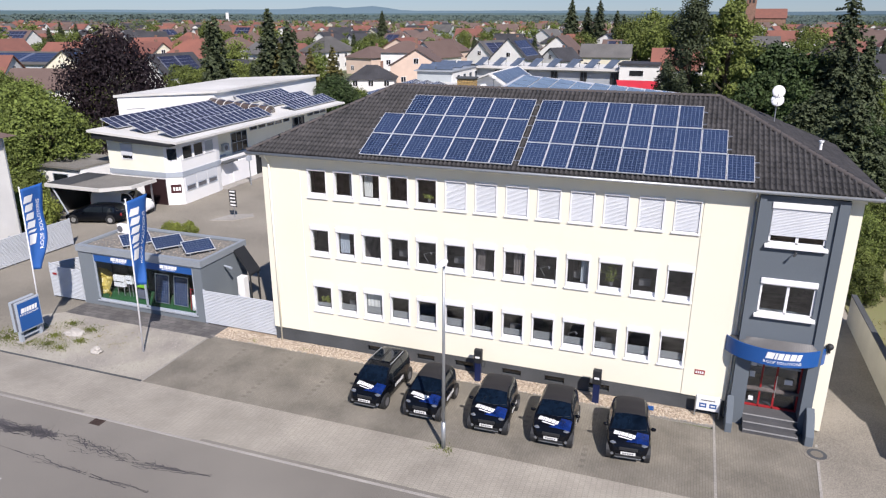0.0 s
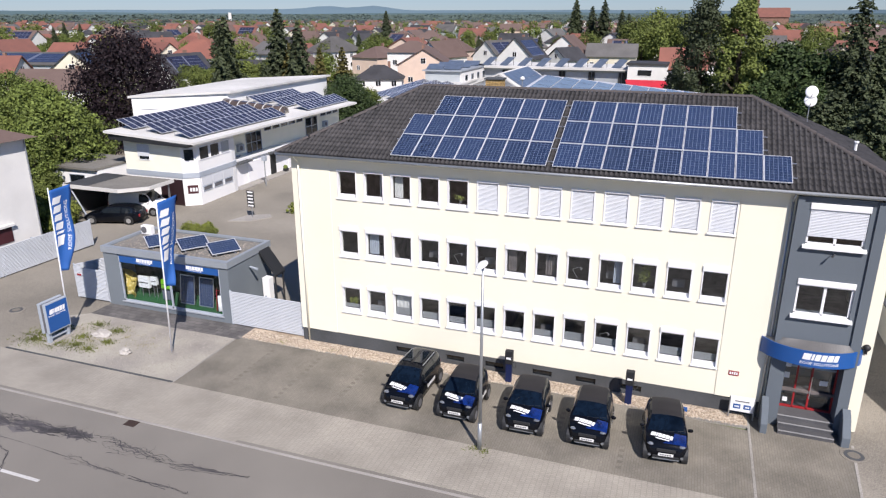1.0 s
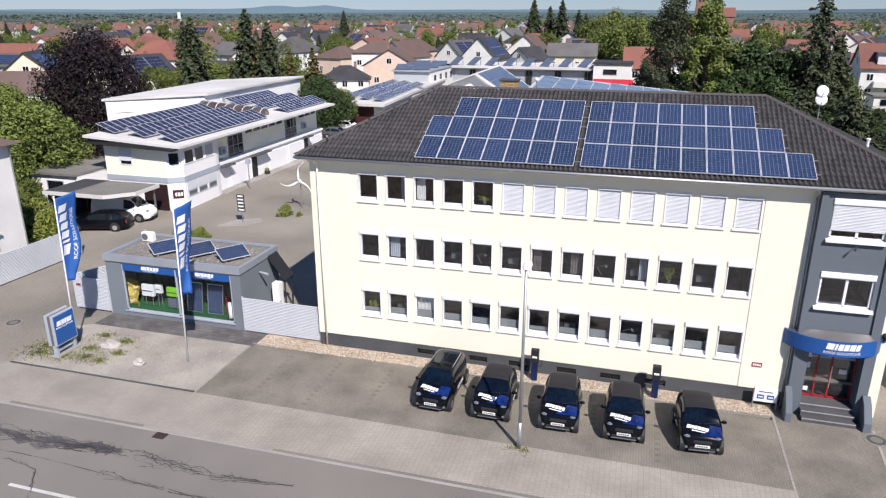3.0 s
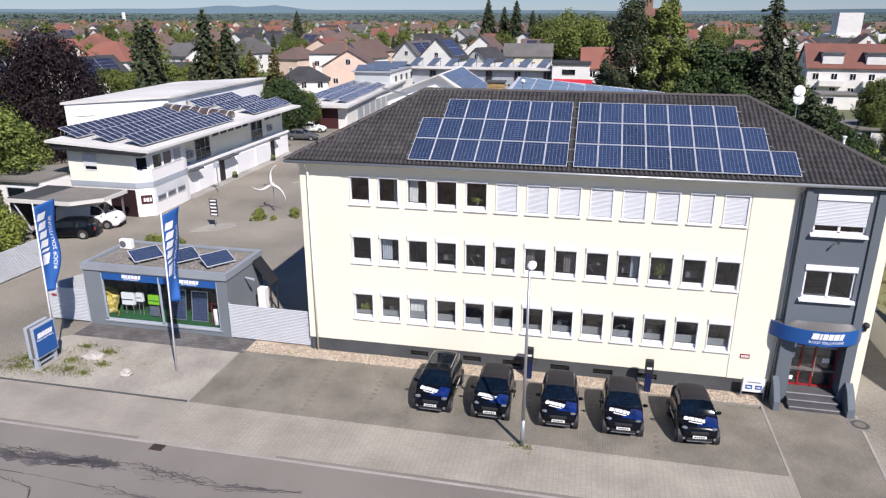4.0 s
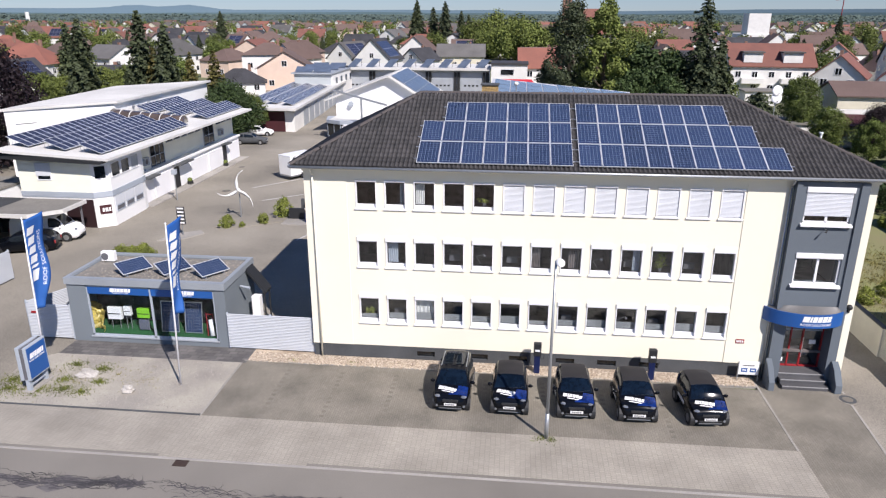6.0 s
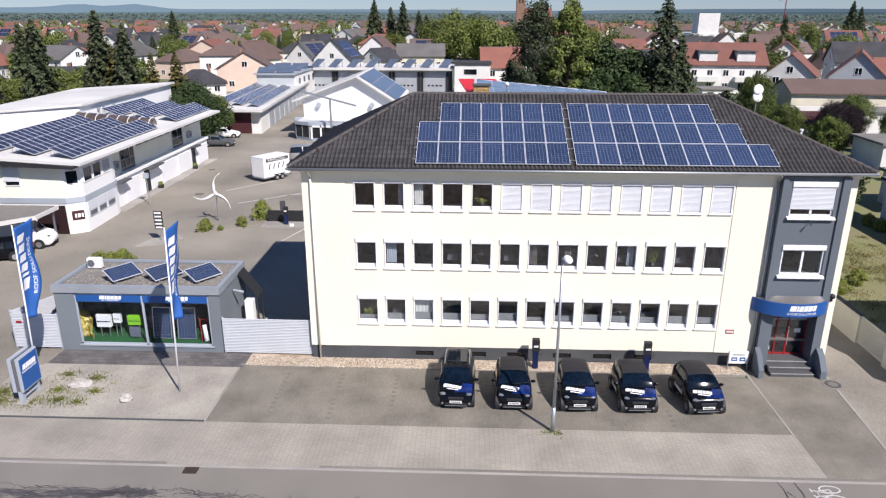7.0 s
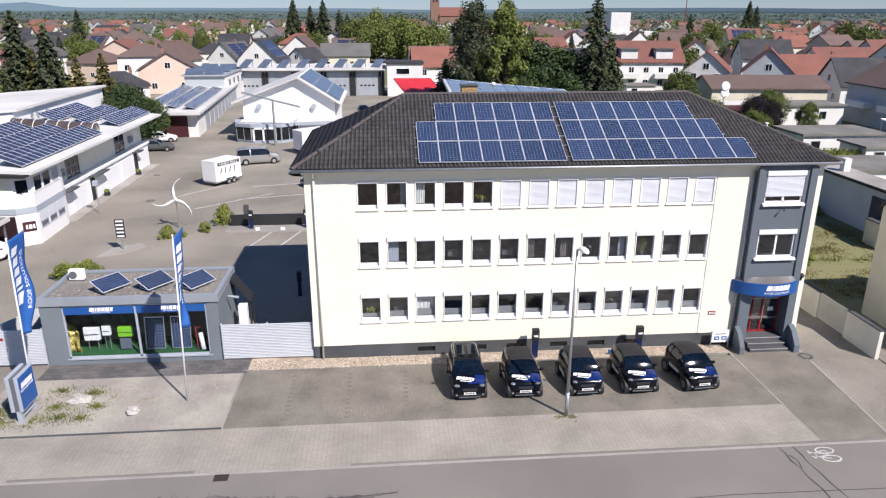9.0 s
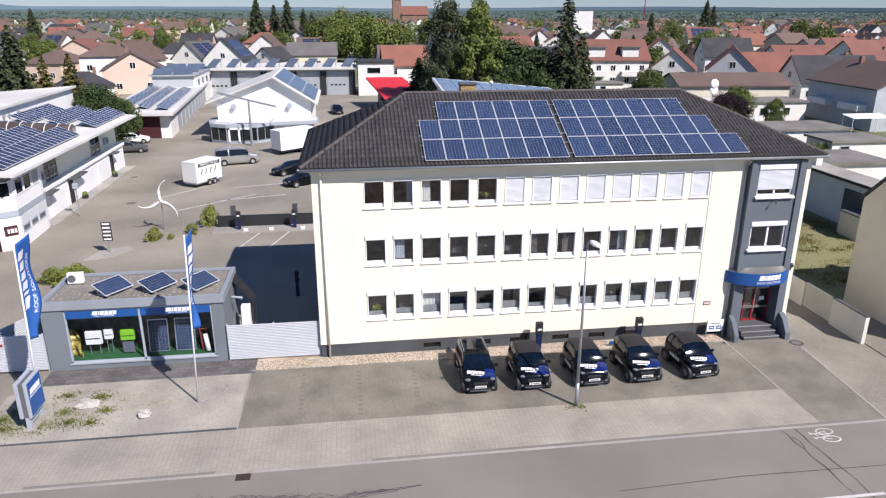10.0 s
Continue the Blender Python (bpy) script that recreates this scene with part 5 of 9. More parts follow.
def on_hood(ob, L, W, hood, belt, cowl):
    """Blue foil and white print on the bonnet."""
    n0 = -L / 2
    y0, y1 = n0 + L * 0.05, n0 + L * cowl - 0.02
    line = smooth_line([(0.0, hood * 0.60), (0.02, hood * 0.80), (0.06, hood * 0.92), (0.13, hood), (cowl, belt + 0.02)])

    def at(x, y):
        return Vector((x, y, line((y - n0) / L) + 0.034 - 0.075 * abs(x / (W / 2)) ** 2.4))
    bm = bmesh.new()
    nx, ny = 8, 6
    g = []
    for j in range(ny + 1):
        y = y0 + (y1 - y0) * j / ny
        xr = W * 0.44
        xl = -0.12 + 0.42 * math.sin(1.5 * j / ny)
        g.append([bm.verts.new(at(xl + (xr - xl) * i / nx, y)) for i in range(nx + 1)])
    for j in range(ny):
        for i in range(nx):
            bm.faces.new((g[j][i], g[j][i + 1], g[j + 1][i + 1], g[j + 1][i]))
    part("bonnet_foil", bm, M_FOIL, ob, "glossy blue foil on the bonnet", True)
    mid = y0 + (y1 - y0) * 0.62
    for off, w, h, k in ((0.0, 0.78, 0.17, 6), (-0.15, 0.5, 0.045, 1)):
        for i in range(k):
            x = -0.56 + w * (sum(MARK_W[:i]) + 0.16 * i) / 6.19 if k > 1 else -0.40
            q = w * MARK_W[i] / 6.19 if k > 1 else w
            bm = bmesh.new()
            c = []
            for u, v in ((0, -0.5), (1, -0.5), (1, 0.5), (0, 0.5)):
                px = x + q * u + 0.05 * v
                c.append(bm.verts.new(at(px, mid + off + h * v - 0.20 * (px + 0.2)) + Vector((0, 0, 0.012))))
            bm.faces.new(c)
            part("emblem_block" if k > 1 else "print_bar", bm, M_MARK, ob)


def door_print(ob, L, W):
    for sx in (-1, 1):
        for i in range(6):
            bm = bmesh.new()
            y = -0.35 + 0.15 * i
            x = sx * (W / 2 + 0.012)
            bm.faces.new([bm.verts.new(v) for v in ((x, y, 0.56), (x, y + 0.11, 0.56), (x, y + 0.13, 0.72), (x, y + 0.02, 0.72))])
            part("door_block", bm, M_MARK, ob)


def front_trim(ob, L, W, hood):
    """Grille, side lamps and wipers of the small company cars."""
    n0 = -L / 2
    part("grille", boxed(-0.34, n0 - 0.006, 0.56, 0.34, n0 + 0.05, 0.68, 0.02), M_DARK, ob, "black upper grille")
    for sx in (-1, 1):
        bm = bmesh.new()
        rod(bm, (sx * W * 0.36, n0 + 0.10, 0.36), (sx * W * 0.36, n0 + 0.02, 0.36), 0.06, n=10)
        part("fog_lamp", bm, M_LAMP, ob)
        bm = bmesh.new()
        rod(bm, (sx * 0.1, n0 + L * 0.245, hood + 0.12), (sx * 0.1 + 0.5, n0 + L * 0.275, hood + 0.17), 0.012, n=5)
        part("wiper", bm, M_DARK, ob)


SMALL = dict(L=2.72, W=1.63, H=1.53, belt=0.99, hood=0.92, cowl=0.235, roof=(0.44, 0.94), tail=0.99, axles=(0.155, 0.85))
small = vehicle("company_car", "black two-seat city car with blue bonnet foil and white print", M_BLACK, **SMALL, group="company cars before the office", soft_top=True)
on_hood(small, 2.72, 1.63, 0.92, 0.99, 0.235)
door_print(small, 2.72, 1.63)
front_trim(small, 2.72, 1.63, 0.92)
small.matrix_basis = pose(-9.27, 24.62, 0.03, 0, 0, 0)
for x, a in ((-6.45, 1.5), (-3.85, 1.5), (-1.0, 5)):
    copy_thing(small, pose(x, 24.58, 0.03, 0, 0, a))
big = vehicle("company_car", "black four-seat city car with glass roof and blue bonnet foil", M_BLACK, L=3.45, W=1.64, H=1.55, belt=0.98, hood=0.90, cowl=0.20, roof=(0.39, 0.93), tail=0.987, axles=(0.15, 0.86), group="company cars before the office")
on_hood(big, 3.45, 1.64, 0.90, 0.98, 0.20)
door_print(big, 3.45, 1.64)
front_trim(big, 3.45, 1.64, 0.90)
for x0, x1 in ((-0.46, -0.06), (0.06, 0.46)):
    part("roof_glass", boxed(x0, -0.1, 1.535, x1, 0.95, 1.58, 0.012), M_CARGLASS, big, "dark glass roof pane")
for sx in (-1, 1):
    bm = bmesh.new()
    rod(bm, (sx * 0.56, -0.2, 1.53), (sx * 0.54, 1.2, 1.5), 0.022, n=6)
    part("roof_rail", bm, M_GUTTER, big)
big.matrix_basis = pose(-11.8, 25.0, 0.03, 0, 0, -1)

estate = vehicle("estate_car", "black estate car parked before the carport", M_BLACK, L=4.75, W=1.82, H=1.48, belt=0.95, hood=0.82, cowl=0.30, roof=(0.44, 0.88), tail=0.985, r=0.33)
estate.matrix_basis = pose(-44.95, 41.9, 0.02, 0, 0, -73)
van = vehicle("delivery_van", "white delivery van under the carport", M_WHITE, L=5.0, W=1.95, H=1.95, belt=1.15, hood=1.1, cowl=0.17, roof=(0.30, 0.97), tail=0.99, r=0.34, category="van", glazed=0.42)
van.matrix_basis = pose(-45.0, 44.75, 0.02, 0, 0, 102)
mini = vehicle("minibus", "silver minibus parked in the yard", M_SILVER, L=5.0, W=1.9, H=1.9, belt=1.1, hood=1.0, cowl=0.2, roof=(0.32, 0.97), tail=0.99, r=0.34, category="van")
mini.matrix_basis = pose(-30.3, 77.9, 0.02, 0, 0, 106)
hatch = vehicle("small_car", "white small car parked by the workshop end", M_WHITE, L=3.9, W=1.7, H=1.45)
hatch.matrix_basis = pose(-45.9, 93.5, 0.02, 0, 0, 95)
dk = vehicle("hatchback", "dark grey hatchback parked by the workshop end", M_PLINTH, L=4.2, W=1.75, H=1.45)
dk.matrix_basis = pose(-44.6, 86.8, 0.02, 0, 0, 95)
sal = vehicle("saloon_car", "black saloon car parked in the yard", M_BLACK, L=4.6, W=1.8, H=1.43, hood=0.8, roof=(0.45, 0.80))
sal.matrix_basis = pose(-23.5, 71.9, 0.02, 0, 0, -60)
copy_thing(sal, pose(-21.9, 66.6, 0.02, 0, 0, -58))
tagged(copy_thing(sal, pose(-19.1, 119.5, 0.02, 0, 0, 8)), "black saloon car parked before the garage hall")

# box trailer
trail = thing("box_trailer", (-32.3, 67.95, 0.02), "white twin-axle box trailer with black lettering", "trailer", "", "", 57)
ORIGIN[trail.name] = Vector()
part("box_body", boxed(-1.78, -0.95, 0.5, 1.78, 0.95, 2.5, 0.04), M_WHITE, trail, "white sheet box")
part("roof_cap", boxed(-1.8, -0.97, 2.5, 1.8, 0.97, 2.56, 0.015), M_PVC, trail)
part("chassis", boxed(-1.75, -0.85, 0.36, 1.8, 0.85, 0.5), M_GUTTER, trail)
for y in (-0.9, 0.9):
    for x in (-0.1, 0.62):
        bm = bmesh.new()
        rod(bm, (x, y - 0.09, 0.31), (x, y + 0.09, 0.31), 0.31, n=16)
        wh = part("wheel", bm, M_RUBBER, trail)
        bm = bmesh.new()
        rod(bm, (x, y - 0.1, 0.31), (x, y + 0.1, 0.31), 0.17, n=12)
        part("rim", bm, M_ALU, wh)
    part("mudguard", boxed(-0.5, y - 0.12, 0.62, 1.0, y + 0.12, 0.68, 0.01), M_DARK, trail)
bm = bmesh.new()
rod(bm, (1.75, 0.5, 0.42), (3.0, 0, 0.42), 0.045, n=8)
rod(bm, (1.75, -0.5, 0.42), (3.0, 0, 0.42), 0.045, n=8)
part("drawbar", bm, M_GUTTER, trail)
part("title_band", boxed(-1.45, -0.962, 2.06, 1.55, -0.952, 2.42), M_DARK, trail, "black band")
lettering("lettering", "FAHRSCHULE", 0.42, Matrix.Translation((0.05, -0.968, 2.24)) @ pose(0, 0, 0, 90), M_MARK, trail)
for i, w in enumerate((0.42, 0.40, 0.44, 0.44)):
    bm = bmesh.new()
    x = -1.2 + 0.62 * i
    front(bm, [(x, 1.25), (x + 0.13, 1.25), (x + 0.13 + w * 0.5, 1.85), (x + w * 0.5, 1.85)], -0.965, -0.953)
    part("name_bar", bm, M_DARK, trail, "plain dark bar")


# ---- workshop building on the left ----
WO = thing("workshop_building", (-46.5, 62.0, 0.0), "white two-storey workshop with a flat roof full of solar panels", "workshop")
X1, X0, Y0, Y1 = -42.75, -49.0, 47.9, 77.9
XU = -43.35                                  # the upper storey stands back under the eaves
c0, c1, c2 = Vector((-42.85, Y0)), Vector((-41.75, 48.7)), Vector((-41.94, 53.8))
bay = [c0, c1, c2, Vector((-42.1, 54.5))]
bm = bmesh.new()
prism(bm, [(X0, Y0), *[tuple(c) for c in bay], (X1, 54.5), (X1, Y1), (X0, Y1)], 0.0, 2.55)
part("wall", bm, M_WHITE, WO, "white painted lower walls")
bm = bmesh.new()
prism(bm, [(X0, Y0), *[tuple(c) for c in bay], (XU, 54.5), (XU, Y1), (X0, Y1)], 2.55, 5.72)
part("upper_wall", bm, M_PALECREAM, WO, "pale cream upper walls")
bm = bmesh.new()
out = [c0 + Vector((0.01, -0.006)), c1 + Vector((0.005, -0.004)), c2 + Vector((0.005, 0.004)), Vector((-42.1, 54.504))]
prism(bm, [tuple(c) for c in out] + [(-42.6, 54.504), (-42.6, 49.0), (-43.2, 48.2)], 2.953, 5.715)
part("bay_wall", bm, M_WHITE, WO, "white painted corner bay")
bm = bmesh.new()
prism(bm, [(X0 - 0.04, Y0 - 0.05), (c0.x + 0.03, Y0 - 0.05), (c1.x + 0.05, c1.y - 0.03), (c2.x + 0.06, c2.y), (-42.05, 54.55), (-43.3, 54.55), (-43.3, 57.0), (X0 - 0.04, 57.0)], 2.5, 2.95)
part("band", bm, M_GREYL, WO, "grey band between the storeys")
bm = bmesh.new()
prism(bm, [(-43.34, 54.58), (X1 + 0.22, 54.58), (X1 + 0.22, Y1), (-43.34, Y1)], 2.56, 2.78)
part("ledge", bm, M_WHITE, WO, "white ledge over the lower storey")


def tilted_slab(bm, pts, thick, zf):
    lo = [bm.verts.new((x, y, zf(x, y) - thick)) for x, y in pts]
    hi = [bm.verts.new((x, y, zf(x, y))) for x, y in pts]
    n = len(pts)
    bm.faces.new(lo[::-1])
    bm.faces.new(hi)
    for i in range(n):
        bm.faces.new((lo[i], lo[(i + 1) % n], hi[(i + 1) % n], hi[i]))


wz = lambda x, y: 5.82 + (-41.0 - x) * 0.075
bm = bmesh.new()
tilted_slab(bm, [(-49.9, 46.7), (-40.95, 47.4), (-40.9, 78.2), (-50.6, 78.2), (-50.3, 66.0)], 0.2, wz)
part("roof", bm, M_MEMBRANE, WO, "pale flat roof with a deep white edge")
bm = bmesh.new()
front(bm, [(-49.7, 5.72), (-41.4, 5.42), (-41.4, wz(-41.4, 0) - 0.204), (-49.7, wz(-49.7, 0) - 0.204)], 47.0, 47.87)
part("eaves_board", bm, M_DARK, WO, "dark board under the roof edge")
part("eaves_board", boxed(-49.65, 47.9, 5.66, -49.02, 78.0, 6.2), M_DARK, WO, "dark board under the roof edge")


def wall_window(parent, x0, y0, x1, y1, z0, z1, out, frame_m=None, glass_m=None, bars=(1, 1)):
    """A framed window on a wall between two plan points; out is the outward way."""
    a, b, o = Vector((x0, y0)), Vector((x1, y1)), Vector(out)
    d = (b - a)
    L = d.length
    d = d / L
    m = Matrix(((d.x, o.x, 0, a.x), (d.y, o.y, 0, a.y), (0, 0, 1, 0), (0, 0, 0, 1)))
    bm = bmesh.new()
    t = 0.06
    nx, nz = bars
    holes = [(t + (L - t) * i / nx, (L - t) * (i + 1) / nx, z0 + t + (z1 - z0 - t) * k / nz, z0 + (z1 - z0 - t) * (k + 1) / nz) for i in range(nx) for k in range(nz)]
    holed(bm, 0, L, z0, z1, 0.002, 0.06, holes)
    w = part("window", turned(bm, m), frame_m or M_PVC, parent)
    ORIGIN[w.name] = ORIGIN.get(parent.name, Vector())
    bm = boxed(t, 0.004, z0 + t, L - t, 0.025, z1 - t)
    part("pane", turned(bm, m), glass_m or M_CARGLASS, w)
    return w


dc, de = (c1 - c0).normalized(), (c2 - c1).normalized()
dg, dn = (dc.y, -dc.x), (de.y, -de.x)
wall_window(WO, *(c0 + dc * 0.22), *(c0 + dc * 1.12), 4.0, 5.1, dg)
for u, pane in ((0.25, None), (1.8, None), (3.4, M_SHEET)):
    wall_window(WO, *(c1 + de * u), *(c1 + de * (u + 1.36)), 3.98, 5.16, dn, None, pane)
wall_window(WO, -47.4, Y0, -46.2, Y0, 3.9, 5.2, (0, -1))
part("shutter", boxed(-47.45, Y0 - 0.09, 4.25, -46.15, Y0 - 0.065, 5.3), M_SHUT, WO, "half-lowered window shutter")
for y, n in ((58.1, 3), (69.7, 2)):
    wall_window(WO, XU, y, XU, y + 2.7, 2.82, 4.85, (1, 0), M_GREYL, None, (n, 2))
for u in (0.35, 1.95, 3.55):
    wall_window(WO, *(c1 + de * u), *(c1 + de * (u + 1.3)), 1.15, 1.62, dn, M_GREYL, M_BARGREY)
    a, b = c1 + de * (u - 0.1), c1 + de * (u + 1.45)
    o = Vector(dn) * 0.04
    bm = bmesh.new()
    prism(bm, [tuple(a + o * 0.1), tuple(b + o * 0.1), tuple(b + o), tuple(a + o)][::-1], 1.66, 2.44)
    part("lowered_shutter", bm, M_SHUT, WO, "pale lowered shutter")
for y, w in ((57.2, 2.8), (64.7, 3.7), (69.2, 2.9), (74.8, 2.8)):
    part("sliding_door", boxed(X1, y, 0.12, X1 + 0.05, y + w, 2.15, 0.008), M_PVC, WO, "white sectional door")
for y, w in ((55.0, 2.0), (60.9, 3.1), (72.7, 1.3)):
    part("awning", boxed(X1 + 0.01, y, 2.40, X1 + 0.85, y + w, 2.54, 0.02), M_PLINTH, WO, "small dark door awning")
    part("porch_door", boxed(X1, y + 0.3, 0.1, X1 + 0.05, y + 1.3, 2.2, 0.008), M_PVC if y == 55.0 else M_DARK, WO, "white entrance door" if y == 55.0 else "dark entrance door")
for y in (61.4, 63.0, 64.6, 66.2, 67.8, 73.2, 74.7, 76.2):
    wall_window(WO, XU, y, XU, y + 1.3, 4.6, 5.0, (1, 0), M_GREYL)
part("entrance_recess", boxed(-45.4, Y0 - 0.03, 0.02, c0.x - 0.12, Y0 + 0.2, 2.35), M_REDDOOR, WO, "dark red-brown garage door")
bm = boxed(0, -0.03, 1.1, 0.9, -0.005, 1.85)
m = Matrix.Translation((*(c0 + dc * 0.26), 0)) @ pose(0, 0, 0, 0, 0, math.degrees(math.atan2(dc.y, dc.x)))
plate = part("red_sign", turned(bm, m), M_MAROON, WO, "dark red sign plate with a white mark")
ORIGIN[plate.name] = ORIGIN[WO.name]
for u, w in ((0.2, 0.14), (0.4, 0.22), (0.68, 0.14)):
    part("white_mark", turned(boxed(u, -0.045, 1.3, u + w, -0.032, 1.62), m), M_MARK, plate)

solid("wall_walk", boxed(X1, 54.5, -0.1, X1 + 1.15, Y1, 0.09, 0.01), M_CONC, "raised concrete walk along the workshop wall", "walk", "structure")
for y in (56.9, 74.0):
    ob = thing("wall_unit", (XU + 0.2, y, 3.6), "white air conditioner box on the workshop wall", "air conditioner", "wall units")
    part("housing", boxed(XU, y - 0.42, 3.3, XU + 0.36, y + 0.42, 4.0, 0.02), M_GREYL, ob)
    bm = bmesh.new()
    rod(bm, (XU + 0.36, y - 0.1, 3.65), (XU + 0.38, y - 0.1, 3.65), 0.24, n=16)
    part("fan_grille", bm, M_BARGREY, ob)
for k, y in enumerate((63.2, 72.3)):
    ob = thing("planter", (X1 + 0.55, y, 0.09), "small dark shrub in a dark planter by the workshop wall", "planter", "planters")
    part("tub", boxed(X1 + 0.33, y - 0.22, 0.09, X1 + 0.77, y + 0.22, 0.42, 0.02), M_DARK, ob)
    bm = bmesh.new()
    ball(bm, (X1 + 0.55, y, 0.52), 0.24, n=3, rough=0.4, seed=k)
    part("shrub", bm, M_LEAF, ob)
yl = thing("yard_lamp", (-40.6, 57.0, 0.02), "grey post lamp with a square head in the yard", "lamp post")
bm = bmesh.new()
rod(bm, (-40.6, 57.0, 0.0), (-40.6, 57.0, 2.5), 0.05, n=10)
part("post", bm, M_GUTTER, yl)
part("lamp_head", boxed(-40.8, 56.8, 2.5, -40.4, 57.2, 2.95, 0.03), M_GREYL, yl)

# tall rear hall
hall = thing("rear_hall", (-58.0, 70.0, 0.0), "tall plain white hall behind the workshop roof", "hall")
bm = bmesh.new()
HP = [(-57.6, 58.6), (-50.9, 66.0), (-51.4, 89.7), (-59.0, 81.0)]
prism(bm, HP, 0.0, 7.75)
part("wall", bm, M_WHITE, hall, "plain white walls")
bm = bmesh.new()
prism(bm, [(-57.75, 58.25), (-50.5, 66.0), (-51.0, 90.2), (-59.4, 81.1)], 7.76, 8.0)
part("roof", bm, M_MEMBRANE, hall, "pale flat roof with a thin edge")
for y in (69.6, 70.8, 73.0):
    bm = bmesh.new()
    rod(bm, (-51.3, y, 7.0), (-50.75, y, 7.0), 0.13, n=8)
    part("vent_pipe", bm, M_GUTTER, hall)
bm = bmesh.new()
d = Vector((6.7, 7.4, 0)).normalized()
rod(bm, Vector((-57.6, 58.6, 6.55)) + d * 0.8 + Vector((0.03, -0.03, 0)), Vector((-57.6, 58.6, 6.55)) + d * 2.6 + Vector((0.03, -0.03, 0)), 0.06, n=6)
part("wall_rail", bm, M_WHITE, hall, "pale rail on the wall")


# barrel skylight
sk = thing("barrel_skylight", (-46.5, 64.8, 6.2), "bronze-tinted barrel skylight across the workshop roof", "skylight")
M_BRONZE = mat("bronze_glazing", (0.10, 0.075, 0.06), 0.15, vary=0.2, coat=0.8)
bm = bmesh.new()
ring0 = None
for i in range(15):
    x = -50.4 + 7.4 * i / 14
    ring = []
    for k in range(9):
        a = math.pi * k / 8
        ring.append(bm.verts.new((x, 64.9 - 1.0 * math.cos(a), wz(x, 0) + 0.82 * math.sin(a))))
    if ring0:
        for k in range(8):
            bm.faces.new((ring0[k], ring0[k + 1], ring[k + 1], ring[k]))
    else:
        bm.faces.new(ring[::-1])
    ring0 = ring
bm.faces.new(ring0)
part("glazing", bm, M_BRONZE, sk, "", True)
for i in range(8):
    x = -50.4 + 7.4 * i / 7
    bm = bmesh.new()
    pr = None
    for k in range(11):
        a = math.pi * k / 10
        p = Vector((x, 64.9 - 1.03 * math.cos(a), wz(x, 0) + 0.85 * math.sin(a)))
        if pr:
            rod(bm, pr, p, 0.045, n=5, cap=False)
        pr = p
    part("rib", bm, M_MEMBRANE, sk)


def row_panel(name, label, group, pw, ph, cell, t=0.03):
    ob = thing(name, (0, 0, 0), label, "solar panel", group)
    bm = bmesh.new()
    for a, b, c, d in ((0, 0, pw, t), (0, ph - t, pw, ph), (0, t, t, ph - t), (pw - t, t, pw, ph - t)):
        box(bm, a, b, 0, c, d, 0.04)
    part("panel_frame", bm, M_PFRAME, ob)
    bm = bmesh.new()
    bm.faces.new([bm.verts.new(v) for v in ((t, t, 0.03), (pw - t, t, 0.03), (pw - t, ph - t, 0.03), (t, ph - t, 0.03))])
    uv_top(part("cell_sheet", bm, cell, ob).data)
    for u in (0.15, pw - 0.2):
        for a, b in (((u, 0.1, 0), (u, 0.1, -0.12)), ((u, ph - 0.1, 0), (u, ph - 0.3, -0.62))):
            bm = bmesh.new()
            rod(bm, a, b, 0.02, n=5)
            part("prop", bm, M_ALU, ob)
    return ob


WP = row_panel("rack_module", "dark framed solar panel on the workshop roof racks", "panels on the workshop roof", 0.79, 1.98, M_CELL2)
used = False
for xr in (-48.0, -44.95, -41.95):
    for y0, n in ((48.35, 19), (68.2, 12)):
        for i in range(n):
            m = Matrix.Translation((xr, y0 + 0.81 * i, wz(xr, 0) + 0.14)) @ pose(0, 0, 0, 0, 0, 90) @ pose(0, 0, 0, 22)
            if not used:
                WP.matrix_basis = m
                used = True
            else:
                copy_thing(WP, m)

# carport and annex
cp = thing("carport", (-46.5, 44.5, 0.02), "flat-roofed carport with a pale edge board", "carport")
cover = [(-50.0, 41.7), (-44.2, 41.7), (-42.5, 43.4), (-42.5, 46.3), (-50.0, 46.3)]
bm = bmesh.new()
prism(bm, cover, 2.52, 2.80)
part("edge_board", bm, M_MEMBRANE, cp, "pale edge board")
bm = bmesh.new()
prism(bm, [(-49.85, 41.85), (-44.25, 41.85), (-42.65, 43.45), (-42.65, 46.15), (-49.85, 46.15)], 2.8, 2.83)
part("roof", bm, M_FELT, cp, "grey felt roof")
for x, y in ((-47.3, 44.2), (-49.8, 45.9), (-46.9, 45.9), (-42.8, 45.9)):
    part("post", boxed(x - 0.06, y - 0.06, 0.0, x + 0.06, y + 0.06, 2.55), M_BARGREY, cp)
bm = bmesh.new()
rod(bm, (-48.2, 42.1, 0.0), (-49.5, 41.95, 2.54), 0.07, n=8)
part("strut", bm, M_GREYL, cp, "slanting pale steel strut")
# two dark sheets added for the deep shade under and beside the carport
part("rear_wall", boxed(-49.9, 46.02, 0.0, -44.6, 46.12, 2.5), M_CARPORT, cp, "dark sheet for the shaded rear of the carport")
part("side_wall", boxed(-49.94, 42.1, 0.0, -49.86, 46.0, 2.5), M_CARPORT, cp, "dark sheet for the shaded foliage beside the carport")
# darker field over the left part of the roof
bm = bmesh.new()
prism(bm, [(-49.85, 41.85), (-47.5, 41.85), (-47.35, 46.15), (-49.85, 46.15)], 2.834, 2.845)
part("felt_sheet", bm, M_CARPORT, cp, "darker field on the left part of the roof")
an = thing("annex", (-52.8, 48.0, 0.0), "low white annex with a grey felt roof", "annex")
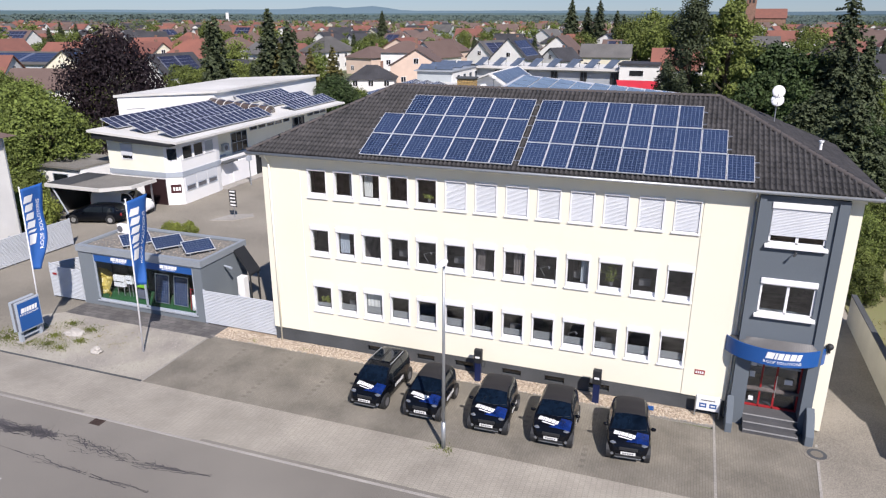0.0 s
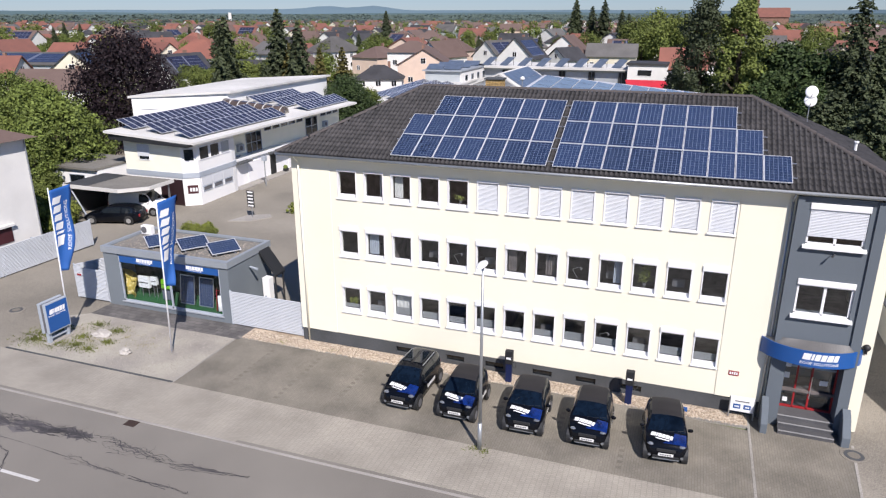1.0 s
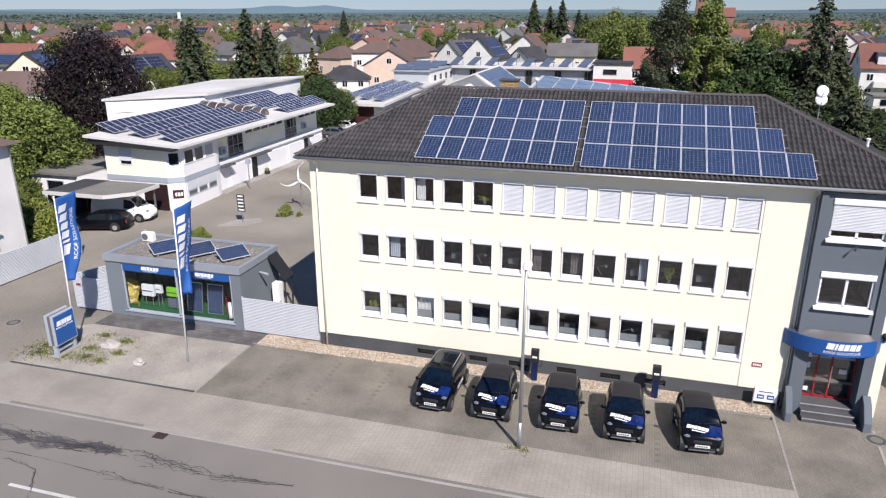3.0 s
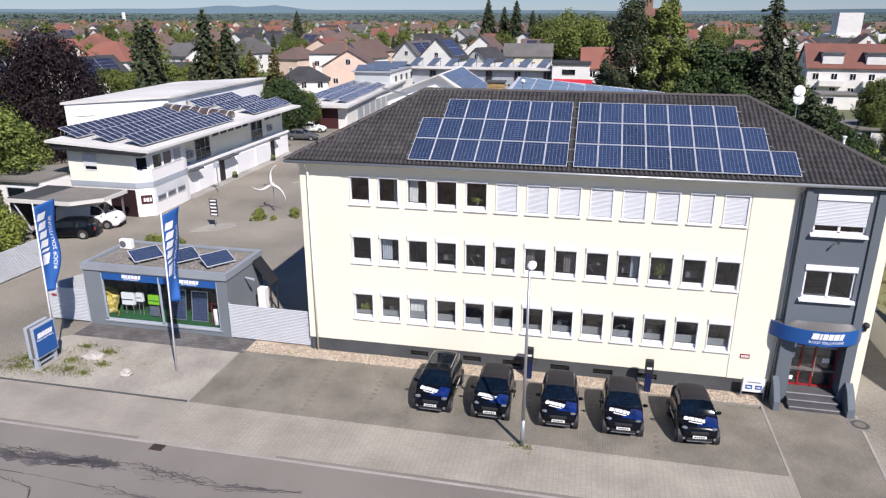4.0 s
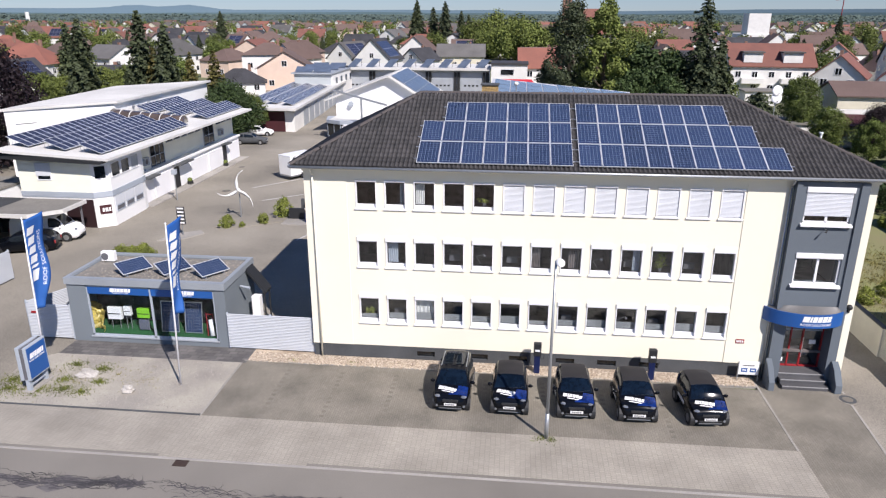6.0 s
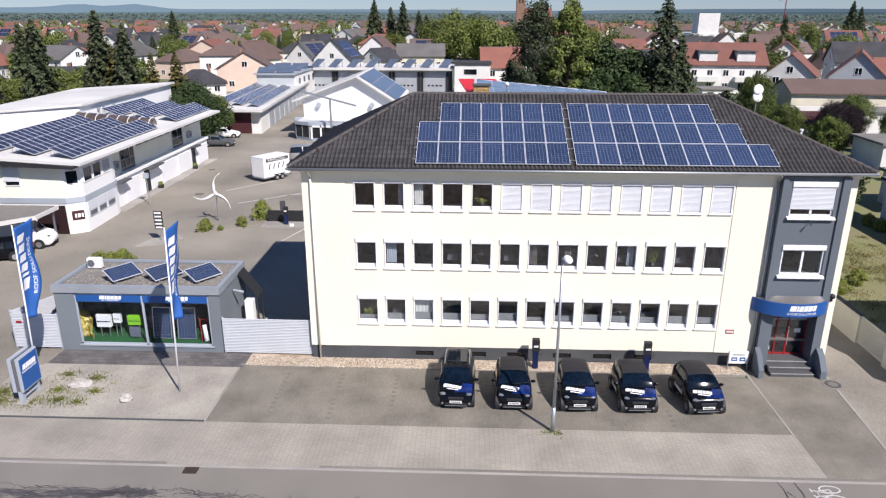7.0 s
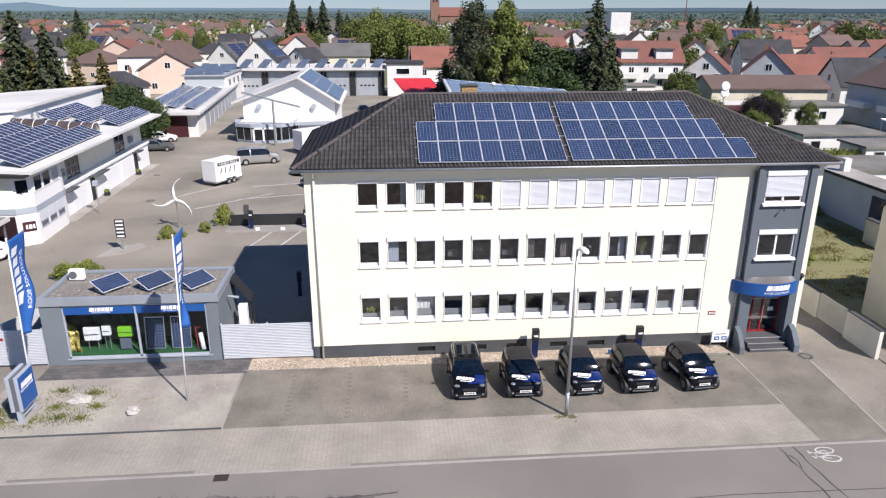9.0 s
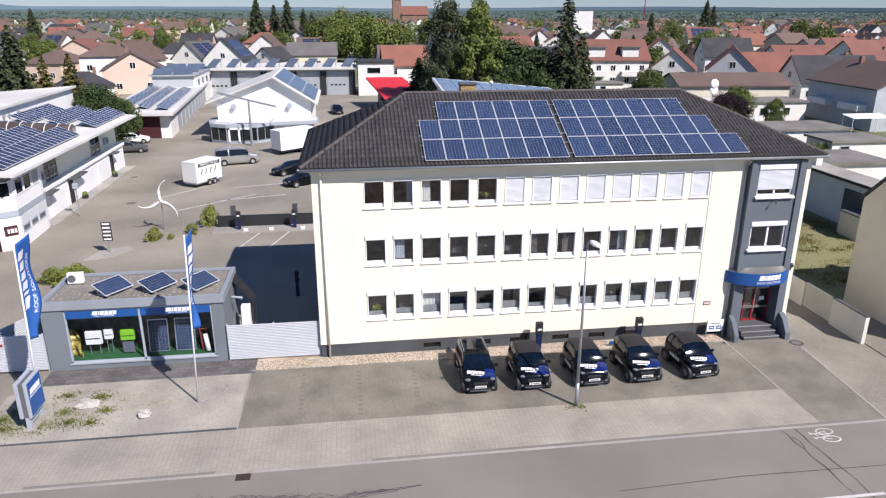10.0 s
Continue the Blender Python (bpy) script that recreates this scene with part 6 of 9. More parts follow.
part("wall", boxed(-56.0, 45.8, 0.0, -50.3, 51.0, 3.1), M_WHITE, an)
part("roof", boxed(-56.3, 45.5, 3.1, -50.25, 51.2, 3.3), M_FELT, an)
wall_window(an, -53.6, 45.8, -51.8, 45.8, 1.7, 2.6, (0, -1), M_GREYL)

# ---- house behind the long fence ----
lh = thing("neighbour_house", (-50.0, 29.0, 0.0), "white rendered house with a brown tiled roof behind the fence", "house")
part("wall", boxed(-57, 23.5, 0, -44.6, 34.7, 8.2), M_HOUSE, lh)
bm = bmesh.new()
c = [bm.verts.new(v) for v in ((-57.6, 22.9, 8.1), (-44.0, 22.9, 8.1), (-44.0, 35.3, 8.1), (-57.6, 35.3, 8.1), (-53.0, 29.1, 10.6), (-48.6, 29.1, 10.6))]
for f in ((0, 1, 5, 4), (1, 2, 5), (2, 3, 4, 5), (3, 0, 4), (3, 2, 1, 0)):
    bm.faces.new([c[i] for i in f])
part("roof", bm, M_ROOFBROWN, lh, "brown tiled hip roof")
bm = bmesh.new()
rod(bm, (-44.5, 34.55, 0), (-44.5, 34.55, 8.1), 0.05, n=8)
part("downpipe", bm, M_GUTTER, lh)
wall_window(lh, -44.6, 31.2, -44.6, 32.4, 1.3, 2.3, (1, 0), M_MAROON, M_MAROON)
part("window_hood", boxed(-44.6, 31.0, 2.4, -44.35, 32.6, 2.55), M_HOUSE, lh)

# ---- garages along the yard ----
ga = thing("garage_row", (-46.5, 110.0, 0.0), "long white garage row with dark doors and roof panels", "garages")
gx = -41.6


def gline(y):
    return -41.6 - 0.075 * (y - 95)


bm = bmesh.new()
prism(bm, [(gline(97) , 97), (gline(142), 142), (gline(142) - 9, 142), (gline(97) - 9, 97)], 0, 3.3)
part("wall", bm, M_HOUSE, ga)
bm = bmesh.new()
prism(bm, [(gline(95.5) + 0.6, 95.5), (gline(142) + 0.6, 142), (gline(142) - 9.5, 142), (gline(95.5) - 9.5, 95.5)], 3.3, 3.65)
part("roof", bm, M_MEMBRANE, ga, "pale flat roof")
part("end_door", boxed(-49.8, 96.9, 0.05, -43.2, 97.02, 3.0), M_MAROON, ga, "dark maroon end wall")
for i in range(9):
    y = 103 + 4.2 * i
    bm = bmesh.new()
    prism(bm, [(gline(y) + 0.01, y), (gline(y + 3.4) + 0.01, y + 3.4), (gline(y + 3.4) + 0.06, y + 3.4), (gline(y) + 0.06, y)], 0.05, 2.6)
    part("garage_door", bm, M_SHEET, ga, "grey garage door")
GP = row_panel("garage_module", "dark framed solar panel on the garage roof", "panels on the garage roof", 1.0, 1.65, M_CELL2, 0.05)
used = False
for k, off in enumerate((1.6, 4.4, 7.2)):
    for i in range(27):
        y = 98.5 + 1.03 * i + 1.5 * k
        m = Matrix.Translation((gline(y) - off + 1.1, y, 3.78)) @ pose(0, 0, 0, 0, 0, 94) @ pose(0, 0, 0, 17)
        if not used:
            GP.matrix_basis = m
            used = True
        else:
            copy_thing(GP, m)
up = thing("grey_store", (-52.0, 138.0, 0.0), "blue-grey clad store with a metal roof and tilted panels", "store")
part("wall", boxed(-52.4, 131.5, 0, -45.2, 152, 5.6), M_BLUEGREY, up)
part("side_wall", boxed(-45.2, 131.6, 0, -44.9, 152, 5.5), M_HOUSE, up)
part("roof", boxed(-52.9, 131, 5.6, -44.7, 152.3, 5.85), M_SHEET, up)
def roof_rack(parent, x, y, z, w, d, turn, tilt):
    """One big tilted panel on a roof, with its props."""
    m = Matrix.Translation((x, y, z)) @ pose(0, 0, 0, 0, 0, turn) @ pose(0, 0, 0, tilt)
    p = part("roof_panel", turned(boxed(-w / 2, -d / 2, 0, w / 2, d / 2, 0.07), m), M_RACK, parent, "tilted rooftop panel, grey-blue with painted sky reflection")
    ORIGIN[p.name] = ORIGIN[parent.name]
    bm = bmesh.new()
    for u in (-w * 0.4, w * 0.4):
        q = m @ Vector((u, d * 0.42, 0))
        rod(bm, (q.x, q.y, z - d * 0.5 * math.sin(radians(tilt)) - 0.1), q, 0.05, n=5)
    part("prop", bm, M_DARK, p)


for i in range(2):
    for j in range(3):
        roof_rack(up, -50.9 + 3.7 * i, 133.6 + 6 * j, 6.35, 3.3, 3.2, 8, 14)
for y in (134, 138, 142, 146):
    wall_window(up, -44.9, y, -44.9, y + 1.6, 3.4, 4.8, (1, 0), M_GREYL)

# ---- garage hall at the end of the yard ----
dh = thing("depot_hall", (-30.5, 152.0, 0.0), "grey depot hall with high doors and tilted roof panels", "hall")
part("wall", boxed(-46.5, 148.0, 0, -15.4, 160, 5.4), M_BLUEGREY, dh)
part("roof", boxed(-47.2, 146.6, 5.4, -14.9, 161, 5.85), M_MEMBRANE, dh, "light grey sheet roof with a deep edge")
for i in range(5):
    x = -45.6 + 6.1 * i
    d = part("high_door", boxed(x, 147.9, 0.05, x + 4.5, 148.0, 4.8, 0.01), M_SHEET, dh, "grey sectional high door")
    ORIGIN[d.name] = ORIGIN[dh.name]
    for k in range(4):
        part("door_light", boxed(x + 0.7 + 0.85 * k, 147.88, 2.0, x + 1.2 + 0.85 * k, 147.9, 2.35), M_DARK, d)
    for xx in (x + 4.65, x + 5.35):
        part("dark_pier", boxed(xx, 147.75, 0, xx + 0.55, 148.0, 5.0), M_DARK, dh)
for i in range(8):
    roof_rack(dh, -44.3 + 3.95 * i, 149.2, 6.6, 2.3, 3.0, -35, 34)

# ---- glass pavilion with gable roof in the yard ----
pv = thing("yard_pavilion", (-29.0, 96.0, 0.0), "white gabled pavilion with a glazed bay and roof panels", "pavilion")
bm = bmesh.new()
front(bm, [(-35.2, 0), (-35.2, 5.3), (-27.4, 8.1), (-22.4, 5.0), (-22.4, 0)], 96.2, 112)
part("wall", bm, M_WHITE, pv)
bm = bmesh.new()
front(bm, [(-36.6, 5.0), (-27.35, 8.45), (-27.35, 8.2), (-36.6, 4.75)], 95.2, 112.5)
part("roof", bm, M_MEMBRANE, pv, "pale sheet roof slope")
bm = bmesh.new()
front(bm, [(-27.35, 8.45), (-21.4, 4.7), (-21.4, 4.45), (-27.35, 8.2)], 95.2, 112.5)
part("roof", bm, M_MEMBRANE, pv, "pale sheet roof slope")
for j in range(3):
    for i in range(8):
        a, b = 0.05 + 0.30 * j, 0.05 + 0.30 * (j + 1) - 0.01
        x0, z0, x1, z1 = -27.35 + 5.95 * a, 8.5 - 3.75 * a, -27.35 + 5.95 * b, 8.5 - 3.75 * b
        y0, y1 = 96.4 + 1.9 * i, 96.4 + 1.9 * i + 1.86
        bm = bmesh.new()
        q = [bm.verts.new(v) for v in ((x0, y0, z0 + 0.05), (x0, y1, z0 + 0.05), (x1, y1, z1 + 0.05), (x1, y0, z1 + 0.05))]
        bm.faces.new(q)
        part("roof_panel", bm, M_RACK, pv, "solar panel on the slope, tinted grey-blue for reflected sky")
bm = bmesh.new()
bay_plan = [(-36.2, 95.5), (-35.6, 92.6), (-33.4, 91.2), (-29.4, 91.2), (-27.6, 92.8), (-27.2, 96.3), (-36.2, 96.3)]
prism(bm, bay_plan, 0.0, 0.35)
prism(bm, [(x + (x + 32) * 0.03, y - 0.15) for x, y in bay_plan], 2.15, 2.6)
part("bay_edge", bm, M_GREYL, pv, "lilac-grey fascia of the glazed bay")
for (xa, ya), (xb, yb) in zip(bay_plan[:5], bay_plan[1:6]):
    d = Vector((xb - xa, yb - ya)).normalized()
    o = (d.y, -d.x)
    wall_window(pv, xa, ya, xb, yb, 0.35, 2.15, o, M_GREYL, M_CARGLASS, (2, 1))
bm = bmesh.new()
prism(bm, [(-27.3, 92.5), (-22.0, 93.5), (-22.0, 96.2), (-27.3, 96.2)], 0, 2.25)
part("low_block", bm, M_WHITE, pv)
bm = bmesh.new()
prism(bm, [(-27.6, 91.9), (-21.4, 93.0), (-21.4, 96.2), (-27.6, 96.2)], 2.25, 2.66)
part("low_roof", bm, M_GREYL, pv, "lilac-grey fascia of the flat roof")
bm = bmesh.new()
prism(bm, [(-27.4, 92.1), (-21.6, 93.2), (-21.6, 96.1), (-27.4, 96.1)], 2.66, 2.7)
part("low_roof_cover", bm, M_MEMBRANE, pv)
for a, b, c, d in ((-33.2, 0.3, -32.95, 2.15), (-31.9, 0.3, -31.65, 2.15), (-30.3, 0.3, -30.05, 2.15), (-33.2, 1.9, -30.05, 2.15)):
    part("bay_door_frame", boxed(a, 91.0, b, c, 91.12, d, 0.01), M_PVC, pv, "white bay door frame")
part("bay_roof_cover", boxed(-35.2, 92.0, 2.6, -28.0, 96.2, 2.65), M_MEMBRANE, pv)
for x in (-32.9, -25.3):
    bm = bmesh.new()
    rod(bm, (x, 96.1, 4.4), (x, 95.6, 4.4), 0.35, n=12)
    part("vent_unit", bm, M_GREYL, pv)
mast = thing("yard_mast", (-30.0, 89.5, 0.02), "grey steel mast with a long slanting arm", "mast")
bm = bmesh.new()
rod(bm, (-30.0, 89.5, 0), (-30.0, 89.5, 6.0), 0.16, 0.14, n=10)
part("pole", bm, M_GUTTER, mast)
bm = bmesh.new()
box(bm, -34.0, 89.4, -0.12, -26.4, 89.6, 0.12, 0, Matrix.Translation((-30.2, 0, 6.0)) @ pose(0, 0, 0, 0, 14.5, 0) @ Matrix.Translation((30.2, 0, 0)))
part("arm", bm, M_GUTTER, mast)
wb = thing("container", (-24.2, 84.4, 0.02), "white box body on a low trailer behind the office roof", "container", "", "", 38)
ORIGIN[wb.name] = Vector()
part("body", boxed(-2.6, -1.1, 0.6, 2.6, 1.1, 3.0, 0.03), M_WHITE, wb)
part("chassis", boxed(-2.6, -1.0, 0.42, 2.8, 1.0, 0.6), M_DARK, wb)
for x in (0.6, 1.4):
    for y in (-1.0, 1.0):
        bm = bmesh.new()
        rod(bm, (x, y - 0.1, 0.3), (x, y + 0.1, 0.3), 0.3, n=14)
        part("wheel", bm, M_RUBBER, wb)

# ---- yard island: wall, wind turbine, sign ----
bm = bmesh.new()
box(bm, -28.2, 51.9, 0.0, -19.2, 52.15, 1.0)
solid("low_wall", bm, M_DARK, "low black wall across the yard", "wall", "structure")
solid("planter_bed", boxed(-28.4, 50.2, 0.0, -19.2, 51.85, 0.12), M_CONC, "pale gravel strip along the low black wall", "bed", "structure")
bm = bmesh.new()
prism(bm, [(-36.4, 45.0), (-34.6, 45.6), (-33.6, 47.2), (-34.2, 47.9), (-35.8, 46.9)], 0.0, 0.1)
solid("yard_island", bm, M_CONC, "small kerbed concrete island with the direction sign", "traffic island", "structure")
bm = bmesh.new()
prism(bm, [(-33.6, 48.9), (-31.2, 49.3), (-28.4, 51.3), (-28.4, 53.9), (-30.2, 54.2), (-33.4, 52.8)], 0.0, 0.06)
solid("planting_bed", bm, M_YARD, "low asphalt-edged bed with bushes in the yard", "bed", "structure")
for x in (-26.0, -24.0, -21.5):
    solid("bay_plate", boxed(x, 50.4, 0.1, x + 0.35, 50.45, 0.36), M_WHITE, "small white bay plate", "plate", "", "bay plates")
for x in (-27.0, -22.0):
    solid("meter_post", boxed(x - 0.2, 52.2, 0.0, x + 0.2, 52.5, 1.75, 0.02), M_PLINTH, "dark grey meter post behind the low wall", "meter post", "", "meter posts")
wt = thing("wind_turbine", (-32.45, 52.0, 0.1), "small white three-bladed wind turbine on a thin mast", "wind turbine")
bm = bmesh.new()
rod(bm, (-32.45, 52.0, 0.1), (-32.45, 52.0, 2.45), 0.06, 0.05, n=10)
part("mast", bm, M_GUTTER, wt)
bm = bmesh.new()
ball(bm, (-32.42, 51.85, 2.5), 0.14, (1, 1.6, 1), n=2)
part("nacelle", bm, M_WHITE, wt, "", True)
for a in (97, 215, 338):
    bm = bmesh.new()
    prev = None
    for k in range(9):
        t = k / 8
        ang = radians(a - 26 * t * t)
        rr = 0.1 + 1.72 * t
        c = Vector((-32.42 + rr * math.cos(ang), 51.62, 2.5 + rr * math.sin(ang)))
        n = Vector((-math.sin(ang), 0, math.cos(ang))) * (0.10 + 0.09 * math.sin(math.pi * min(1, t * 1.6)) * (1 - t) - 0.07 * t)
        ring = [bm.verts.new(c + n), bm.verts.new(c + n * 0.2 + Vector((0, -0.03, 0))), bm.verts.new(c - n), bm.verts.new(c + Vector((0, 0.02, 0)))]
        if prev:
            for i in range(4):
                bm.faces.new((prev[i], prev[(i + 1) % 4], ring[(i + 1) % 4], ring[i]))
        prev = ring
    bm.faces.new(prev)
    part("blade", bm, M_WHITE, wt, "", True)
ys = thing("direction_sign", (-35.0, 46.5, 0.02), "black direction sign with white bars on a post", "sign")
bm = bmesh.new()
rod(bm, (-35.0, 46.5, 0.02), (-35.0, 46.5, 2.4), 0.035, n=8)
part("post", bm, M_GUTTER, ys)
for i in range(5):
    z = 1.0 + 0.285 * i
    bd = part("board", boxed(-35.34, 46.42, z, -34.66, 46.46, z + 0.27, 0.005), M_DARK, ys)
    ORIGIN[bd.name] = ORIGIN[ys.name]
    part("bar", boxed(-35.26, 46.405, z + 0.07, -34.74, 46.418, z + 0.2), M_MARK, bd)
for (xa, ya), (xb, yb) in (((-35.4, 62.5), (-31.0, 67.9)), ((-32.7, 57.8), (-26.5, 63.0)), ((-29.5, 60.9), (-23.5, 62.5)), ((-29.0, 66.0), (-22.6, 67.6)), ((-25.9, 46.4), (-24.7, 50.2)), ((-23.6, 46.4), (-22.4, 50.2))):
    d = Vector((xb - xa, yb - ya)).normalized()
    nrm = Vector((-d.y, d.x)) * 0.06
    bm = bmesh.new()
    prism(bm, [(xa - nrm.x, ya - nrm.y), (xb - nrm.x, yb - nrm.y), (xb + nrm.x, yb + nrm.y), (xa + nrm.x, ya + nrm.y)], 0.015, 0.026)
    solid("bay_line", bm, M_LINE, "worn white parking bay line", "marking", "structure", "bay lines")


# ---- roof things of the office ----
dish = thing("satellite_dish", (3.45, 33.6, 11.3), "two white satellite dishes on a thin roof mast", "satellite dish")
bm = bmesh.new()
rod(bm, (3.4, 33.6, 11.2), (3.4, 33.6, 13.1), 0.025, n=8)
part("mast", bm, M_GUTTER, dish)
for z in (12.60, 12.96):
    bm = bmesh.new()
    vs = ball(bm, (0, 0, 0), 0.27, (1, 0.28, 1), n=3)
    turned(bm, Matrix.Translation((3.4, 33.5, z)) @ pose(0, 0, 0, -12, 0, 10))
    d = part("reflector", bm, M_WHITE, dish, "white reflector", True)
    ORIGIN[d.name] = ORIGIN[dish.name]
    bm = bmesh.new()
    rod(bm, (3.4, 33.45, z - 0.2), (3.38, 33.1, z - 0.05), 0.012, n=5)
    part("feed_arm", bm, M_DARK, d)
vent = thing("roof_vent", (5.0, 31.6, 10.9), "small pale vent pipe on the hip", "vent")
bm = bmesh.new()
rod(bm, (5.1, 31.8, 10.6), (5.1, 31.8, 11.15), 0.06, n=8)
part("pipe", bm, M_WHITE, vent)
bm = bmesh.new()
rod(bm, (5.1, 31.8, 11.15), (5.1, 31.8, 11.22), 0.1, n=8)
part("cap", bm, M_WHITE, vent)


# ---- houses ----
def house(x, y, w, d, h, rh, turn, wall_m, roof_m, label, name="house", hip=False, windows=2, chimney=True, solar=False, over=0.5):
    """A house about (x, y): w along its own x (the ridge), d deep, eaves at h, ridge rh higher."""
    ob = thing(name, (x, y, -0.06), label, "house", "", "", turn)
    ORIGIN[ob.name] = Vector()
    bm = bmesh.new()
    if hip:
        box(bm, -w / 2, -d / 2, 0, w / 2, d / 2, h)
    else:
        side(bm, [(-d / 2, 0), (-d / 2, h), (0, h + rh), (d / 2, h), (d / 2, 0)], -w / 2, w / 2)
    part("wall", bm, wall_m, ob)
    bm = bmesh.new()
    t = 0.22
    s = rh / (d / 2)
    e = h - over * s
    if hip:
        k = min(w / 2 - 0.5, d / 2)
        c = [bm.verts.new(v) for v in ((-w / 2 - over, -d / 2 - over, h), (w / 2 + over, -d / 2 - over, h), (w / 2 + over, d / 2 + over, h), (-w / 2 - over, d / 2 + over, h), (-w / 2 + k, 0, h + rh), (w / 2 - k, 0, h + rh))]
        for f in ((0, 1, 5, 4), (1, 2, 5), (2, 3, 4, 5), (3, 0, 4), (3, 2, 1, 0)):
            bm.faces.new([c[i] for i in f])
    else:
        side(bm, [(-d / 2 - over, e + 0.02), (0, h + rh + 0.02), (d / 2 + over, e + 0.02), (d / 2 + over, e + t), (0, h + rh + t), (-d / 2 - over, e + t)], -w / 2 - over * 0.8, w / 2 + over * 0.8)
    part("roof", bm, roof_m, ob)
    if windows:
        for fz in range(max(1, round(h / 2.9))):
            z = 1.1 + 2.8 * fz
            if z + 1.2 > h:
                break
            n = max(2, int(w / 3.2))
            for i in range(n):
                px = -w / 2 + w * (i + 0.5) / n
                for yy, tt in ((-d / 2, 0), (d / 2, 180)):
                    if tt and windows < 3:
                        continue
                    q = placed("window", WIN_ME, ob, (px, yy, z))
                    q.rotation_euler = (0, 0, radians(tt))
                    p2 = placed("pane", WINP_ME, q)
            for i in range(2):
                py = -d / 2 + d * (i + 0.5) / 2
                for xx, tt in ((w / 2, 90), (-w / 2, -90)):
                    q = placed("window", WIN_ME, ob, (xx, py, z))
                    q.rotation_euler = (0, 0, radians(tt))
                    placed("pane", WINP_ME, q)
        if not hip and rh > 2.4:
            for xx, tt in ((w / 2, 90), (-w / 2, -90)):
                q = placed("window", WIN_ME, ob, (xx, 0, h + 0.35))
                q.rotation_euler = (0, 0, radians(tt))
                placed("pane", WINP_ME, q)
    if chimney:
        part("chimney", boxed(w * 0.18, -0.3 + d * 0.08, h + rh * 0.5, w * 0.18 + 0.6, 0.3 + d * 0.08, h + rh + 0.75), M_SAND, ob)
    if solar:
        bm = bmesh.new()
        a, b = 0.15, 0.85
        k = d / 2 + over
        f = lambda u: (-k + k * u, e + t + 0.06 + (h + rh - e) * u)
        (ya, za), (yb, zb) = f(a), f(b)
        q = [bm.verts.new(v) for v in ((-w * 0.38, ya, za), (w * 0.38, ya, za), (w * 0.38, yb, zb), (-w * 0.38, yb, zb))]
        bm.faces.new(q)
        uv_top(part("roof_collector", bm, M_CELL2, ob, "solar array on the roof").data)
    return ob


bm = bmesh.new()
for a in ((-0.6, 0, 0.6, 0.07), (-0.6, 1.23, 0.6, 1.3), (-0.6, 0.07, -0.53, 1.23), (0.53, 0.07, 0.6, 1.23), (-0.035, 0.07, 0.035, 1.23)):
    box(bm, a[0], -0.06, a[1], a[2], 0.0, a[3])
WIN_ME = finish(bm, M_PVC, "window")
WINP_ME = finish(boxed(-0.53, -0.03, 0.07, 0.53, -0.005, 1.23), M_CARGLASS, "pane")

# landmarks among them
house(-63.6, 161, 11.5, 12.2, 5.0, 3.6, 104, M_PEACH, M_ROOFBROWN, "peach rendered house with a brown gable roof")
house(-73.0, 176, 12, 10, 7.0, 2.8, 12, M_HOUSE, M_ROOFBROWN, "white house with a brown hip roof", hip=True)
house(-69.6, 147, 10.5, 8, 2.6, 2.9, 20, M_HOUSE, M_ROOFDARK, "low house with an anthracite hip roof", hip=True)
house(-48.2, 196, 12, 10.5, 5.0, 5.2, 82, M_HOUSE, M_ROOFDARK, "white gabled house with roof panels", solar=True)
house(-41.8, 231, 13, 13, 4.6, 5.4, 85, M_HOUSE, M_ROOFBROWN, "white gabled house at the end of the yard", windows=1)
house(-27.5, 229, 15, 9, 4.2, 3.4, 3, M_BEIGE, M_ROOFGREY, "beige house with a long grey roof")
house(-38.0, 208, 9, 8, 4.0, 3.2, 60, M_HOUSE, M_ROOFDARK, "small white house with a dark roof")
house(-58.0, 205, 12, 9, 4.8, 4.2, 70, M_HOUSE, M_ROOFGREY, "white house with panels on a grey roof", solar=True)
house(-72, 196, 12, 9, 5.0, 4.0, 72, M_HOUSE, M_ROOFBROWN, "white house with a steep brown roof")
house(-4.5, 156, 9, 8.5, 6.0, 3.6, 2, M_HOUSE, M_ROOFRED, "red-roofed house behind the garages")
house(-2, 188, 13, 9, 5, 3.4, 5, M_HOUSE, M_ROOFBROWN, "brown-roofed house behind the garages")
flat = thing("flat_house", (-11.4, 150.0, 0.0), "low white flat-roofed house", "house")
part("wall", boxed(-14.7, 146, 0, -7.2, 154, 6.7), M_HOUSE, flat)
part("roof", boxed(-14.9, 145.7, 6.7, -7.0, 154.3, 7.1), M_ROOFDARK, flat)
wall_window(flat, -12.8, 146, -10.0, 146, 4.6, 5.8, (0, -1))
red = thing("red_shelter", (-10.0, 122.0, 0.0), "shelter with a bright red sloping roof", "shelter")
bm = bmesh.new()
tilted_slab(bm, [(-10.4, 111.5), (-3.6, 111.5), (-6.6, 131), (-13.6, 131)], 0.22, lambda x, y: 2.5 + 0.133 * (y - 111.5))
part("roof", bm, M_REDROOF, red, "bright red sheet roof")
part("wall", boxed(-11.4, 119, 0, -6.0, 130, 3.1), M_DARK, red)
for x in (-10.1, -4.0):
    part("post", boxed(x - 0.1, 111.8, 0, x + 0.1, 112.0, 2.3), M_GUTTER, red)
def wing_z(x, y):
    return 12.2 - 0.155 * (x + 10.9) + 0.06 * (y - 46.9)


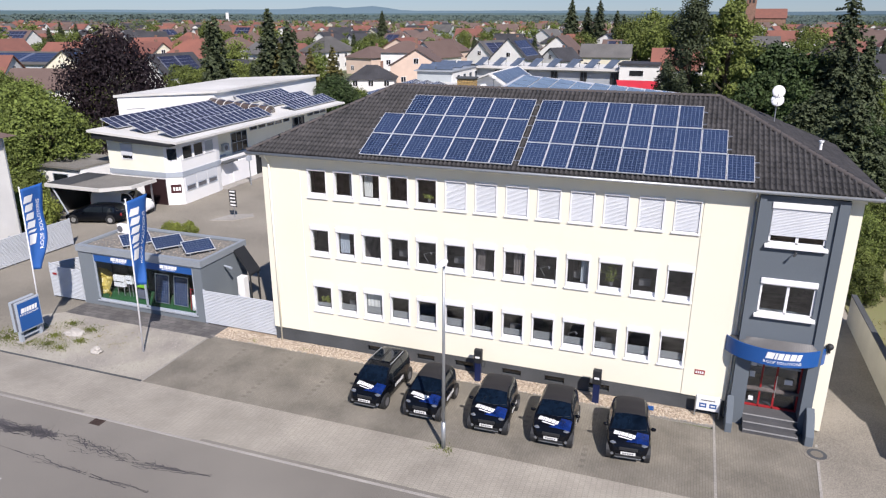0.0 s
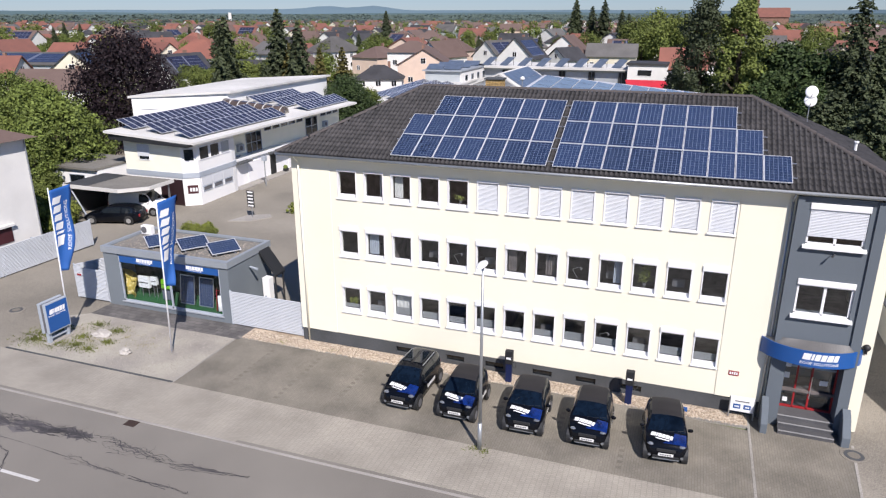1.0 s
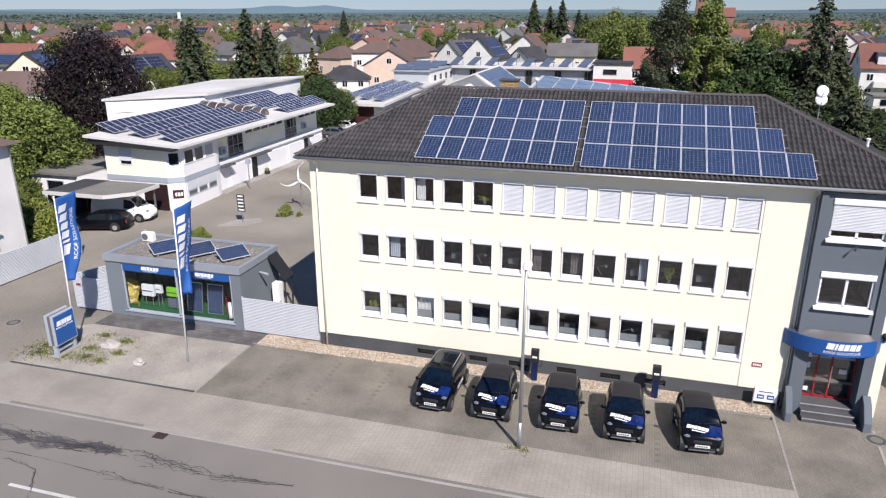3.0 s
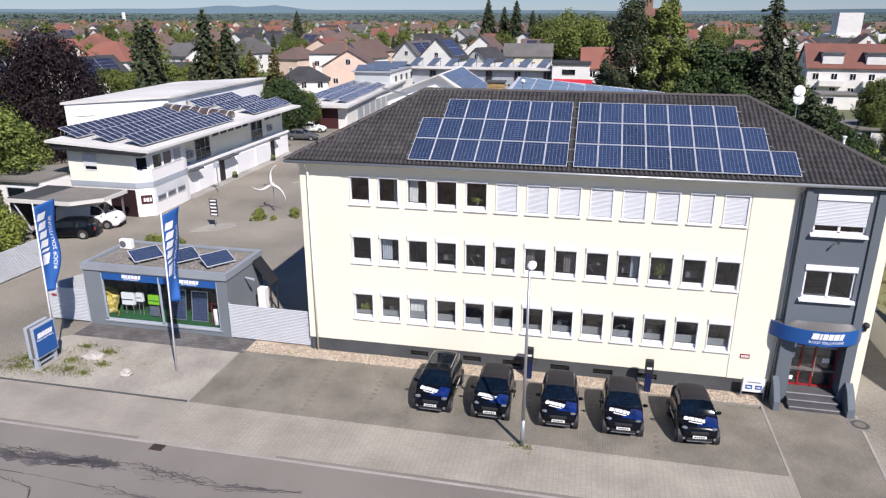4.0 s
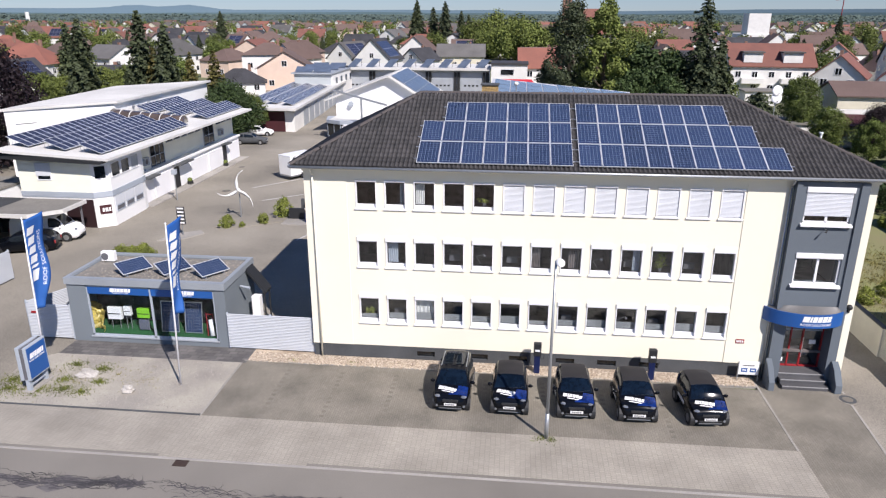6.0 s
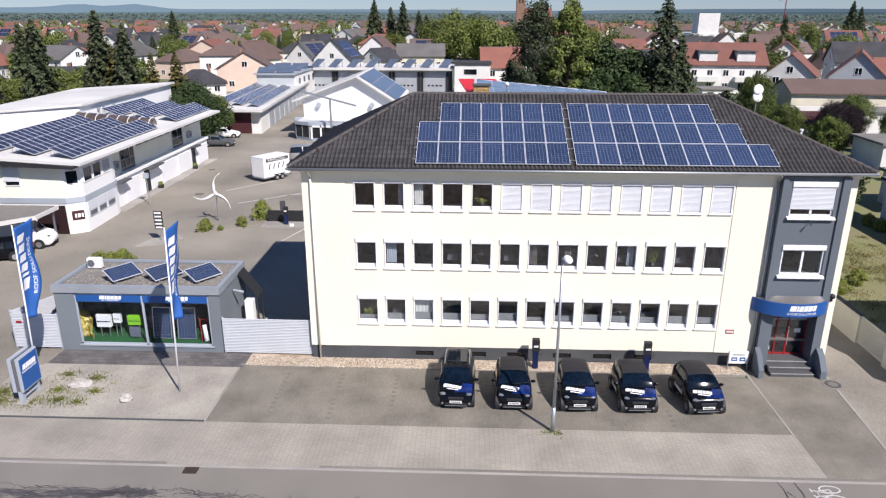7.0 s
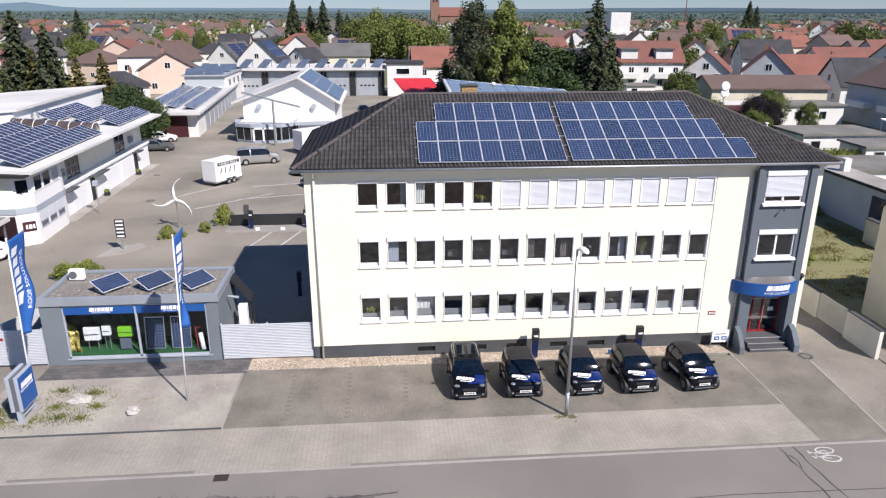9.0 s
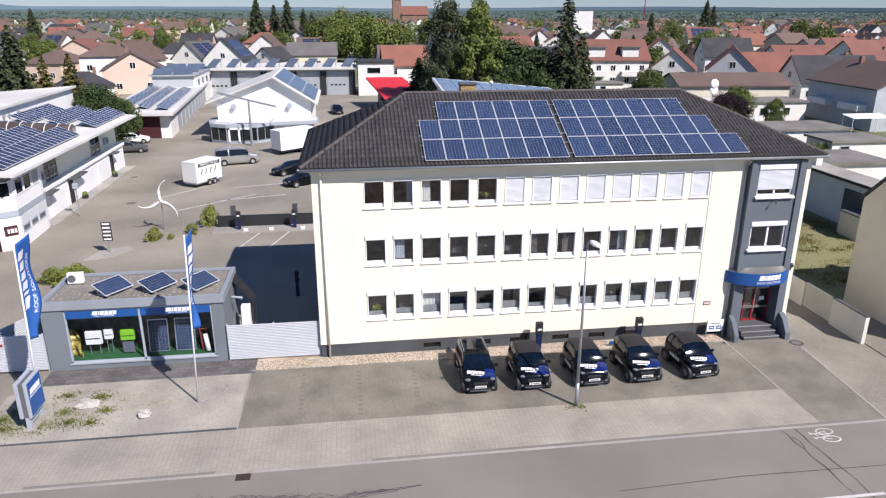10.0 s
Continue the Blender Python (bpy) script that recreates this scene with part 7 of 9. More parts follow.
sm = thing("rear_wing", (-5.5, 45.0, 0.0), "rear wing with a solar roof, pale blue from painted sky reflection", "building")
bm = bmesh.new()
tilted_slab(bm, [(-10.8, 40.2), (-1.1, 40.2), (-1.1, 51.4), (-10.8, 46.9)], 10.6, lambda x, y: wing_z(x, y) - 0.25)
for v in bm.verts:
    if v.co.z < 3:
        v.co.z = 0
part("wall", bm, M_BLUEGREY, sm)
bm = bmesh.new()
tilted_slab(bm, [(-11.15, 40.0), (-0.85, 40.0), (-0.85, 52.0), (-11.1, 47.3)], 0.2, lambda x, y: wing_z(x, y))
part("roof", bm, M_PFRAME, sm, "pale framed roof edge")
for i in range(9):
    xa, xb = -10.9 + 1.1 * i, -10.9 + 1.1 * (i + 1) - 0.06
    for j in range(7):
        ya, yb = 40.2 + 1.65 * j, 40.2 + 1.65 * (j + 1) - 0.05
        top = 47.2 + 0.46 * (xa + 11.0)
        if ya > top - 0.4:
            continue
        yb = min(yb, top)
        bm = bmesh.new()
        bm.faces.new([bm.verts.new((X, Y, wing_z(X, Y) + 0.03)) for X, Y in ((xa, ya), (xb, ya), (xb, yb), (xa, yb))])
        part("roof_panel", bm, M_WINGSHEET, sm)
ck = thing("brick_stack", (-10.8, 33.9, 12.1), "yellow brick chimney stack behind the office ridge", "chimney")
for k in range(12):
    z = 12.1 + 0.08 * k
    part("brick_course", boxed(-11.22 + 0.012 * (k % 2), 33.55, z, -10.38 + 0.012 * (k % 2), 34.25, z + 0.068, 0.008), M_YELLOWBRICK, ck)
part("core", boxed(-11.19, 33.57, 12.0, -10.41, 34.23, 13.05), M_CONC, ck)
part("cap", boxed(-11.28, 33.49, 13.06, -10.32, 34.31, 13.13, 0.01), M_PLINTH, ck, "dark cover plate")
cowl = thing("vent_cowl", (-9.45, 34.0, 12.2), "white ball cowl on a thin pipe behind the ridge", "vent")
bm = bmesh.new()
rod(bm, (-9.45, 34.0, 12.1), (-9.45, 34.0, 13.05), 0.03, n=8)
part("pipe", bm, M_GUTTER, cowl)
bm = bmesh.new()
ball(bm, (-9.45, 34.0, 13.12), 0.12, (1, 1, 0.9), n=2)
part("cowl_ball", bm, M_WHITE, cowl, "", True)

# to the right of the office
house(19.6, 27.9, 14.4, 6.8, 6.6, 3.3, 0, M_BEIGE, M_ROOFDARK, "cream gabled house close beyond the side wall", windows=0, over=0.16)
ext = thing("cream_annex", (22.0, 42.5, 0.0), "low cream wall block beside the shed", "annex")
part("wall", boxed(21.2, 41.6, 0, 22.7, 44.0, 1.9), M_BEIGE, ext)
part("coping", boxed(21.15, 41.55, 1.9, 22.72, 44.05, 2.0), M_PLINTH, ext)
shed = thing("grey_shed", (25.0, 48.0, 0.0), "long blue-grey shed with a pale sheet roof", "shed")
part("wall", boxed(23.2, 40, 0, 25.2, 54, 3.7), M_SHEDWALL, shed)
bm = bmesh.new()
tilted_slab(bm, [(22.9, 39.6), (25.5, 39.6), (25.5, 54.4), (22.9, 54.4)], 0.2, lambda x, y: 3.9)
part("roof", bm, M_CONC, shed, "pale fibre cement roof")
part("eaves_edge", boxed(22.84, 39.6, 3.68, 22.9, 54.4, 3.92), M_DARK, shed)
part("door", boxed(23.1, 43.2, 0.05, 23.2, 46.4, 3.1), M_PLINTH, shed, "dark sliding door")
part("chimney", boxed(23.9, 51.5, 3.9, 24.5, 52.1, 5.0), M_HOUSE, shed)
sheds = ((27.0, 55.2, 34.5, 61.2, 3.0, M_HOUSE, "low white flat-roofed garage"), (38.0, 68.3, 45.5, 73.0, 2.6, M_HOUSE, "low white flat-roofed outbuilding"), (35, 75.5, 45.5, 82, 2.8, M_HOUSE, "long flat felt-roofed garage row"), (50, 58, 64, 66, 3.2, M_HOUSE, "white outbuilding with a flat roof"), (40, 101, 57, 107, 3.0, M_HOUSE, "low white flat-roofed workshop"), (26.9, 96.2, 31.4, 104.5, 2.4, M_HOUSE, "small white garden garage with a flat felt roof"), (34.5, 138, 40.5, 143, 2.6, M_HOUSE, "low white garden house with a flat roof"))
for x0, y0, x1, y1, h, wm, lb in sheds:
    ob = thing("outbuilding", ((x0 + x1) / 2, (y0 + y1) / 2, 0), lb, "outbuilding")
    part("wall", boxed(x0, y0, 0, x1, y1, h), wm, ob)
    part("roof", boxed(x0 - 0.3, y0 - 0.3, h, x1 + 0.3, y1 + 0.3, h + 0.25), M_FELT, ob)
    for k in range(int((x1 - x0) / 4)):
        wall_window(ob, x0 + 1 + 4 * k, y0, x0 + 2.2 + 4 * k, y0, 1.0, 2.2, (0, -1), M_GREYL)
house(51.6, 118, 20, 10, 4.6, 1.7, -5, M_BEIGE, M_ROOFBROWN, "long beige building with a brown roof", windows=0, chimney=False)
# the pale walls take blue-grey render, their shade put into the colour
manor = house(66.5, 98, 17, 12, 6.3, 3.2, 87, M_BLUEGREY, M_ROOFBROWN, "large pale house with balconies, shade-toned blue-grey walls and a brown roof")
for x, z in ((-4.5, 2.8), (3.5, 2.8)):
    part("balcony", boxed(x - 2.4, 6.0, z, x + 2.4, 7.5, z + 0.95), M_HOUSE, manor, "white balcony")
lean = thing("lean_to", (36.0, 94.6, 0.0), "white lean-to with a maroon sheet roof", "outbuilding")
part("wall", boxed(32.4, 93.0, 0, 39.6, 96.4, 2.7), M_HOUSE, lean)
part("rear_wall", boxed(32.2, 96.4, 0, 39.8, 96.8, 4.5), M_HOUSE, lean, "tall white rear wall")
bm = bmesh.new()
tilted_slab(bm, [(32.2, 92.6), (39.8, 92.6), (39.8, 96.38), (32.2, 96.38)], 0.12, lambda x, y: 2.85 + 0.28 * (y - 92.6))
part("roof", bm, M_MAROON, lean, "maroon sheet roof")
ps = thing("parasol", (24.3, 83.4, 0.0), "lime green garden parasol on a thin pole", "parasol")
bm = bmesh.new()
rod(bm, (24.3, 83.4, -0.05), (24.3, 83.4, 2.5), 0.03, n=8)
part("pole", bm, M_GUTTER, ps)
bm = bmesh.new()
rim = [bm.verts.new((24.3 + 1.35 * math.cos(math.pi * k / 4), 83.4 + 1.35 * math.sin(math.pi * k / 4), 2.0)) for k in range(8)]
tip = bm.verts.new((24.3, 83.4, 2.48))
for k in range(8):
    bm.faces.new((rim[k], rim[(k + 1) % 8], tip))
    e = bm.verts.new((rim[k].co + rim[(k + 1) % 8].co) / 2 - Vector((0, 0, 0.16)))
    bm.faces.new((rim[(k + 1) % 8], rim[k], e))
part("cloth", bm, M_LIMECLOTH, ps, "lime green cloth")
awn = thing("garden_canopy", (56.0, 90.0, 0.0), "white slanting garden canopy on thin posts", "canopy")
bm = bmesh.new()
tilted_slab(bm, [(54, 86), (60, 86), (60, 88.5), (54, 88.5)], 0.1, lambda x, y: 2.6 + 0.12 * (y - 86))
part("sheet", bm, M_WHITE, awn)
for x, y in ((54.2, 86.2), (59.8, 86.2), (54.2, 88.3), (59.8, 88.3)):
    bm = bmesh.new()
    rod(bm, (x, y, 0), (x, y, 2.55 + 0.12 * (y - 86)), 0.05, n=6)
    part("post", bm, M_WHITE, awn)
house(60.5, 131.5, 13, 9, 6.2, 4.2, 62, M_BLUEGREY, M_ROOFRED, "grey gabled house with a red roof")
house(53.5, 143, 12, 9, 5.6, 3.8, 62, M_HOUSE, M_ROOFRED, "white house with a red roof")
house(80, 128, 16, 11, 4.0, 4.6, -8, M_HOUSE, M_ROOFDARK, "white house with a steep dark roof")
house(76, 140, 15, 9, 4.6, 4.0, -12, M_HOUSE, M_ROOFRED, "white house with a long red roof")
house(92, 118, 13, 10, 5.2, 4.2, 40, M_HOUSE, M_ROOFBROWN, "white house with a brown gable roof")
house(96, 136, 13, 10, 5.0, 4.2, 5, M_BEIGE, M_ROOFRED, "beige house with a red roof")
apt = house(45.5, 162, 17, 12, 6.4, 4.2, -5, M_HOUSE, M_ROOFRED, "long white apartment house with a red roof and dormers", name="apartment_house", windows=2)
for x in (-4, 4):
    part("dormer", boxed(x - 1.9, -5.6, 7.0, x + 1.9, -1.5, 9.0), M_HOUSE, apt, "white box dormer")
    part("dormer_roof", boxed(x - 2.2, -6.0, 9.0, x + 2.2, -1.2, 9.25), M_ROOFGREY, apt)
    part("balcony", boxed(x - 2.2, -7.4, 2.7, x + 2.2, -6.0, 3.8), M_HOUSE, apt)

# beyond the trees on the west
barn = house(-153, 132, 30, 17, 5.2, 2.2, 12, M_BLUEGREY, M_ROOFGREY, "blue-grey hall with a panel-covered low roof", name="solar_barn", windows=0, chimney=False, solar=True)
for x, y, w, d, h, rh, a, wm, rm, so, lb in ((-130, 121, 12, 10, 4.6, 4.2, 120, M_BEIGE, M_ROOFDARK, True, "beige gabled house with panels on a dark roof"), (-114, 101, 15, 9, 3.4, 3.0, 15, M_HOUSE, M_ROOFBROWN, False, "low house with a brown tiled roof"),
                                           (-104, 122, 11, 9, 4.6, 3.8, 80, M_HOUSE, M_ROOFDARK, True, "white gabled house with dark roof panels"), (-92, 132, 12, 9, 3.6, 3.2, 10, M_HOUSE, M_ROOFDARK, False, "low white house with a dark roof"),
                                           (-140, 108, 12, 9, 4.4, 3.6, 20, M_HOUSE, M_ROOFRED, False, "white house with a red roof"), (-176, 118, 13, 10, 4.6, 3.8, 5, M_HOUSE, M_ROOFBROWN, False, "white house with a brown roof"), (-118, 82, 12, 9, 4.4, 3.4, 75, M_BEIGE, M_ROOFBROWN, False, "beige house with a brown roof")):
    house(x, y, w, d, h, rh, a, wm, rm, lb, solar=so)

# church
chu = thing("church", (49.0, 894.0, 0.0), "sandstone church with a square tower and red roof", "church")
part("tower", boxed(43.5, 888, 0, 54.0, 899, 50), M_SAND, chu)
part("nave", boxed(54.0, 886, 0, 86, 906, 14), M_SAND, chu)
bm = bmesh.new()
side(bm, [(885, 13.8), (896, 24), (907, 13.8)], 54.0, 87)
part("nave_roof", bm, M_ROOFRED, chu)
bm = bmesh.new()
c = [bm.verts.new(v) for v in ((43, 887.5, 50), (54.5, 887.5, 50), (54.5, 899.5, 50), (43, 899.5, 50), (48.8, 893.5, 66))]
for f in ((0, 1, 4), (1, 2, 4), (2, 3, 4), (3, 0, 4), (3, 2, 1, 0)):
    bm.faces.new([c[i] for i in f])
part("spire", bm, M_ROOFDARK, chu)
for z in (30, 40):
    for x in (46.2, 50.0):
        part("sound_opening", boxed(x, 887.6, z, x + 1.8, 888.1, z + 4.5), M_DARK, chu)
wtw = thing("white_block", (100.0, 343.0, 0.0), "white cube-shaped factory tower", "tower")
part("body", boxed(94, 338, 0, 103.5, 347, 17.4), M_HOUSE, wtw)
part("low_body", boxed(92, 337.5, 0, 120, 354, 8.4), M_HOUSE, wtw)
wtr = thing("water_tower", (-555.0, 760.0, 0.0), "thin white tower at the town's edge", "tower")
bm = bmesh.new()
rod(bm, (-555, 760, 0), (-555, 760, 19), 2.3, 2.0, n=12)
part("shaft", bm, M_HOUSE, wtr)
crane = thing("tower_crane", (285.0, 700.0, 0.0), "thin red tower crane far off", "crane")
bm = bmesh.new()
rod(bm, (285, 700, 0), (285, 700, 30), 0.45, n=4)
part("mast", bm, M_RED, crane)
bm = bmesh.new()
rod(bm, (278, 700, 30), (298, 700, 33), 0.35, n=4)
part("jib", bm, M_RED, crane)

# the town
rng = random.Random(11)
taken = [(-158, 132, 20), (-130, 121, 11), (-104, 122, 10), (-92, 132, 10), (-63, 161, 13), (-78, 172, 12), (-70, 148, 9), (-48, 196, 11), (-42, 231, 11), (-27, 229, 12), (-38, 208, 8), (-58, 205, 11), (-72, 196, 11), (-4, 156, 12), (-2, 188, 11), (-10, 150, 10),
         (52, 118, 14), (66, 98, 14), (60, 131, 9), (53, 143, 9), (80, 128, 10), (76, 140, 10), (92, 118, 9), (96, 136, 9), (49, 161, 16), (105, 345, 18), (60, 894, 30), (-30, 152, 20), (-52, 140, 14), (-46, 115, 14), (3, 97, 18)]
GARDEN = []
walls = [M_HOUSE] * 6 + [M_BEIGE, M_PEACH, M_HOUSE, M_BLUEGREY]
roofs = [M_ROOFRED] * 5 + [M_ROOFBROWN] * 6 + [M_ROOFGREY] * 2 + [M_ROOFDARK] * 2
rows = []
y = 132.0
while y < 930:
    step = 21 if y < 330 else 27
    x = -1.25 * y - 40
    while x < 0.95 * y + 40:
        xx, yy = x + rng.uniform(-4, 4), y + rng.uniform(-5, 5)
        x += rng.uniform(17, 23) if y < 330 else rng.uniform(21, 30)
        inside = -75 < xx < 16 and yy < 148 or (-60 < xx < 16 and yy < 168) or (-54 < xx < 8 and yy < 245)
        wood = noise.noise(Vector((xx * 0.012, yy * 0.012, 3.3))) > (0.28 if yy > 220 else 0.33)
        if inside or any((xx - a) ** 2 + (yy - b) ** 2 < (r + 7) ** 2 for a, b, r in taken):
            continue
        if -45 < xx - 0.12 * yy < 25 and 240 < yy < 330:
            wood = True
        if wood or rng.random() < 0.13:
            GARDEN.append((xx, yy))
            continue
        rows.append((xx, yy))
        if rng.random() < 0.62:
            GARDEN.append((xx + rng.uniform(8, 12), yy + rng.uniform(-8, 8)))
    y += step
words = {"house_white": "white", "beige_render": "beige", "peach_render": "peach", "blue_grey_render": "grey", "red_clay_tiles": "red", "brown_clay_tiles": "brown", "grey_roof_tiles": "grey", "anthracite_roof_tiles": "dark"}
rows.sort(key=lambda q: q[1])
NEAR_HOUSES = rows[:240]
for xx, yy in NEAR_HOUSES:
    wm, rm = rng.choice(walls), rng.choice(roofs)
    hip = rng.random() < 0.2
    house(xx, yy, rng.uniform(9, 15), rng.uniform(8.5, 11), rng.choice((3.4, 4.6, 5.6, 6.0)), rng.uniform(2.8, 4.6), rng.choice((0, 90, 80, 10, -15, 70)) + rng.uniform(-8, 8), wm, rm,
          "%s rendered town house with a %s tiled %s roof" % (words[wm.name], words[rm.name], "hip" if hip else "gable"), hip=hip, windows=1 if yy < 225 else 0, chimney=yy < 380, solar=rng.random() < 0.1 and not hip)
far = {}
for xx, yy in rows[240:]:
    wm, rm = rng.choice(walls), rng.choice(roofs)
    w, d, h, rh = rng.uniform(9, 15), rng.uniform(8.5, 11), rng.choice((3.4, 4.6, 5.6, 6.0)), rng.uniform(2.8, 4.6)
    m = pose(xx, yy, 0, 0, 0, rng.choice((0, 90, 80, 10, -15, 70)) + rng.uniform(-8, 8))
    bm = far.setdefault(wm.name, bmesh.new())
    bmesh.ops.transform(bm, matrix=m, verts=side(bm, [(-d / 2, 0), (-d / 2, h), (0, h + rh), (d / 2, h), (d / 2, 0)], -w / 2, w / 2))
    bm = far.setdefault(rm.name, bmesh.new())
    bmesh.ops.transform(bm, matrix=m, verts=side(bm, [(-d / 2 - 0.5, h - 0.3), (0, h + rh + 0.05), (d / 2 + 0.5, h - 0.3), (d / 2 + 0.5, h), (0, h + rh + 0.3), (-d / 2 - 0.5, h)], -w / 2 - 0.4, w / 2 + 0.4))
quarter = tagged(new("far_quarter"), "distant quarter of pale houses with red and brown roofs", "town", "", "stuff")
for k, bm in far.items():
    tagged(part("roof_field" if "tile" in k else "wall_field", bm, bpy.data.materials[k], quarter), kind="stuff")


# ---- trees ----
def leaf_cards(pts, size, rnd, outs=None, loose=0.55):
    """Small bent leaf clumps: one kite of two faces about each point, facing more or less along outs."""
    vs, fs = [], []
    for i, p in enumerate(pts):
        d = Vector((rnd.gauss(0, 1), rnd.gauss(0, 1), rnd.gauss(0, 1)))
        d = (d * loose + outs[i]).normalized() if outs else d.normalized()
        u = d.orthogonal().normalized()
        w = d.cross(u)
        a = rnd.uniform(0, 6.28)
        u, w = u * math.cos(a) + w * math.sin(a), w * math.cos(a) - u * math.sin(a)
        s = size * rnd.uniform(0.55, 1.35)
        k = len(vs)
        vs += [p - u * s, p + w * s * 0.62 + d * s * 0.25, p + u * s, p - w * s * 0.62 + d * s * 0.25]
        fs += [(k, k + 1, k + 2), (k, k + 2, k + 3)]
    return vs, fs


def as_mesh(name, vs, fs, material):
    me = bpy.data.meshes.new(name)
    me.from_pydata([tuple(v) for v in vs], [], fs)
    me.materials.append(material)
    me.update()
    return me


def broad_tree(name, h, r, seed, leaf, label, clumps=34, per=95, size=0.30, trunk_h=0.28, lump=(0.24, 0.40), flat=0.8):
    rnd = random.Random(seed)
    ob = thing(name, (0, 0, 0), label, "tree")
    bm = bmesh.new()
    rod(bm, (0, 0, -0.1), (0, 0, h * 0.62), 0.032 * h, 0.012 * h, n=8)
    pts, ends, outs = [], [], []
    for i in range(clumps):
        a = 2.4 * i + rnd.uniform(-0.5, 0.5)
        t = (i + 0.5) / clumps
        z = h * (trunk_h + (1 - trunk_h) * (0.06 + 0.90 * t))
        prof = math.sin(math.pi * min(1, 0.16 + 0.80 * t)) ** 0.7
        rr = r * prof * rnd.uniform(0.35, 1.0)
        c = Vector((rr * math.cos(a), rr * math.sin(a), z + rnd.uniform(-0.04, 0.04) * h))
        ends.append(c)
        cr = r * rnd.uniform(*lump)
        for _ in range(per):
            q = Vector((rnd.gauss(0, 1), rnd.gauss(0, 1), rnd.gauss(0, flat))).normalized()
            pts.append(c + q * cr * rnd.uniform(0.5, 1.1))
            outs.append(q * 0.75 + Vector((0, 0, 0.3)) + Vector((c.x, c.y, 0)) * (0.3 / r))
    for c in ends[::4]:
        rod(bm, (0, 0, max(h * 0.15, c.z - r * 0.7)), c, 0.011 * h, 0.004 * h, n=5, cap=False)
    part("trunk", bm, M_TRUNK, ob)
    vs, fs = leaf_cards(pts, size, rnd, outs)
    placed("crown", as_mesh("crown", vs, fs, leaf), ob)
    return ob


def fir_tree(name, h, r, seed, leaf, label, layers=26, size=0.34, droop=0.32, gap=0.06, taper=0.8, ragged=0.0):
    rnd = random.Random(seed)
    ob = thing(name, (0, 0, 0), label, "tree")
    bm = bmesh.new()
    rod(bm, (0, 0, -0.1), (0, 0, h * 0.97), 0.02 * h, 0.004 * h, n=8)
    pts, outs = [], []
    for i in range(layers):
        t = i / (layers - 1)
        z = h * (gap + (0.99 - gap) * t)
        rr = r * (1 - t) ** taper * (0.65 if t < 0.08 else 1) * (1 - ragged * rnd.random()) + 0.12
        n = max(4, int(11 * (1 - t * 0.6)))
        for k in range(n):
            a = 6.28319 * k / n + i * 0.7 + rnd.uniform(-0.25, 0.25)
            L = rr * rnd.uniform(0.62, 1.15)
            steps = max(3, int(L / (size * 0.5)))
            tip = Vector((L * math.cos(a), L * math.sin(a), z - droop * L + 0.1 * L))
            if i % 3 == 0 and k % 2 == 0:
                rod(bm, (0, 0, z), tip * 0.85 + Vector((0, 0, z * 0.15)), 0.03, 0.01, n=4, cap=False)
            for s in range(steps):
                f = (s + 0.7) / steps
                c = Vector((L * f * math.cos(a), L * f * math.sin(a), z - droop * L * f * f + 0.1 * L * f))
                w = 0.22 * L * (1 - f * 0.6) + 0.08
                for _ in range(3):
                    outs.append(Vector((0.5 * math.cos(a), 0.5 * math.sin(a), 0.75)))
                    pts.append(c + Vector((rnd.uniform(-w, w), rnd.uniform(-w, w), rnd.uniform(-0.18, 0.12) * (0.6 + L * 0.2))))
    part("trunk", bm, M_TRUNK, ob)
    vs, fs = leaf_cards(pts, size, rnd, outs)
    placed("crown", as_mesh("crown", vs, fs, leaf), ob)
    return ob


def put(ob, x, y, s=1.0, sz=None, a=0.0, label=""):
    m = Matrix.Translation((x, y, -0.03)) @ pose(0, 0, 0, 0, 0, a) @ Matrix.Diagonal((s, s, sz or s, 1))
    c = copy_thing(ob, m)
    return tagged(c, label) if label else c


def first_at(ob, x, y, s=1.0, sz=None, a=0.0):
    ob.matrix_basis = Matrix.Translation((x, y, -0.03)) @ pose(0, 0, 0, 0, 0, a) @ Matrix.Diagonal((s, s, sz or s, 1))
    return ob


# the pair of tall trees behind the hall
tall = broad_tree("tall_birch", 18.6, 3.5, 5, M_LEAF2, "tall airy light green tree behind the rear wing", 60, 230, 0.22, 0.06)
first_at(tall, 3.9, 109)
pine = broad_tree("tall_pine", 18.8, 4.1, 9, M_FIR, "tall dark ragged pine behind the rear wing", 66, 200, 0.20, 0.05)
first_at(pine, -1.2, 110)
spruce = fir_tree("tall_spruce", 20.5, 4.9, 3, M_FIR, "tall dark spruce behind the rear wing", 40, 0.24, 0.34, 0.02, 0.55, 0.6)
first_at(spruce, 18.2, 108, 1.0)
round_tree = broad_tree("broad_tree", 9, 4.6, 21, M_LEAF, "dark green broadleaf tree with a rounded crown", 40, 95, 0.27, 0.12)
first_at(round_tree, 61.0, 170.0, 0.9)
leafy = broad_tree("leafy_tree", 9, 4.6, 21, M_LEAF, "dark green broadleaf tree with a rounded crown", 76, 190, 0.16, 0.08, (0.13, 0.31), 0.6)
first_at(leafy, 6.0, 141, 1.05)
sunny = broad_tree("sunny_tree", 9, 4.4, 35, M_LEAF2, "light green broadleaf tree with a loose crown", 76, 185, 0.16, 0.08, (0.12, 0.30), 0.55)
first_at(sunny, 16.5, 118, 0.9)
light_tree = broad_tree("light_tree", 9, 4.4, 33, M_LEAF2, "light green broadleaf tree", 40, 95, 0.27, 0.15)
first_at(light_tree, -4.0, 250, 1.3)
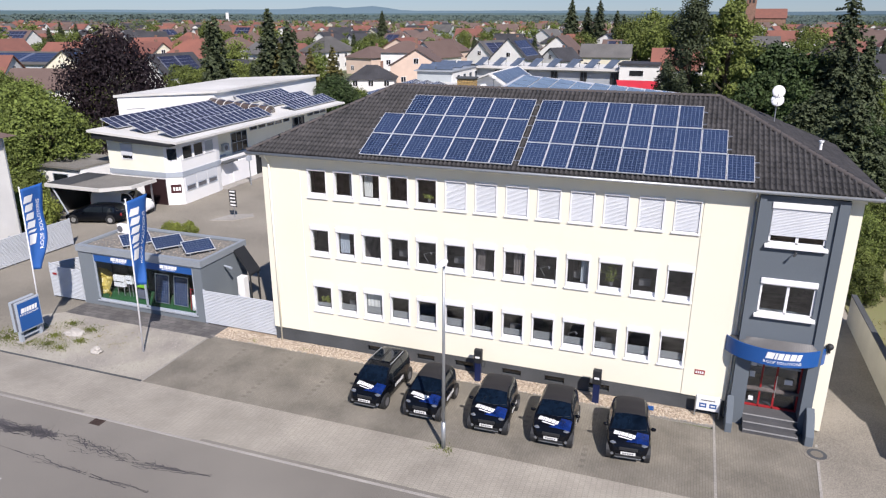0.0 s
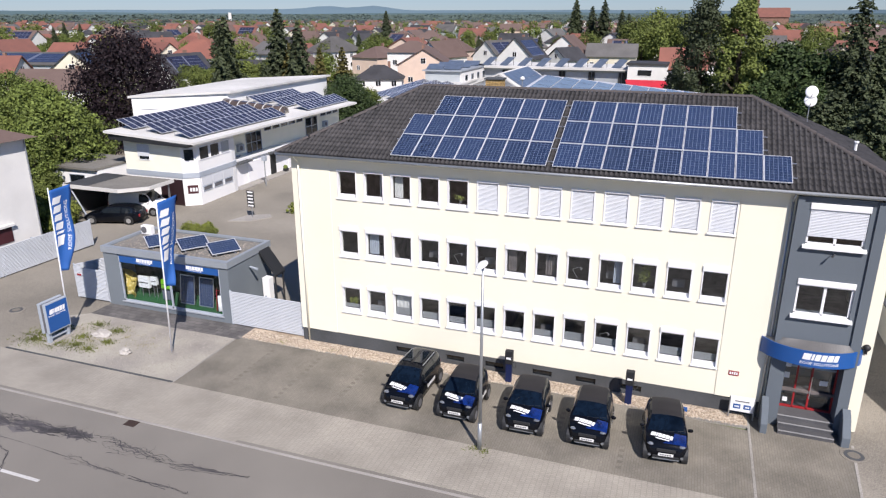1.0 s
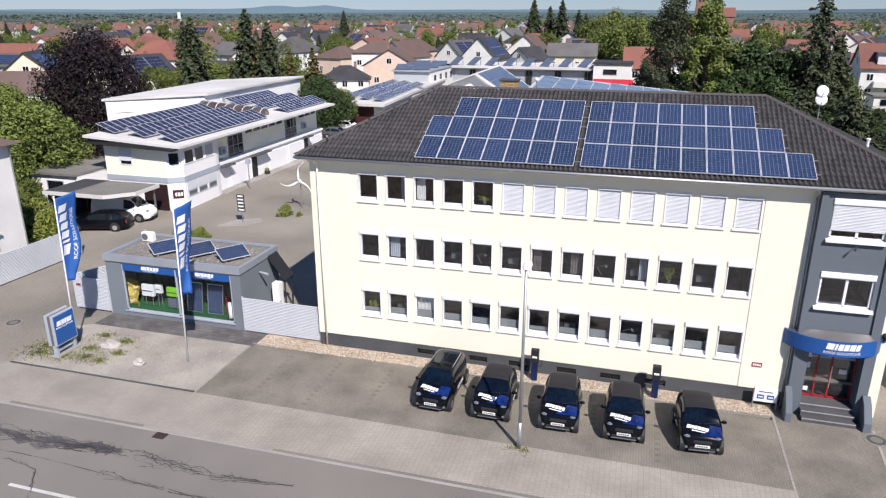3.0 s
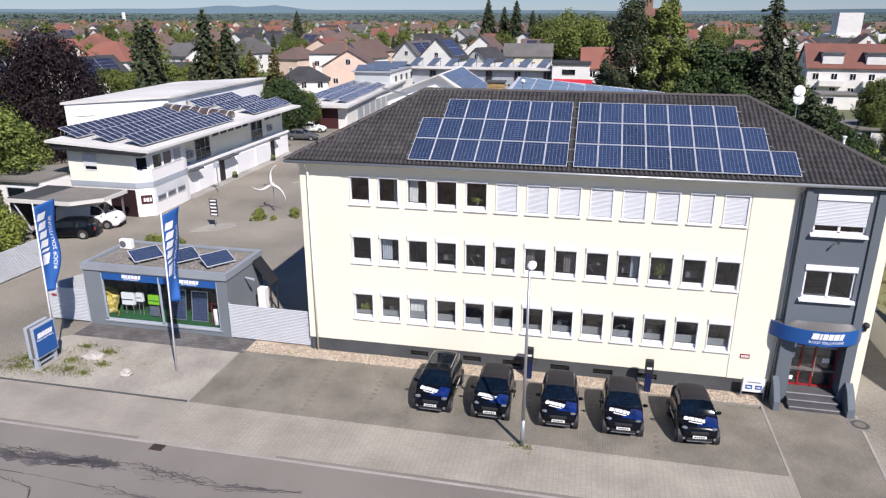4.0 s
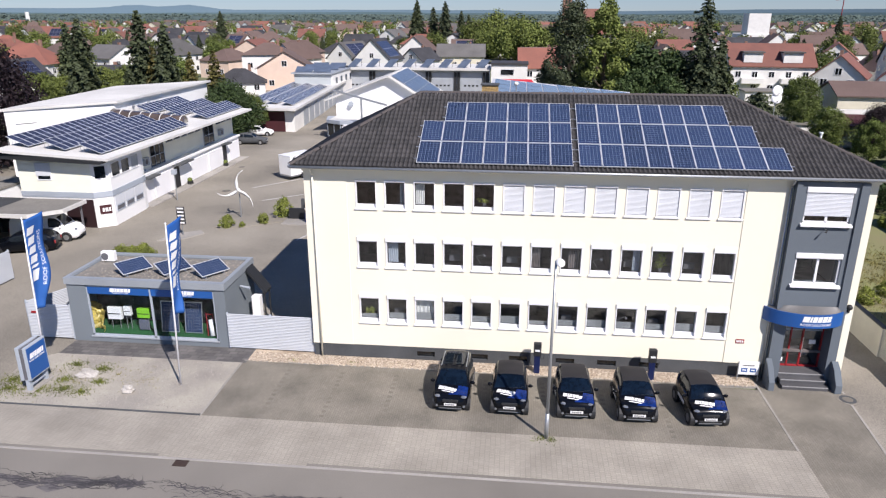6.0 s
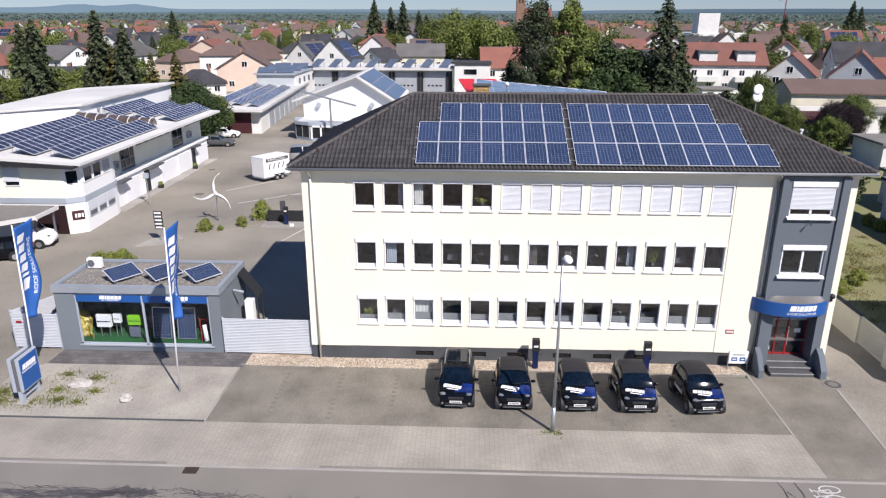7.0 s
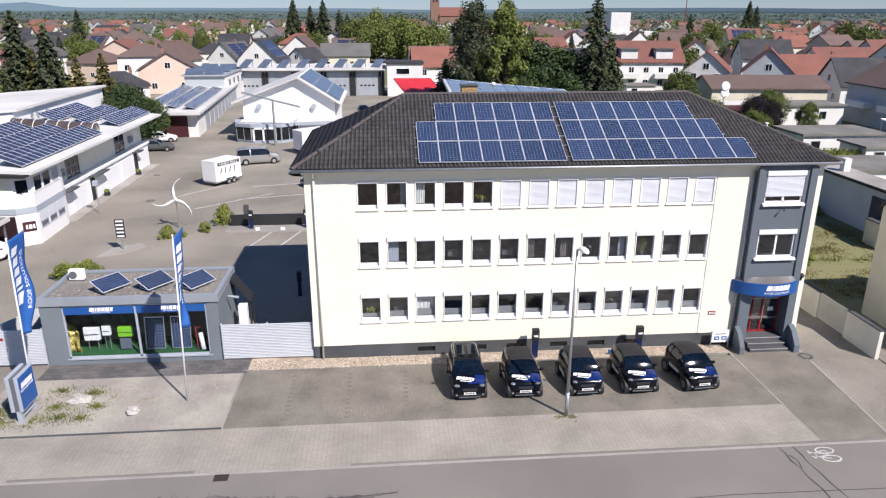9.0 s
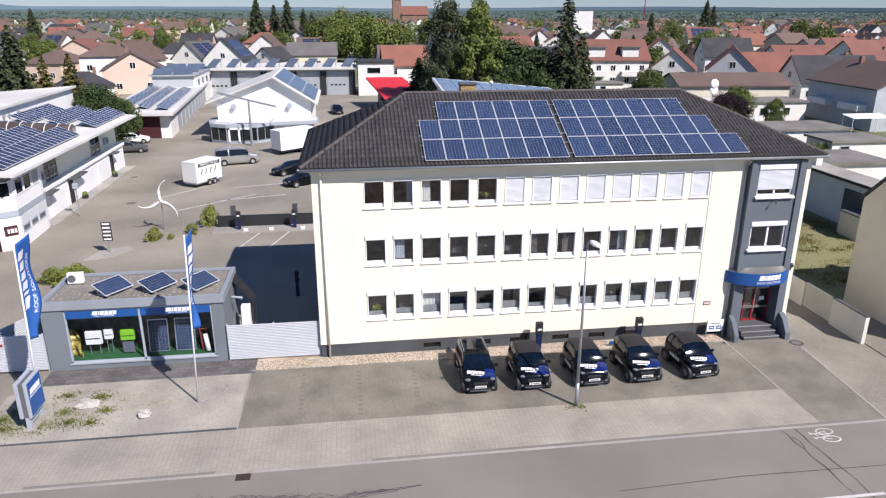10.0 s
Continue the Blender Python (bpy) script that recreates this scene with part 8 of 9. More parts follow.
bush = broad_tree("garden_bush", 1.5, 0.95, 41, M_HEDGE, "yellow-green rounded garden bush", 22, 60, 0.09, 0.0)
first_at(bush, -32.6, 49.2, 0.68)
fir = fir_tree("garden_fir", 13, 3.4, 6, M_FIR, "dark green fir tree", 32, 0.24, 0.32, 0.06, 0.68, 0.25)
first_at(fir, -62.5, 101, 1.16)
beech = broad_tree("copper_beech", 12.5, 7.2, 52, M_BEECH, "dark purple copper beech with a dense crown", 90, 270, 0.19, 0.05)
first_at(beech, -68.3, 69.3, 0.86, 1.08)
olive = fir_tree("cypress", 11, 2.8, 8, M_FIR2, "olive brown cypress tree", 22, 0.30, 0.1, 0.02)
first_at(olive, -56.8, 105, 1.0)

shade = broad_tree("shade_tree", 9, 4.4, 71, M_LEAFDARK, "small dark green garden tree", 48, 105, 0.24, 0.06, (0.15, 0.32), 0.65)
first_at(shade, 9.0, 118.0, 1.0)
for x, y, s, a in ((12.5, 103, 0.85, 30), (-1.5, 122, 0.8, 140), (8, 121, 1.0, 200), (12, 128, 1.15, 60), (20, 101, 0.6, 20), (24, 98, 0.55, 70), (10.3, 113, 1.3, 0), (8.0, 107, 0.95, 110), (13.2, 110, 1.2, 80), (7.0, 115, 1.25, 190), (15.6, 112, 1.15, 260)):
    put(shade, x, y, s, None, a)
for x, y, s in ((13, 140, 1.2), (9, 134, 1.15)):
    put(shade, x, y, s, None, x * 30)
put(fir, -4.6, 119, 0.95, 0.62, 20, "broad low dark conifer beside the red shelter")
put(fir, 21.5, 110, 0.9, None, 50)
put(sunny, 7.0, 106, 0.55, 0.55, 15)
# firs and garden trees behind the rear hall
for x, y, s, a in ((-73.5, 97, 1.05, 10), (-68, 104, 1.13, 90), (-80, 104, 1.0, 50), (-66, 96, 0.62, 0)):
    put(fir, x, y, s, None, a)
put(olive, -65.5, 103, 1.0, 1.05, 60, "brown dying conifer among green firs")
put(olive, -59.0, 101.5, 0.8, 1.0, 200)
for x, y, s, a in ((-72, 108, 1.1, 0), (-78, 98, 0.95, 40), (-69, 99, 0.9, 80), (-75, 103, 1.1, 120), (-83, 100, 1.0, 160)):
    put(sunny, x, y, s, None, a)
dense = broad_tree("yard_tree", 9, 4.6, 61, M_LEAFDARK, "dense dark green round tree at the corner of the hall", 90, 240, 0.19, 0.08)
first_at(dense, -49.4, 91.5, 0.84, 0.80)
put(leafy, -47.5, 95.0, 0.5, 0.6, 70)
# big greenery left of the workshop
for x, y, s, a in ((-60, 52, 0.85, 0), (-57.5, 48.5, 0.98, 60), (-66, 56, 0.72, 200), (-73, 60, 0.95, 20), (-56.5, 44.6, 0.74, 45), (-80, 66, 0.9, 70), (-88, 62, 1.0, 10), (-97, 76, 0.9, 50)):
    put(leafy, x, y, s, s * 0.95, a)
for x, y, s, a in ((-61, 46, 0.8, 30), (-67, 50, 0.85, 90), (-75, 52, 1.05, 150), (-82, 54, 1.0, 20), (-53.5, 43.0, 0.42, 10), (-51.6, 40.5, 0.38, 70), (-72, 66, 0.7, 60), (-93, 90, 0.8, 30)):
    put(sunny, x, y, s, s * 0.95, a)
# yard bushes
for x, y, s, a in ((-31.4, 49.4, 0.45, 30), (-30.0, 50.6, 0.82, 80)):
    put(bush, x, y, s, None, a)
put(bush, -29.0, 52.7, 1.28, 1.6, 10, "tall rounded yellow-green shrub on the yard bed")
for x, y, s in ((-36.9, 40.8, 1.15), (-35.9, 40.4, 1.2), (-34.9, 40.7, 1.05), (-35.6, 41.4, 1.1)):
    put(bush, x, y, s, s * 0.9, x * 50)
for x, y, s, q in ((-48.2, 39.9, 1.9, 2.1), (-47.0, 38.4, 1.9, 2.2), (-45.9, 37.2, 1.5, 1.6), (-49.9, 41.0, 1.9, 2.1), (-50.0, 38.8, 2.0, 2.4), (-48.6, 37.4, 2.0, 2.3)):
    put(bush, x, y, s, q, x * 90, "loose yellow-green shrub between fence and carport")
# right side garden
for x, y, s, a in ((36.7, 117, 0.75, 10), (31, 92, 0.55, 60), (33, 84, 0.5, 100), (44, 100, 0.6, 40), (30.5, 99, 0.6, 15)):
    put(leafy, x, y, s, None, a)
put(beech, 36.4, 90.3, 0.42, 0.42, 0, "small purple-leaved garden tree")
put(beech, 39.5, 91.5, 0.32, 0.36, 70, "small purple-leaved garden tree")
put(sunny, 40.8, 84.5, 0.40, 0.72, 0, "slim light green garden tree")
for i in range(8):
    put(bush, 33.4 + 0.6 * i, 69.2, 1.3, 2.2, i * 40, "clipped bright green garden hedge bush")
for x, y in ((22.0, 51.5), (21.8, 53.0), (21.0, 55.0), (12.0, 38.0), (13.8, 39.5)):
    put(bush, x, y, 1.0, 1.0, x * 70)
for i in range(33):
    x, y = 8.5 + (i * 7.31) % 15, 57 + (i * 11.7) % 44
    put(shade, x, y, 0.36 + 0.02 * (i % 7), None, i * 50)
broad_fir = fir_tree("broad_conifer", 10.2, 3.9, 17, M_FIR, "broad ragged dark conifer behind the office", 40, 0.17, 0.10, 0.03, 0.42, 0.5)
first_at(broad_fir, 11.6, 60.8, 1.08, 1.0)
put(broad_fir, 9.4, 71.0, 0.9, 0.85, 130)
put(broad_fir, 14.6, 65.5, 0.72, 0.66, 250)
put(broad_fir, 12.4, 82.0, 1.0, 0.85, 40)
for x, y, s, a in ((11.2, 48, 0.4, 30), (11.0, 53.5, 0.42, 80), (17.5, 57, 0.40, 140)):
    put(leafy, x, y, s, None, a)
for x, y, s, a in ((10.6, 43.5, 0.3, 0), (10.5, 46, 0.36, 90), (13.5, 56.5, 0.5, 45)):
    put(sunny, x, y, s, None, a)
# firs in the middle distance
for x, y, s in ((-54, 317, 1.5), (-40, 302, 1.45), (-46, 310, 1.3), (-34, 312, 1.2), (-57, 330, 1.2), (-30, 300, 1.1), (-23, 296, 1.0), (-17, 305, 1.05)):
    put(fir, x, y, s, None, x * 11)
for x, y, s, a in ((88, 322, 1.0, 0), (96, 326, 0.9, 70), (103, 323, 1.05, 20), (110, 326, 0.85, 140), (117, 330, 0.9, 50), (82, 318, 0.8, 90)):
    put(round_tree, x, y, s, None, a)
for x, y, s in ((205, 420, 1.6), (215, 430, 1.4), (130, 330, 1.1), (-150, 330, 1.2)):
    put(fir, x, y, s, None, x * 11)

for x, y, s, a in ((-12.5, 250, 1.1, 0), (-20.5, 254, 1.0, 60), (-6, 246, 1.15, 100), (-19, 288, 1.35, 20), (2, 248, 1.0, 80), (-28, 294, 1.1, 10), (-9, 272, 1.25, 140)):
    put(light_tree, x, y, s, s * 1.05, a)
# garden trees through the town: the nearer ones singly
GARDEN.sort(key=lambda q: q[1])
for i, (x, y) in enumerate(GARDEN[:190]):
    k = rng.random()
    src = round_tree if k < 0.5 else light_tree if k < 0.8 else fir
    s = rng.uniform(0.55, 1.05) * (1.0 if src in (round_tree, light_tree) else 0.8)
    put(src, x, y, s, s * rng.uniform(0.85, 1.1), i * 47)
vs, fs = [], []
for x, y in GARDEN[190:]:
    for _ in range(2 if rng.random() < 0.4 else 1):
        h, r = rng.uniform(6, 12), rng.uniform(2.6, 4.8)
        cx, cy = x + rng.uniform(-5, 5), y + rng.uniform(-5, 5)
        pts = []
        for c in range(9):
            a, q = rng.uniform(0, 6.28), r * rng.uniform(0.1, 0.75)
            z = h * (0.3 + 0.62 * c / 8)
            q *= 1.15 - 0.8 * abs(c / 8 - 0.35)
            pts += [Vector((cx + q * math.cos(a) + rng.gauss(0, 0.75), cy + q * math.sin(a) + rng.gauss(0, 0.75), z + rng.gauss(0, 0.7))) for _ in range(13)]
        v, f = leaf_cards(pts, 0.62, rng, [(q - Vector((cx, cy, h * 0.5))) / h + Vector((0, 0, 0.35)) for q in pts], 0.35)
        k = len(vs)
        vs += v
        fs += [tuple(i + k for i in t) for t in f]
tagged(new("garden_trees", as_mesh("garden_trees", vs, fs, M_LEAF)), "many green garden trees among the far houses", "trees", "", "stuff")

# the woods beyond the town, and the hills
def woods(name, r0, r1, n, size, hgt, seed, label):
    rnd = random.Random(seed)
    vs, fs = [], []
    for _ in range(n):
        a = radians(rnd.uniform(-8, 150))
        rr = math.sqrt(rnd.uniform(r0 * r0, r1 * r1)) if rnd.random() < 0.5 else rnd.uniform(r0, r0 + (r1 - r0) * 0.35)
        x, y = -10 + rr * math.cos(a), rr * math.sin(a)
        hh, w = hgt * rnd.uniform(0.7, 1.15), size * rnd.uniform(0.7, 1.3)
        pts = [Vector((x + rnd.gauss(0, 0.35) * w, y + rnd.gauss(0, 0.35) * w, hh * rnd.uniform(0.6, 1.0))) for _ in range(26)]
        v, f = leaf_cards(pts, w * 0.17, rnd, [Vector((0, -0.25, 1))] * len(pts), 0.22)
        k = len(vs)
        vs += v
        fs += [tuple(i + k for i in t) for t in f]
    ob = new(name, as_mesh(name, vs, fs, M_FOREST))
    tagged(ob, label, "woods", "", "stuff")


woods("woods", 900, 1200, 1900, 9, 11, 4, "loose belt of trees at the edge of town")
woods("forest", 1120, 3000, 8000, 13, 15.5, 5, "dense dark green forest reaching the horizon")


def canopy_mass():
    """The closed top of the far forest, uneven, reaching the horizon."""
    rnd = random.Random(21)
    bm = bmesh.new()
    prev = None
    for r in (1130, 1200, 1290, 1400, 1550, 1750, 2000, 2350, 2800, 3300):
        cur = []
        for k in range(241):
            a = radians(-12 + 168 * k / 240)
            cur.append(bm.verts.new((-10 + r * math.cos(a), r * math.sin(a), (0.0 if r == 1130 else 12.5) + rnd.uniform(-1.2, 1.6))))
        if prev:
            for p, q in zip(zip(prev, prev[1:]), zip(cur, cur[1:])):
                bm.faces.new((p[0], p[1], q[1], q[0]))
        prev = cur
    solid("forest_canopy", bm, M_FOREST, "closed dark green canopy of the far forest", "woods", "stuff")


canopy_mass()


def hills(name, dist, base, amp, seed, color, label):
    # aerial haze is put into the flat colour of each ridge
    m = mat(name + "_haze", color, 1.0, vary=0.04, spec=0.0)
    bm = bmesh.new()
    prev = None
    for i in range(161):
        a = radians(-15 + 175 * i / 160)
        x, y = dist * math.cos(a), dist * math.sin(a)
        z = base + amp * noise.noise(Vector((i * 0.06, seed, 0))) + amp * 0.35 * noise.noise(Vector((i * 0.23, seed, 5)))
        for c, w, hgt in ((118.8, 1.5, 19), (115.2, 1.6, 22)):
            if seed == 2:
                z += hgt * math.exp(-((math.degrees(a) - c) / w) ** 2)
        cur = (bm.verts.new((x, y, -1)), bm.verts.new((x, y, z)), bm.verts.new((x * 1.04, y * 1.04, -1)))
        if prev:
            bm.faces.new((prev[0], cur[0], cur[1], prev[1]))
            bm.faces.new((prev[1], cur[1], cur[2], prev[2]))
        prev = cur
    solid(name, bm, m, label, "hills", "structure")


hills("hills", 4300, 44, 14, 2, (0.14, 0.205, 0.26), "wooded hills on the horizon, blue-grey with painted haze")
hills("foothills", 3600, 26, 8, 7, (0.10, 0.15, 0.17), "dark wooded rise before the hills, tinted with haze")


# ---- street details ----
def ribbon(bm, pts, w, z):
    """A flat band along a line of (x, y) points."""
    prev = None
    for i, p in enumerate(pts):
        a, b = Vector(pts[max(0, i - 1)]), Vector(pts[min(len(pts) - 1, i + 1)])
        d = (b - a).normalized() if (b - a).length > 1e-6 else Vector((1, 0))
        n = Vector((-d.y, d.x)) * (w if not isinstance(w, (list, tuple)) else w[i]) * 0.5
        cur = (bm.verts.new((p[0] + n.x, p[1] + n.y, z)), bm.verts.new((p[0] - n.x, p[1] - n.y, z)))
        if prev:
            bm.faces.new((prev[0], prev[1], cur[1], cur[0]))
        prev = cur


crk = random.Random(8)


def crack_band(way, spread, n, label, wmax=0.045, stain=True):
    """Sealed cracks that run along a bent line: a pale bitumen smear under many fine strands."""
    def along(t):
        k = min(int(t * (len(way) - 1)), len(way) - 2)
        f = t * (len(way) - 1) - k
        return Vector(way[k]).lerp(Vector(way[k + 1]), f)
    bm = bmesh.new()
    for i in range(n):
        t, off = crk.uniform(0, 0.85), crk.gauss(0, 0.55) * spread
        t1 = min(1.0, t + crk.uniform(0.06, 0.3))
        k = max(4, int((t1 - t) * 60))
        pts, ws, w = [], [], crk.uniform(0.3, 1.0) * wmax
        for q in range(k + 1):
            tt = t + (t1 - t) * q / k
            off += crk.gauss(0, 0.16) * spread
            off *= 0.93
            p = along(tt)
            pts.append((p.x, p.y + off * (1 - 0.6 * tt)))
            ws.append(w * crk.uniform(0.3, 1.4))
        ribbon(bm, pts, ws, 0.0045 + 0.0006 * crk.random())
        if crk.random() < 0.45:
            p = Vector(crk.choice(pts))
            a = crk.uniform(0.5, 2.6)
            ln = crk.uniform(0.15, 0.5) * spread * 2
            ribbon(bm, [p, p + Vector((math.cos(a), math.sin(a))) * ln * 0.5 + Vector((crk.gauss(0, 0.04), 0)), p + Vector((math.cos(a + 0.3), math.sin(a + 0.3))) * ln], [w * 0.8, w * 0.6, w * 0.3], 0.0052)
    solid("road_crack", bm, M_CRACK, label, "crack", "stuff")
    if stain:
        bm = bmesh.new()
        for i in range(60):
            t = crk.uniform(0, 0.9)
            p, q = along(t), along(min(1, t + crk.uniform(0.04, 0.1)))
            o = crk.gauss(0, 0.4) * spread * (1 - 0.6 * t)
            ribbon(bm, [(p.x, p.y + o), ((p.x + q.x) / 2, (p.y + q.y) / 2 + o + crk.gauss(0, 0.05)), (q.x, q.y + o)], [0.03, crk.uniform(0.15, 0.4) * spread * 2, 0.03], 0.0018 + 0.00003 * i)
        solid("bitumen_stain", bm, M_STAIN, "faint grey bitumen smears along the cracks", "stain", "stuff")


crack_band([(-31.0, 16.9), (-28.3, 17.05), (-24.2, 17.25), (-22.2, 17.35)], 0.62, 95, "dense fine bitumen-sealed cracks in the asphalt")
crack_band([(-22.4, 17.35), (-20.4, 17.2), (-18.3, 17.05), (-15.2, 17.35)], 0.42, 40, "fine sealed cracks tapering along the lane", 0.04, False)
crack_band([(-22.6, 16.0), (-20.0, 15.85), (-16.7, 15.85)], 0.22, 16, "fine sealed cracks near the lane middle", 0.04, False)
crack_band([(-26.9, 15.9), (-25.0, 15.6), (-23.6, 13.7)], 0.2, 10, "short crossing cracks by the centre line", 0.04, False)
crack_band([(-28.0, 16.2), (-24.4, 16.15), (-18.5, 15.75)], 0.04, 8, "long thin seam in the asphalt", 0.03, False)
bm = bmesh.new()
for k, pts in enumerate(([(0.30, 18.9), (0.38, 18.5), (0.34, 18.0), (0.45, 17.5), (0.42, 17.0), (0.55, 16.2), (0.5, 15.2), (0.7, 13.5)], [(0.93, 18.9), (0.98, 18.3), (0.94, 17.8), (1.04, 17.2), (1.06, 16.6), (1.2, 15.6), (1.12, 14.4), (1.3, 13.0)], [(0.45, 18.35), (0.62, 18.0), (0.5, 17.5)])):
    ribbon(bm, pts, [0.028 + 0.02 * ((i * 7 + k) % 3) for i in range(len(pts))], 0.0042 + 0.0003 * k)
ribbon(bm, [(-8, 16.0), (-3, 16.2), (3, 16.1), (9, 16.5)], 0.04, 0.0048)
solid("road_seam", bm, M_CRACK, "long dark seams in the asphalt", "seam", "stuff")
for a, b in ((-29.9, -23.0), (-17.0, 9.4)):
    solid("gutter_strip", boxed(a, 19.012, 0.0, b, 19.16, 0.036), M_ASPHALT, "dark asphalt strip behind the kerb", "paving", "structure")
bike = thing("bicycle_marking", (2.0, 18.25, 0.004), "white bicycle symbol painted on the asphalt", "road marking")
for cx, cy in ((2.07, 18.54), (2.05, 18.0)):
    bm = bmesh.new()
    ribbon(bm, [(cx + 0.37 * math.cos(6.2832 * k / 24), cy + 0.2 * math.sin(6.2832 * k / 24)) for k in range(25)], 0.065, 0.005)
    part("wheel_ring", bm, M_LINE, bike)
for pts in ([(2.07, 18.54), (1.55, 18.42), (1.55, 18.14), (2.05, 18.0)], [(1.55, 18.42), (2.05, 18.24), (1.55, 18.14)], [(2.05, 18.24), (2.07, 18.54)], [(1.55, 18.42), (1.36, 18.46)], [(1.36, 18.36), (1.36, 18.56)], [(1.55, 18.14), (1.38, 18.12)], [(1.42, 18.04), (1.34, 18.2)]):
    bm = bmesh.new()
    ribbon(bm, pts, 0.055, 0.0055)
    part("frame_line", bm, M_LINE, bike)


def lid(x, y, r, label):
    ob = thing("manhole", (x, y, 0.02), label, "manhole cover")
    bm = bmesh.new()
    rod(bm, (x, y, 0.0), (x, y, 0.045), r * 1.35, n=28)
    part("ring", bm, M_DRIVE, ob)
    bm = bmesh.new()
    rod(bm, (x, y, 0.01), (x, y, 0.052), r, n=28)
    part("cover", bm, M_PLINTH, ob)
    bm = bmesh.new()
    rod(bm, (x, y, 0.02), (x, y, 0.056), r * 0.62, n=24)
    part("inlay", bm, M_DOT, ob)


lid(5.95, 26.3, 0.36, "round manhole cover before the steps")
lid(-36.7, 25.7, 0.36, "round manhole cover in the drive")
lid(-37.5, 61.0, 0.34, "round manhole cover in the yard")
lid(-40.2, 72.0, 0.34, "round manhole cover in the yard")
grate = thing("drain_grate", (-21.9, 18.75, 0.0), "dark iron drain grate in the gutter", "drain")
part("frame", boxed(-22.18, 18.5, -0.02, -21.62, 19.02, 0.006), M_RUST, grate)
for i in range(7):
    part("bar", boxed(-22.14 + 0.076 * i, 18.54, 0.006, -22.1 + 0.076 * i, 18.98, 0.014), M_RUST, grate)
for x in (-20.0, -17.35, -14.7, -12.9, -10.4, -7.75, -5.1, -2.5):
    bm = bmesh.new()
    for k in range(11):
        y = 22.4 + 0.38 * k
        box(bm, x - 0.11 + 0.02 * (k % 2), y, 0.0, x + 0.09 + 0.02 * (k % 2), y + 0.17, 0.036)
    solid("bay_divider", bm, M_DOT, "dotted line of dark stones between parking bays", "bay divider", "stuff")

# tufts of grass
tuft = random.Random(3)


def grass_patch(name, spots, label, height=0.16, n=70, material=None):
    vs, fs = [], []
    for sx, sy, r in spots:
        for _ in range(int(n * r * 2)):
            a, q = tuft.uniform(0, 6.28), min(1.6, abs(tuft.gauss(0, 0.75))) * r
            x, y = sx + q * math.cos(a) * 1.3, sy + q * math.sin(a)
            h, b = height * tuft.uniform(0.4, 1.2), tuft.uniform(0, 6.28)
            k = len(vs)
            w = 0.025
            vs += [(x - w * math.cos(b), y - w * math.sin(b), 0.03), (x + w * math.cos(b), y + w * math.sin(b), 0.03), (x + tuft.gauss(0, 0.08), y + tuft.gauss(0, 0.08), 0.04 + h)]
            fs.append((k, k + 1, k + 2))
    ob = new(name, as_mesh(name, [Vector(v) for v in vs], fs, material or M_HEDGE))
    tagged(ob, label, "grass", "", "stuff")


grass_patch("grass_tuft", [(-29.8, 23.4, 0.45), (-28.9, 23.3, 0.35), (-29.1, 25.4, 0.4), (-31.0, 23.2, 0.5), (-32.4, 23.2, 0.7), (-30.3, 24.3, 0.35), (-28.5, 24.2, 0.3), (-32.1, 24.6, 0.6), (-32.7, 24.0, 0.5), (-30.6, 25.7, 0.35)], "yellow-green tufts of grass on the gravel", 0.10, 420, M_WEED)
grass_patch("grass_tuft", [(-29.5, 24.0, 1.2), (-28.0, 25.0, 1.0), (-31.0, 25.0, 1.0), (-26.5, 24.6, 0.8)], "sparse dry grass on the gravel", 0.06, 60, M_DRYGRASS)
grass_patch("grass_tuft", [(-7.74, 21.85, 0.28), (-7.5, 21.7, 0.3), (-8.0, 21.75, 0.25)], "tuft of weeds at the lamp foot", 0.05, 70, M_WEED)
grass_patch("grass_tuft", [(x, 27.3, 0.25) for x in (-20, -17, -12.5)], "weeds on the pebble strip", 0.1, 60)
spots = [(tuft.uniform(10.5, 22), tuft.uniform(33.5, 50), tuft.uniform(0.4, 1.0)) for _ in range(90)]
grass_patch("lawn_grass", spots, "uneven dry lawn grass", 0.14, 90, M_DRYGRASS)


def stones(name, x0, x1, y0, y1, n, r, z, material, label):
    rnd = random.Random(12)
    vs, fs = [], []
    tmp = bmesh.new()
    bmesh.ops.create_icosphere(tmp, subdivisions=1, radius=1)
    base, tri = [v.co.copy() for v in tmp.verts], [tuple(v.index for v in f.verts) for f in tmp.faces]
    tmp.free()
    for _ in range(n):
        x, y, s, a = rnd.uniform(x0, x1), rnd.uniform(y0, y1), r * rnd.uniform(0.5, 1.5), rnd.uniform(0, 6.28)
        k = len(vs)
        for v in base:
            px, py = v.x * s * 1.3, v.y * s * 0.9
            vs.append(Vector((x + px * math.cos(a) - py * math.sin(a), y + px * math.sin(a) + py * math.cos(a), z + v.z * s * 0.6)))
        fs += [tuple(i + k for i in t) for t in tri]
    tagged(new(name, as_mesh(name, vs, fs, material)), label, "stones", "", "stuff")


def stone_mat(name, c1, c2):
    m = bpy.data.materials.new(name)
    m.use_nodes = True
    n, l = m.node_tree.nodes, m.node_tree.links
    p = n["Principled BSDF"]
    p.inputs["Roughness"].default_value = 0.85
    g, mix = n.new("ShaderNodeNewGeometry"), n.new("ShaderNodeMix")
    mix.data_type = "RGBA"
    mix.inputs["A"].default_value, mix.inputs["B"].default_value = (*c1, 1), (*c2, 1)
    l.new(g.outputs["Random Per Island"], mix.inputs["Factor"])
    l.new(mix.outputs["Result"], p.inputs["Base Color"])
    return m


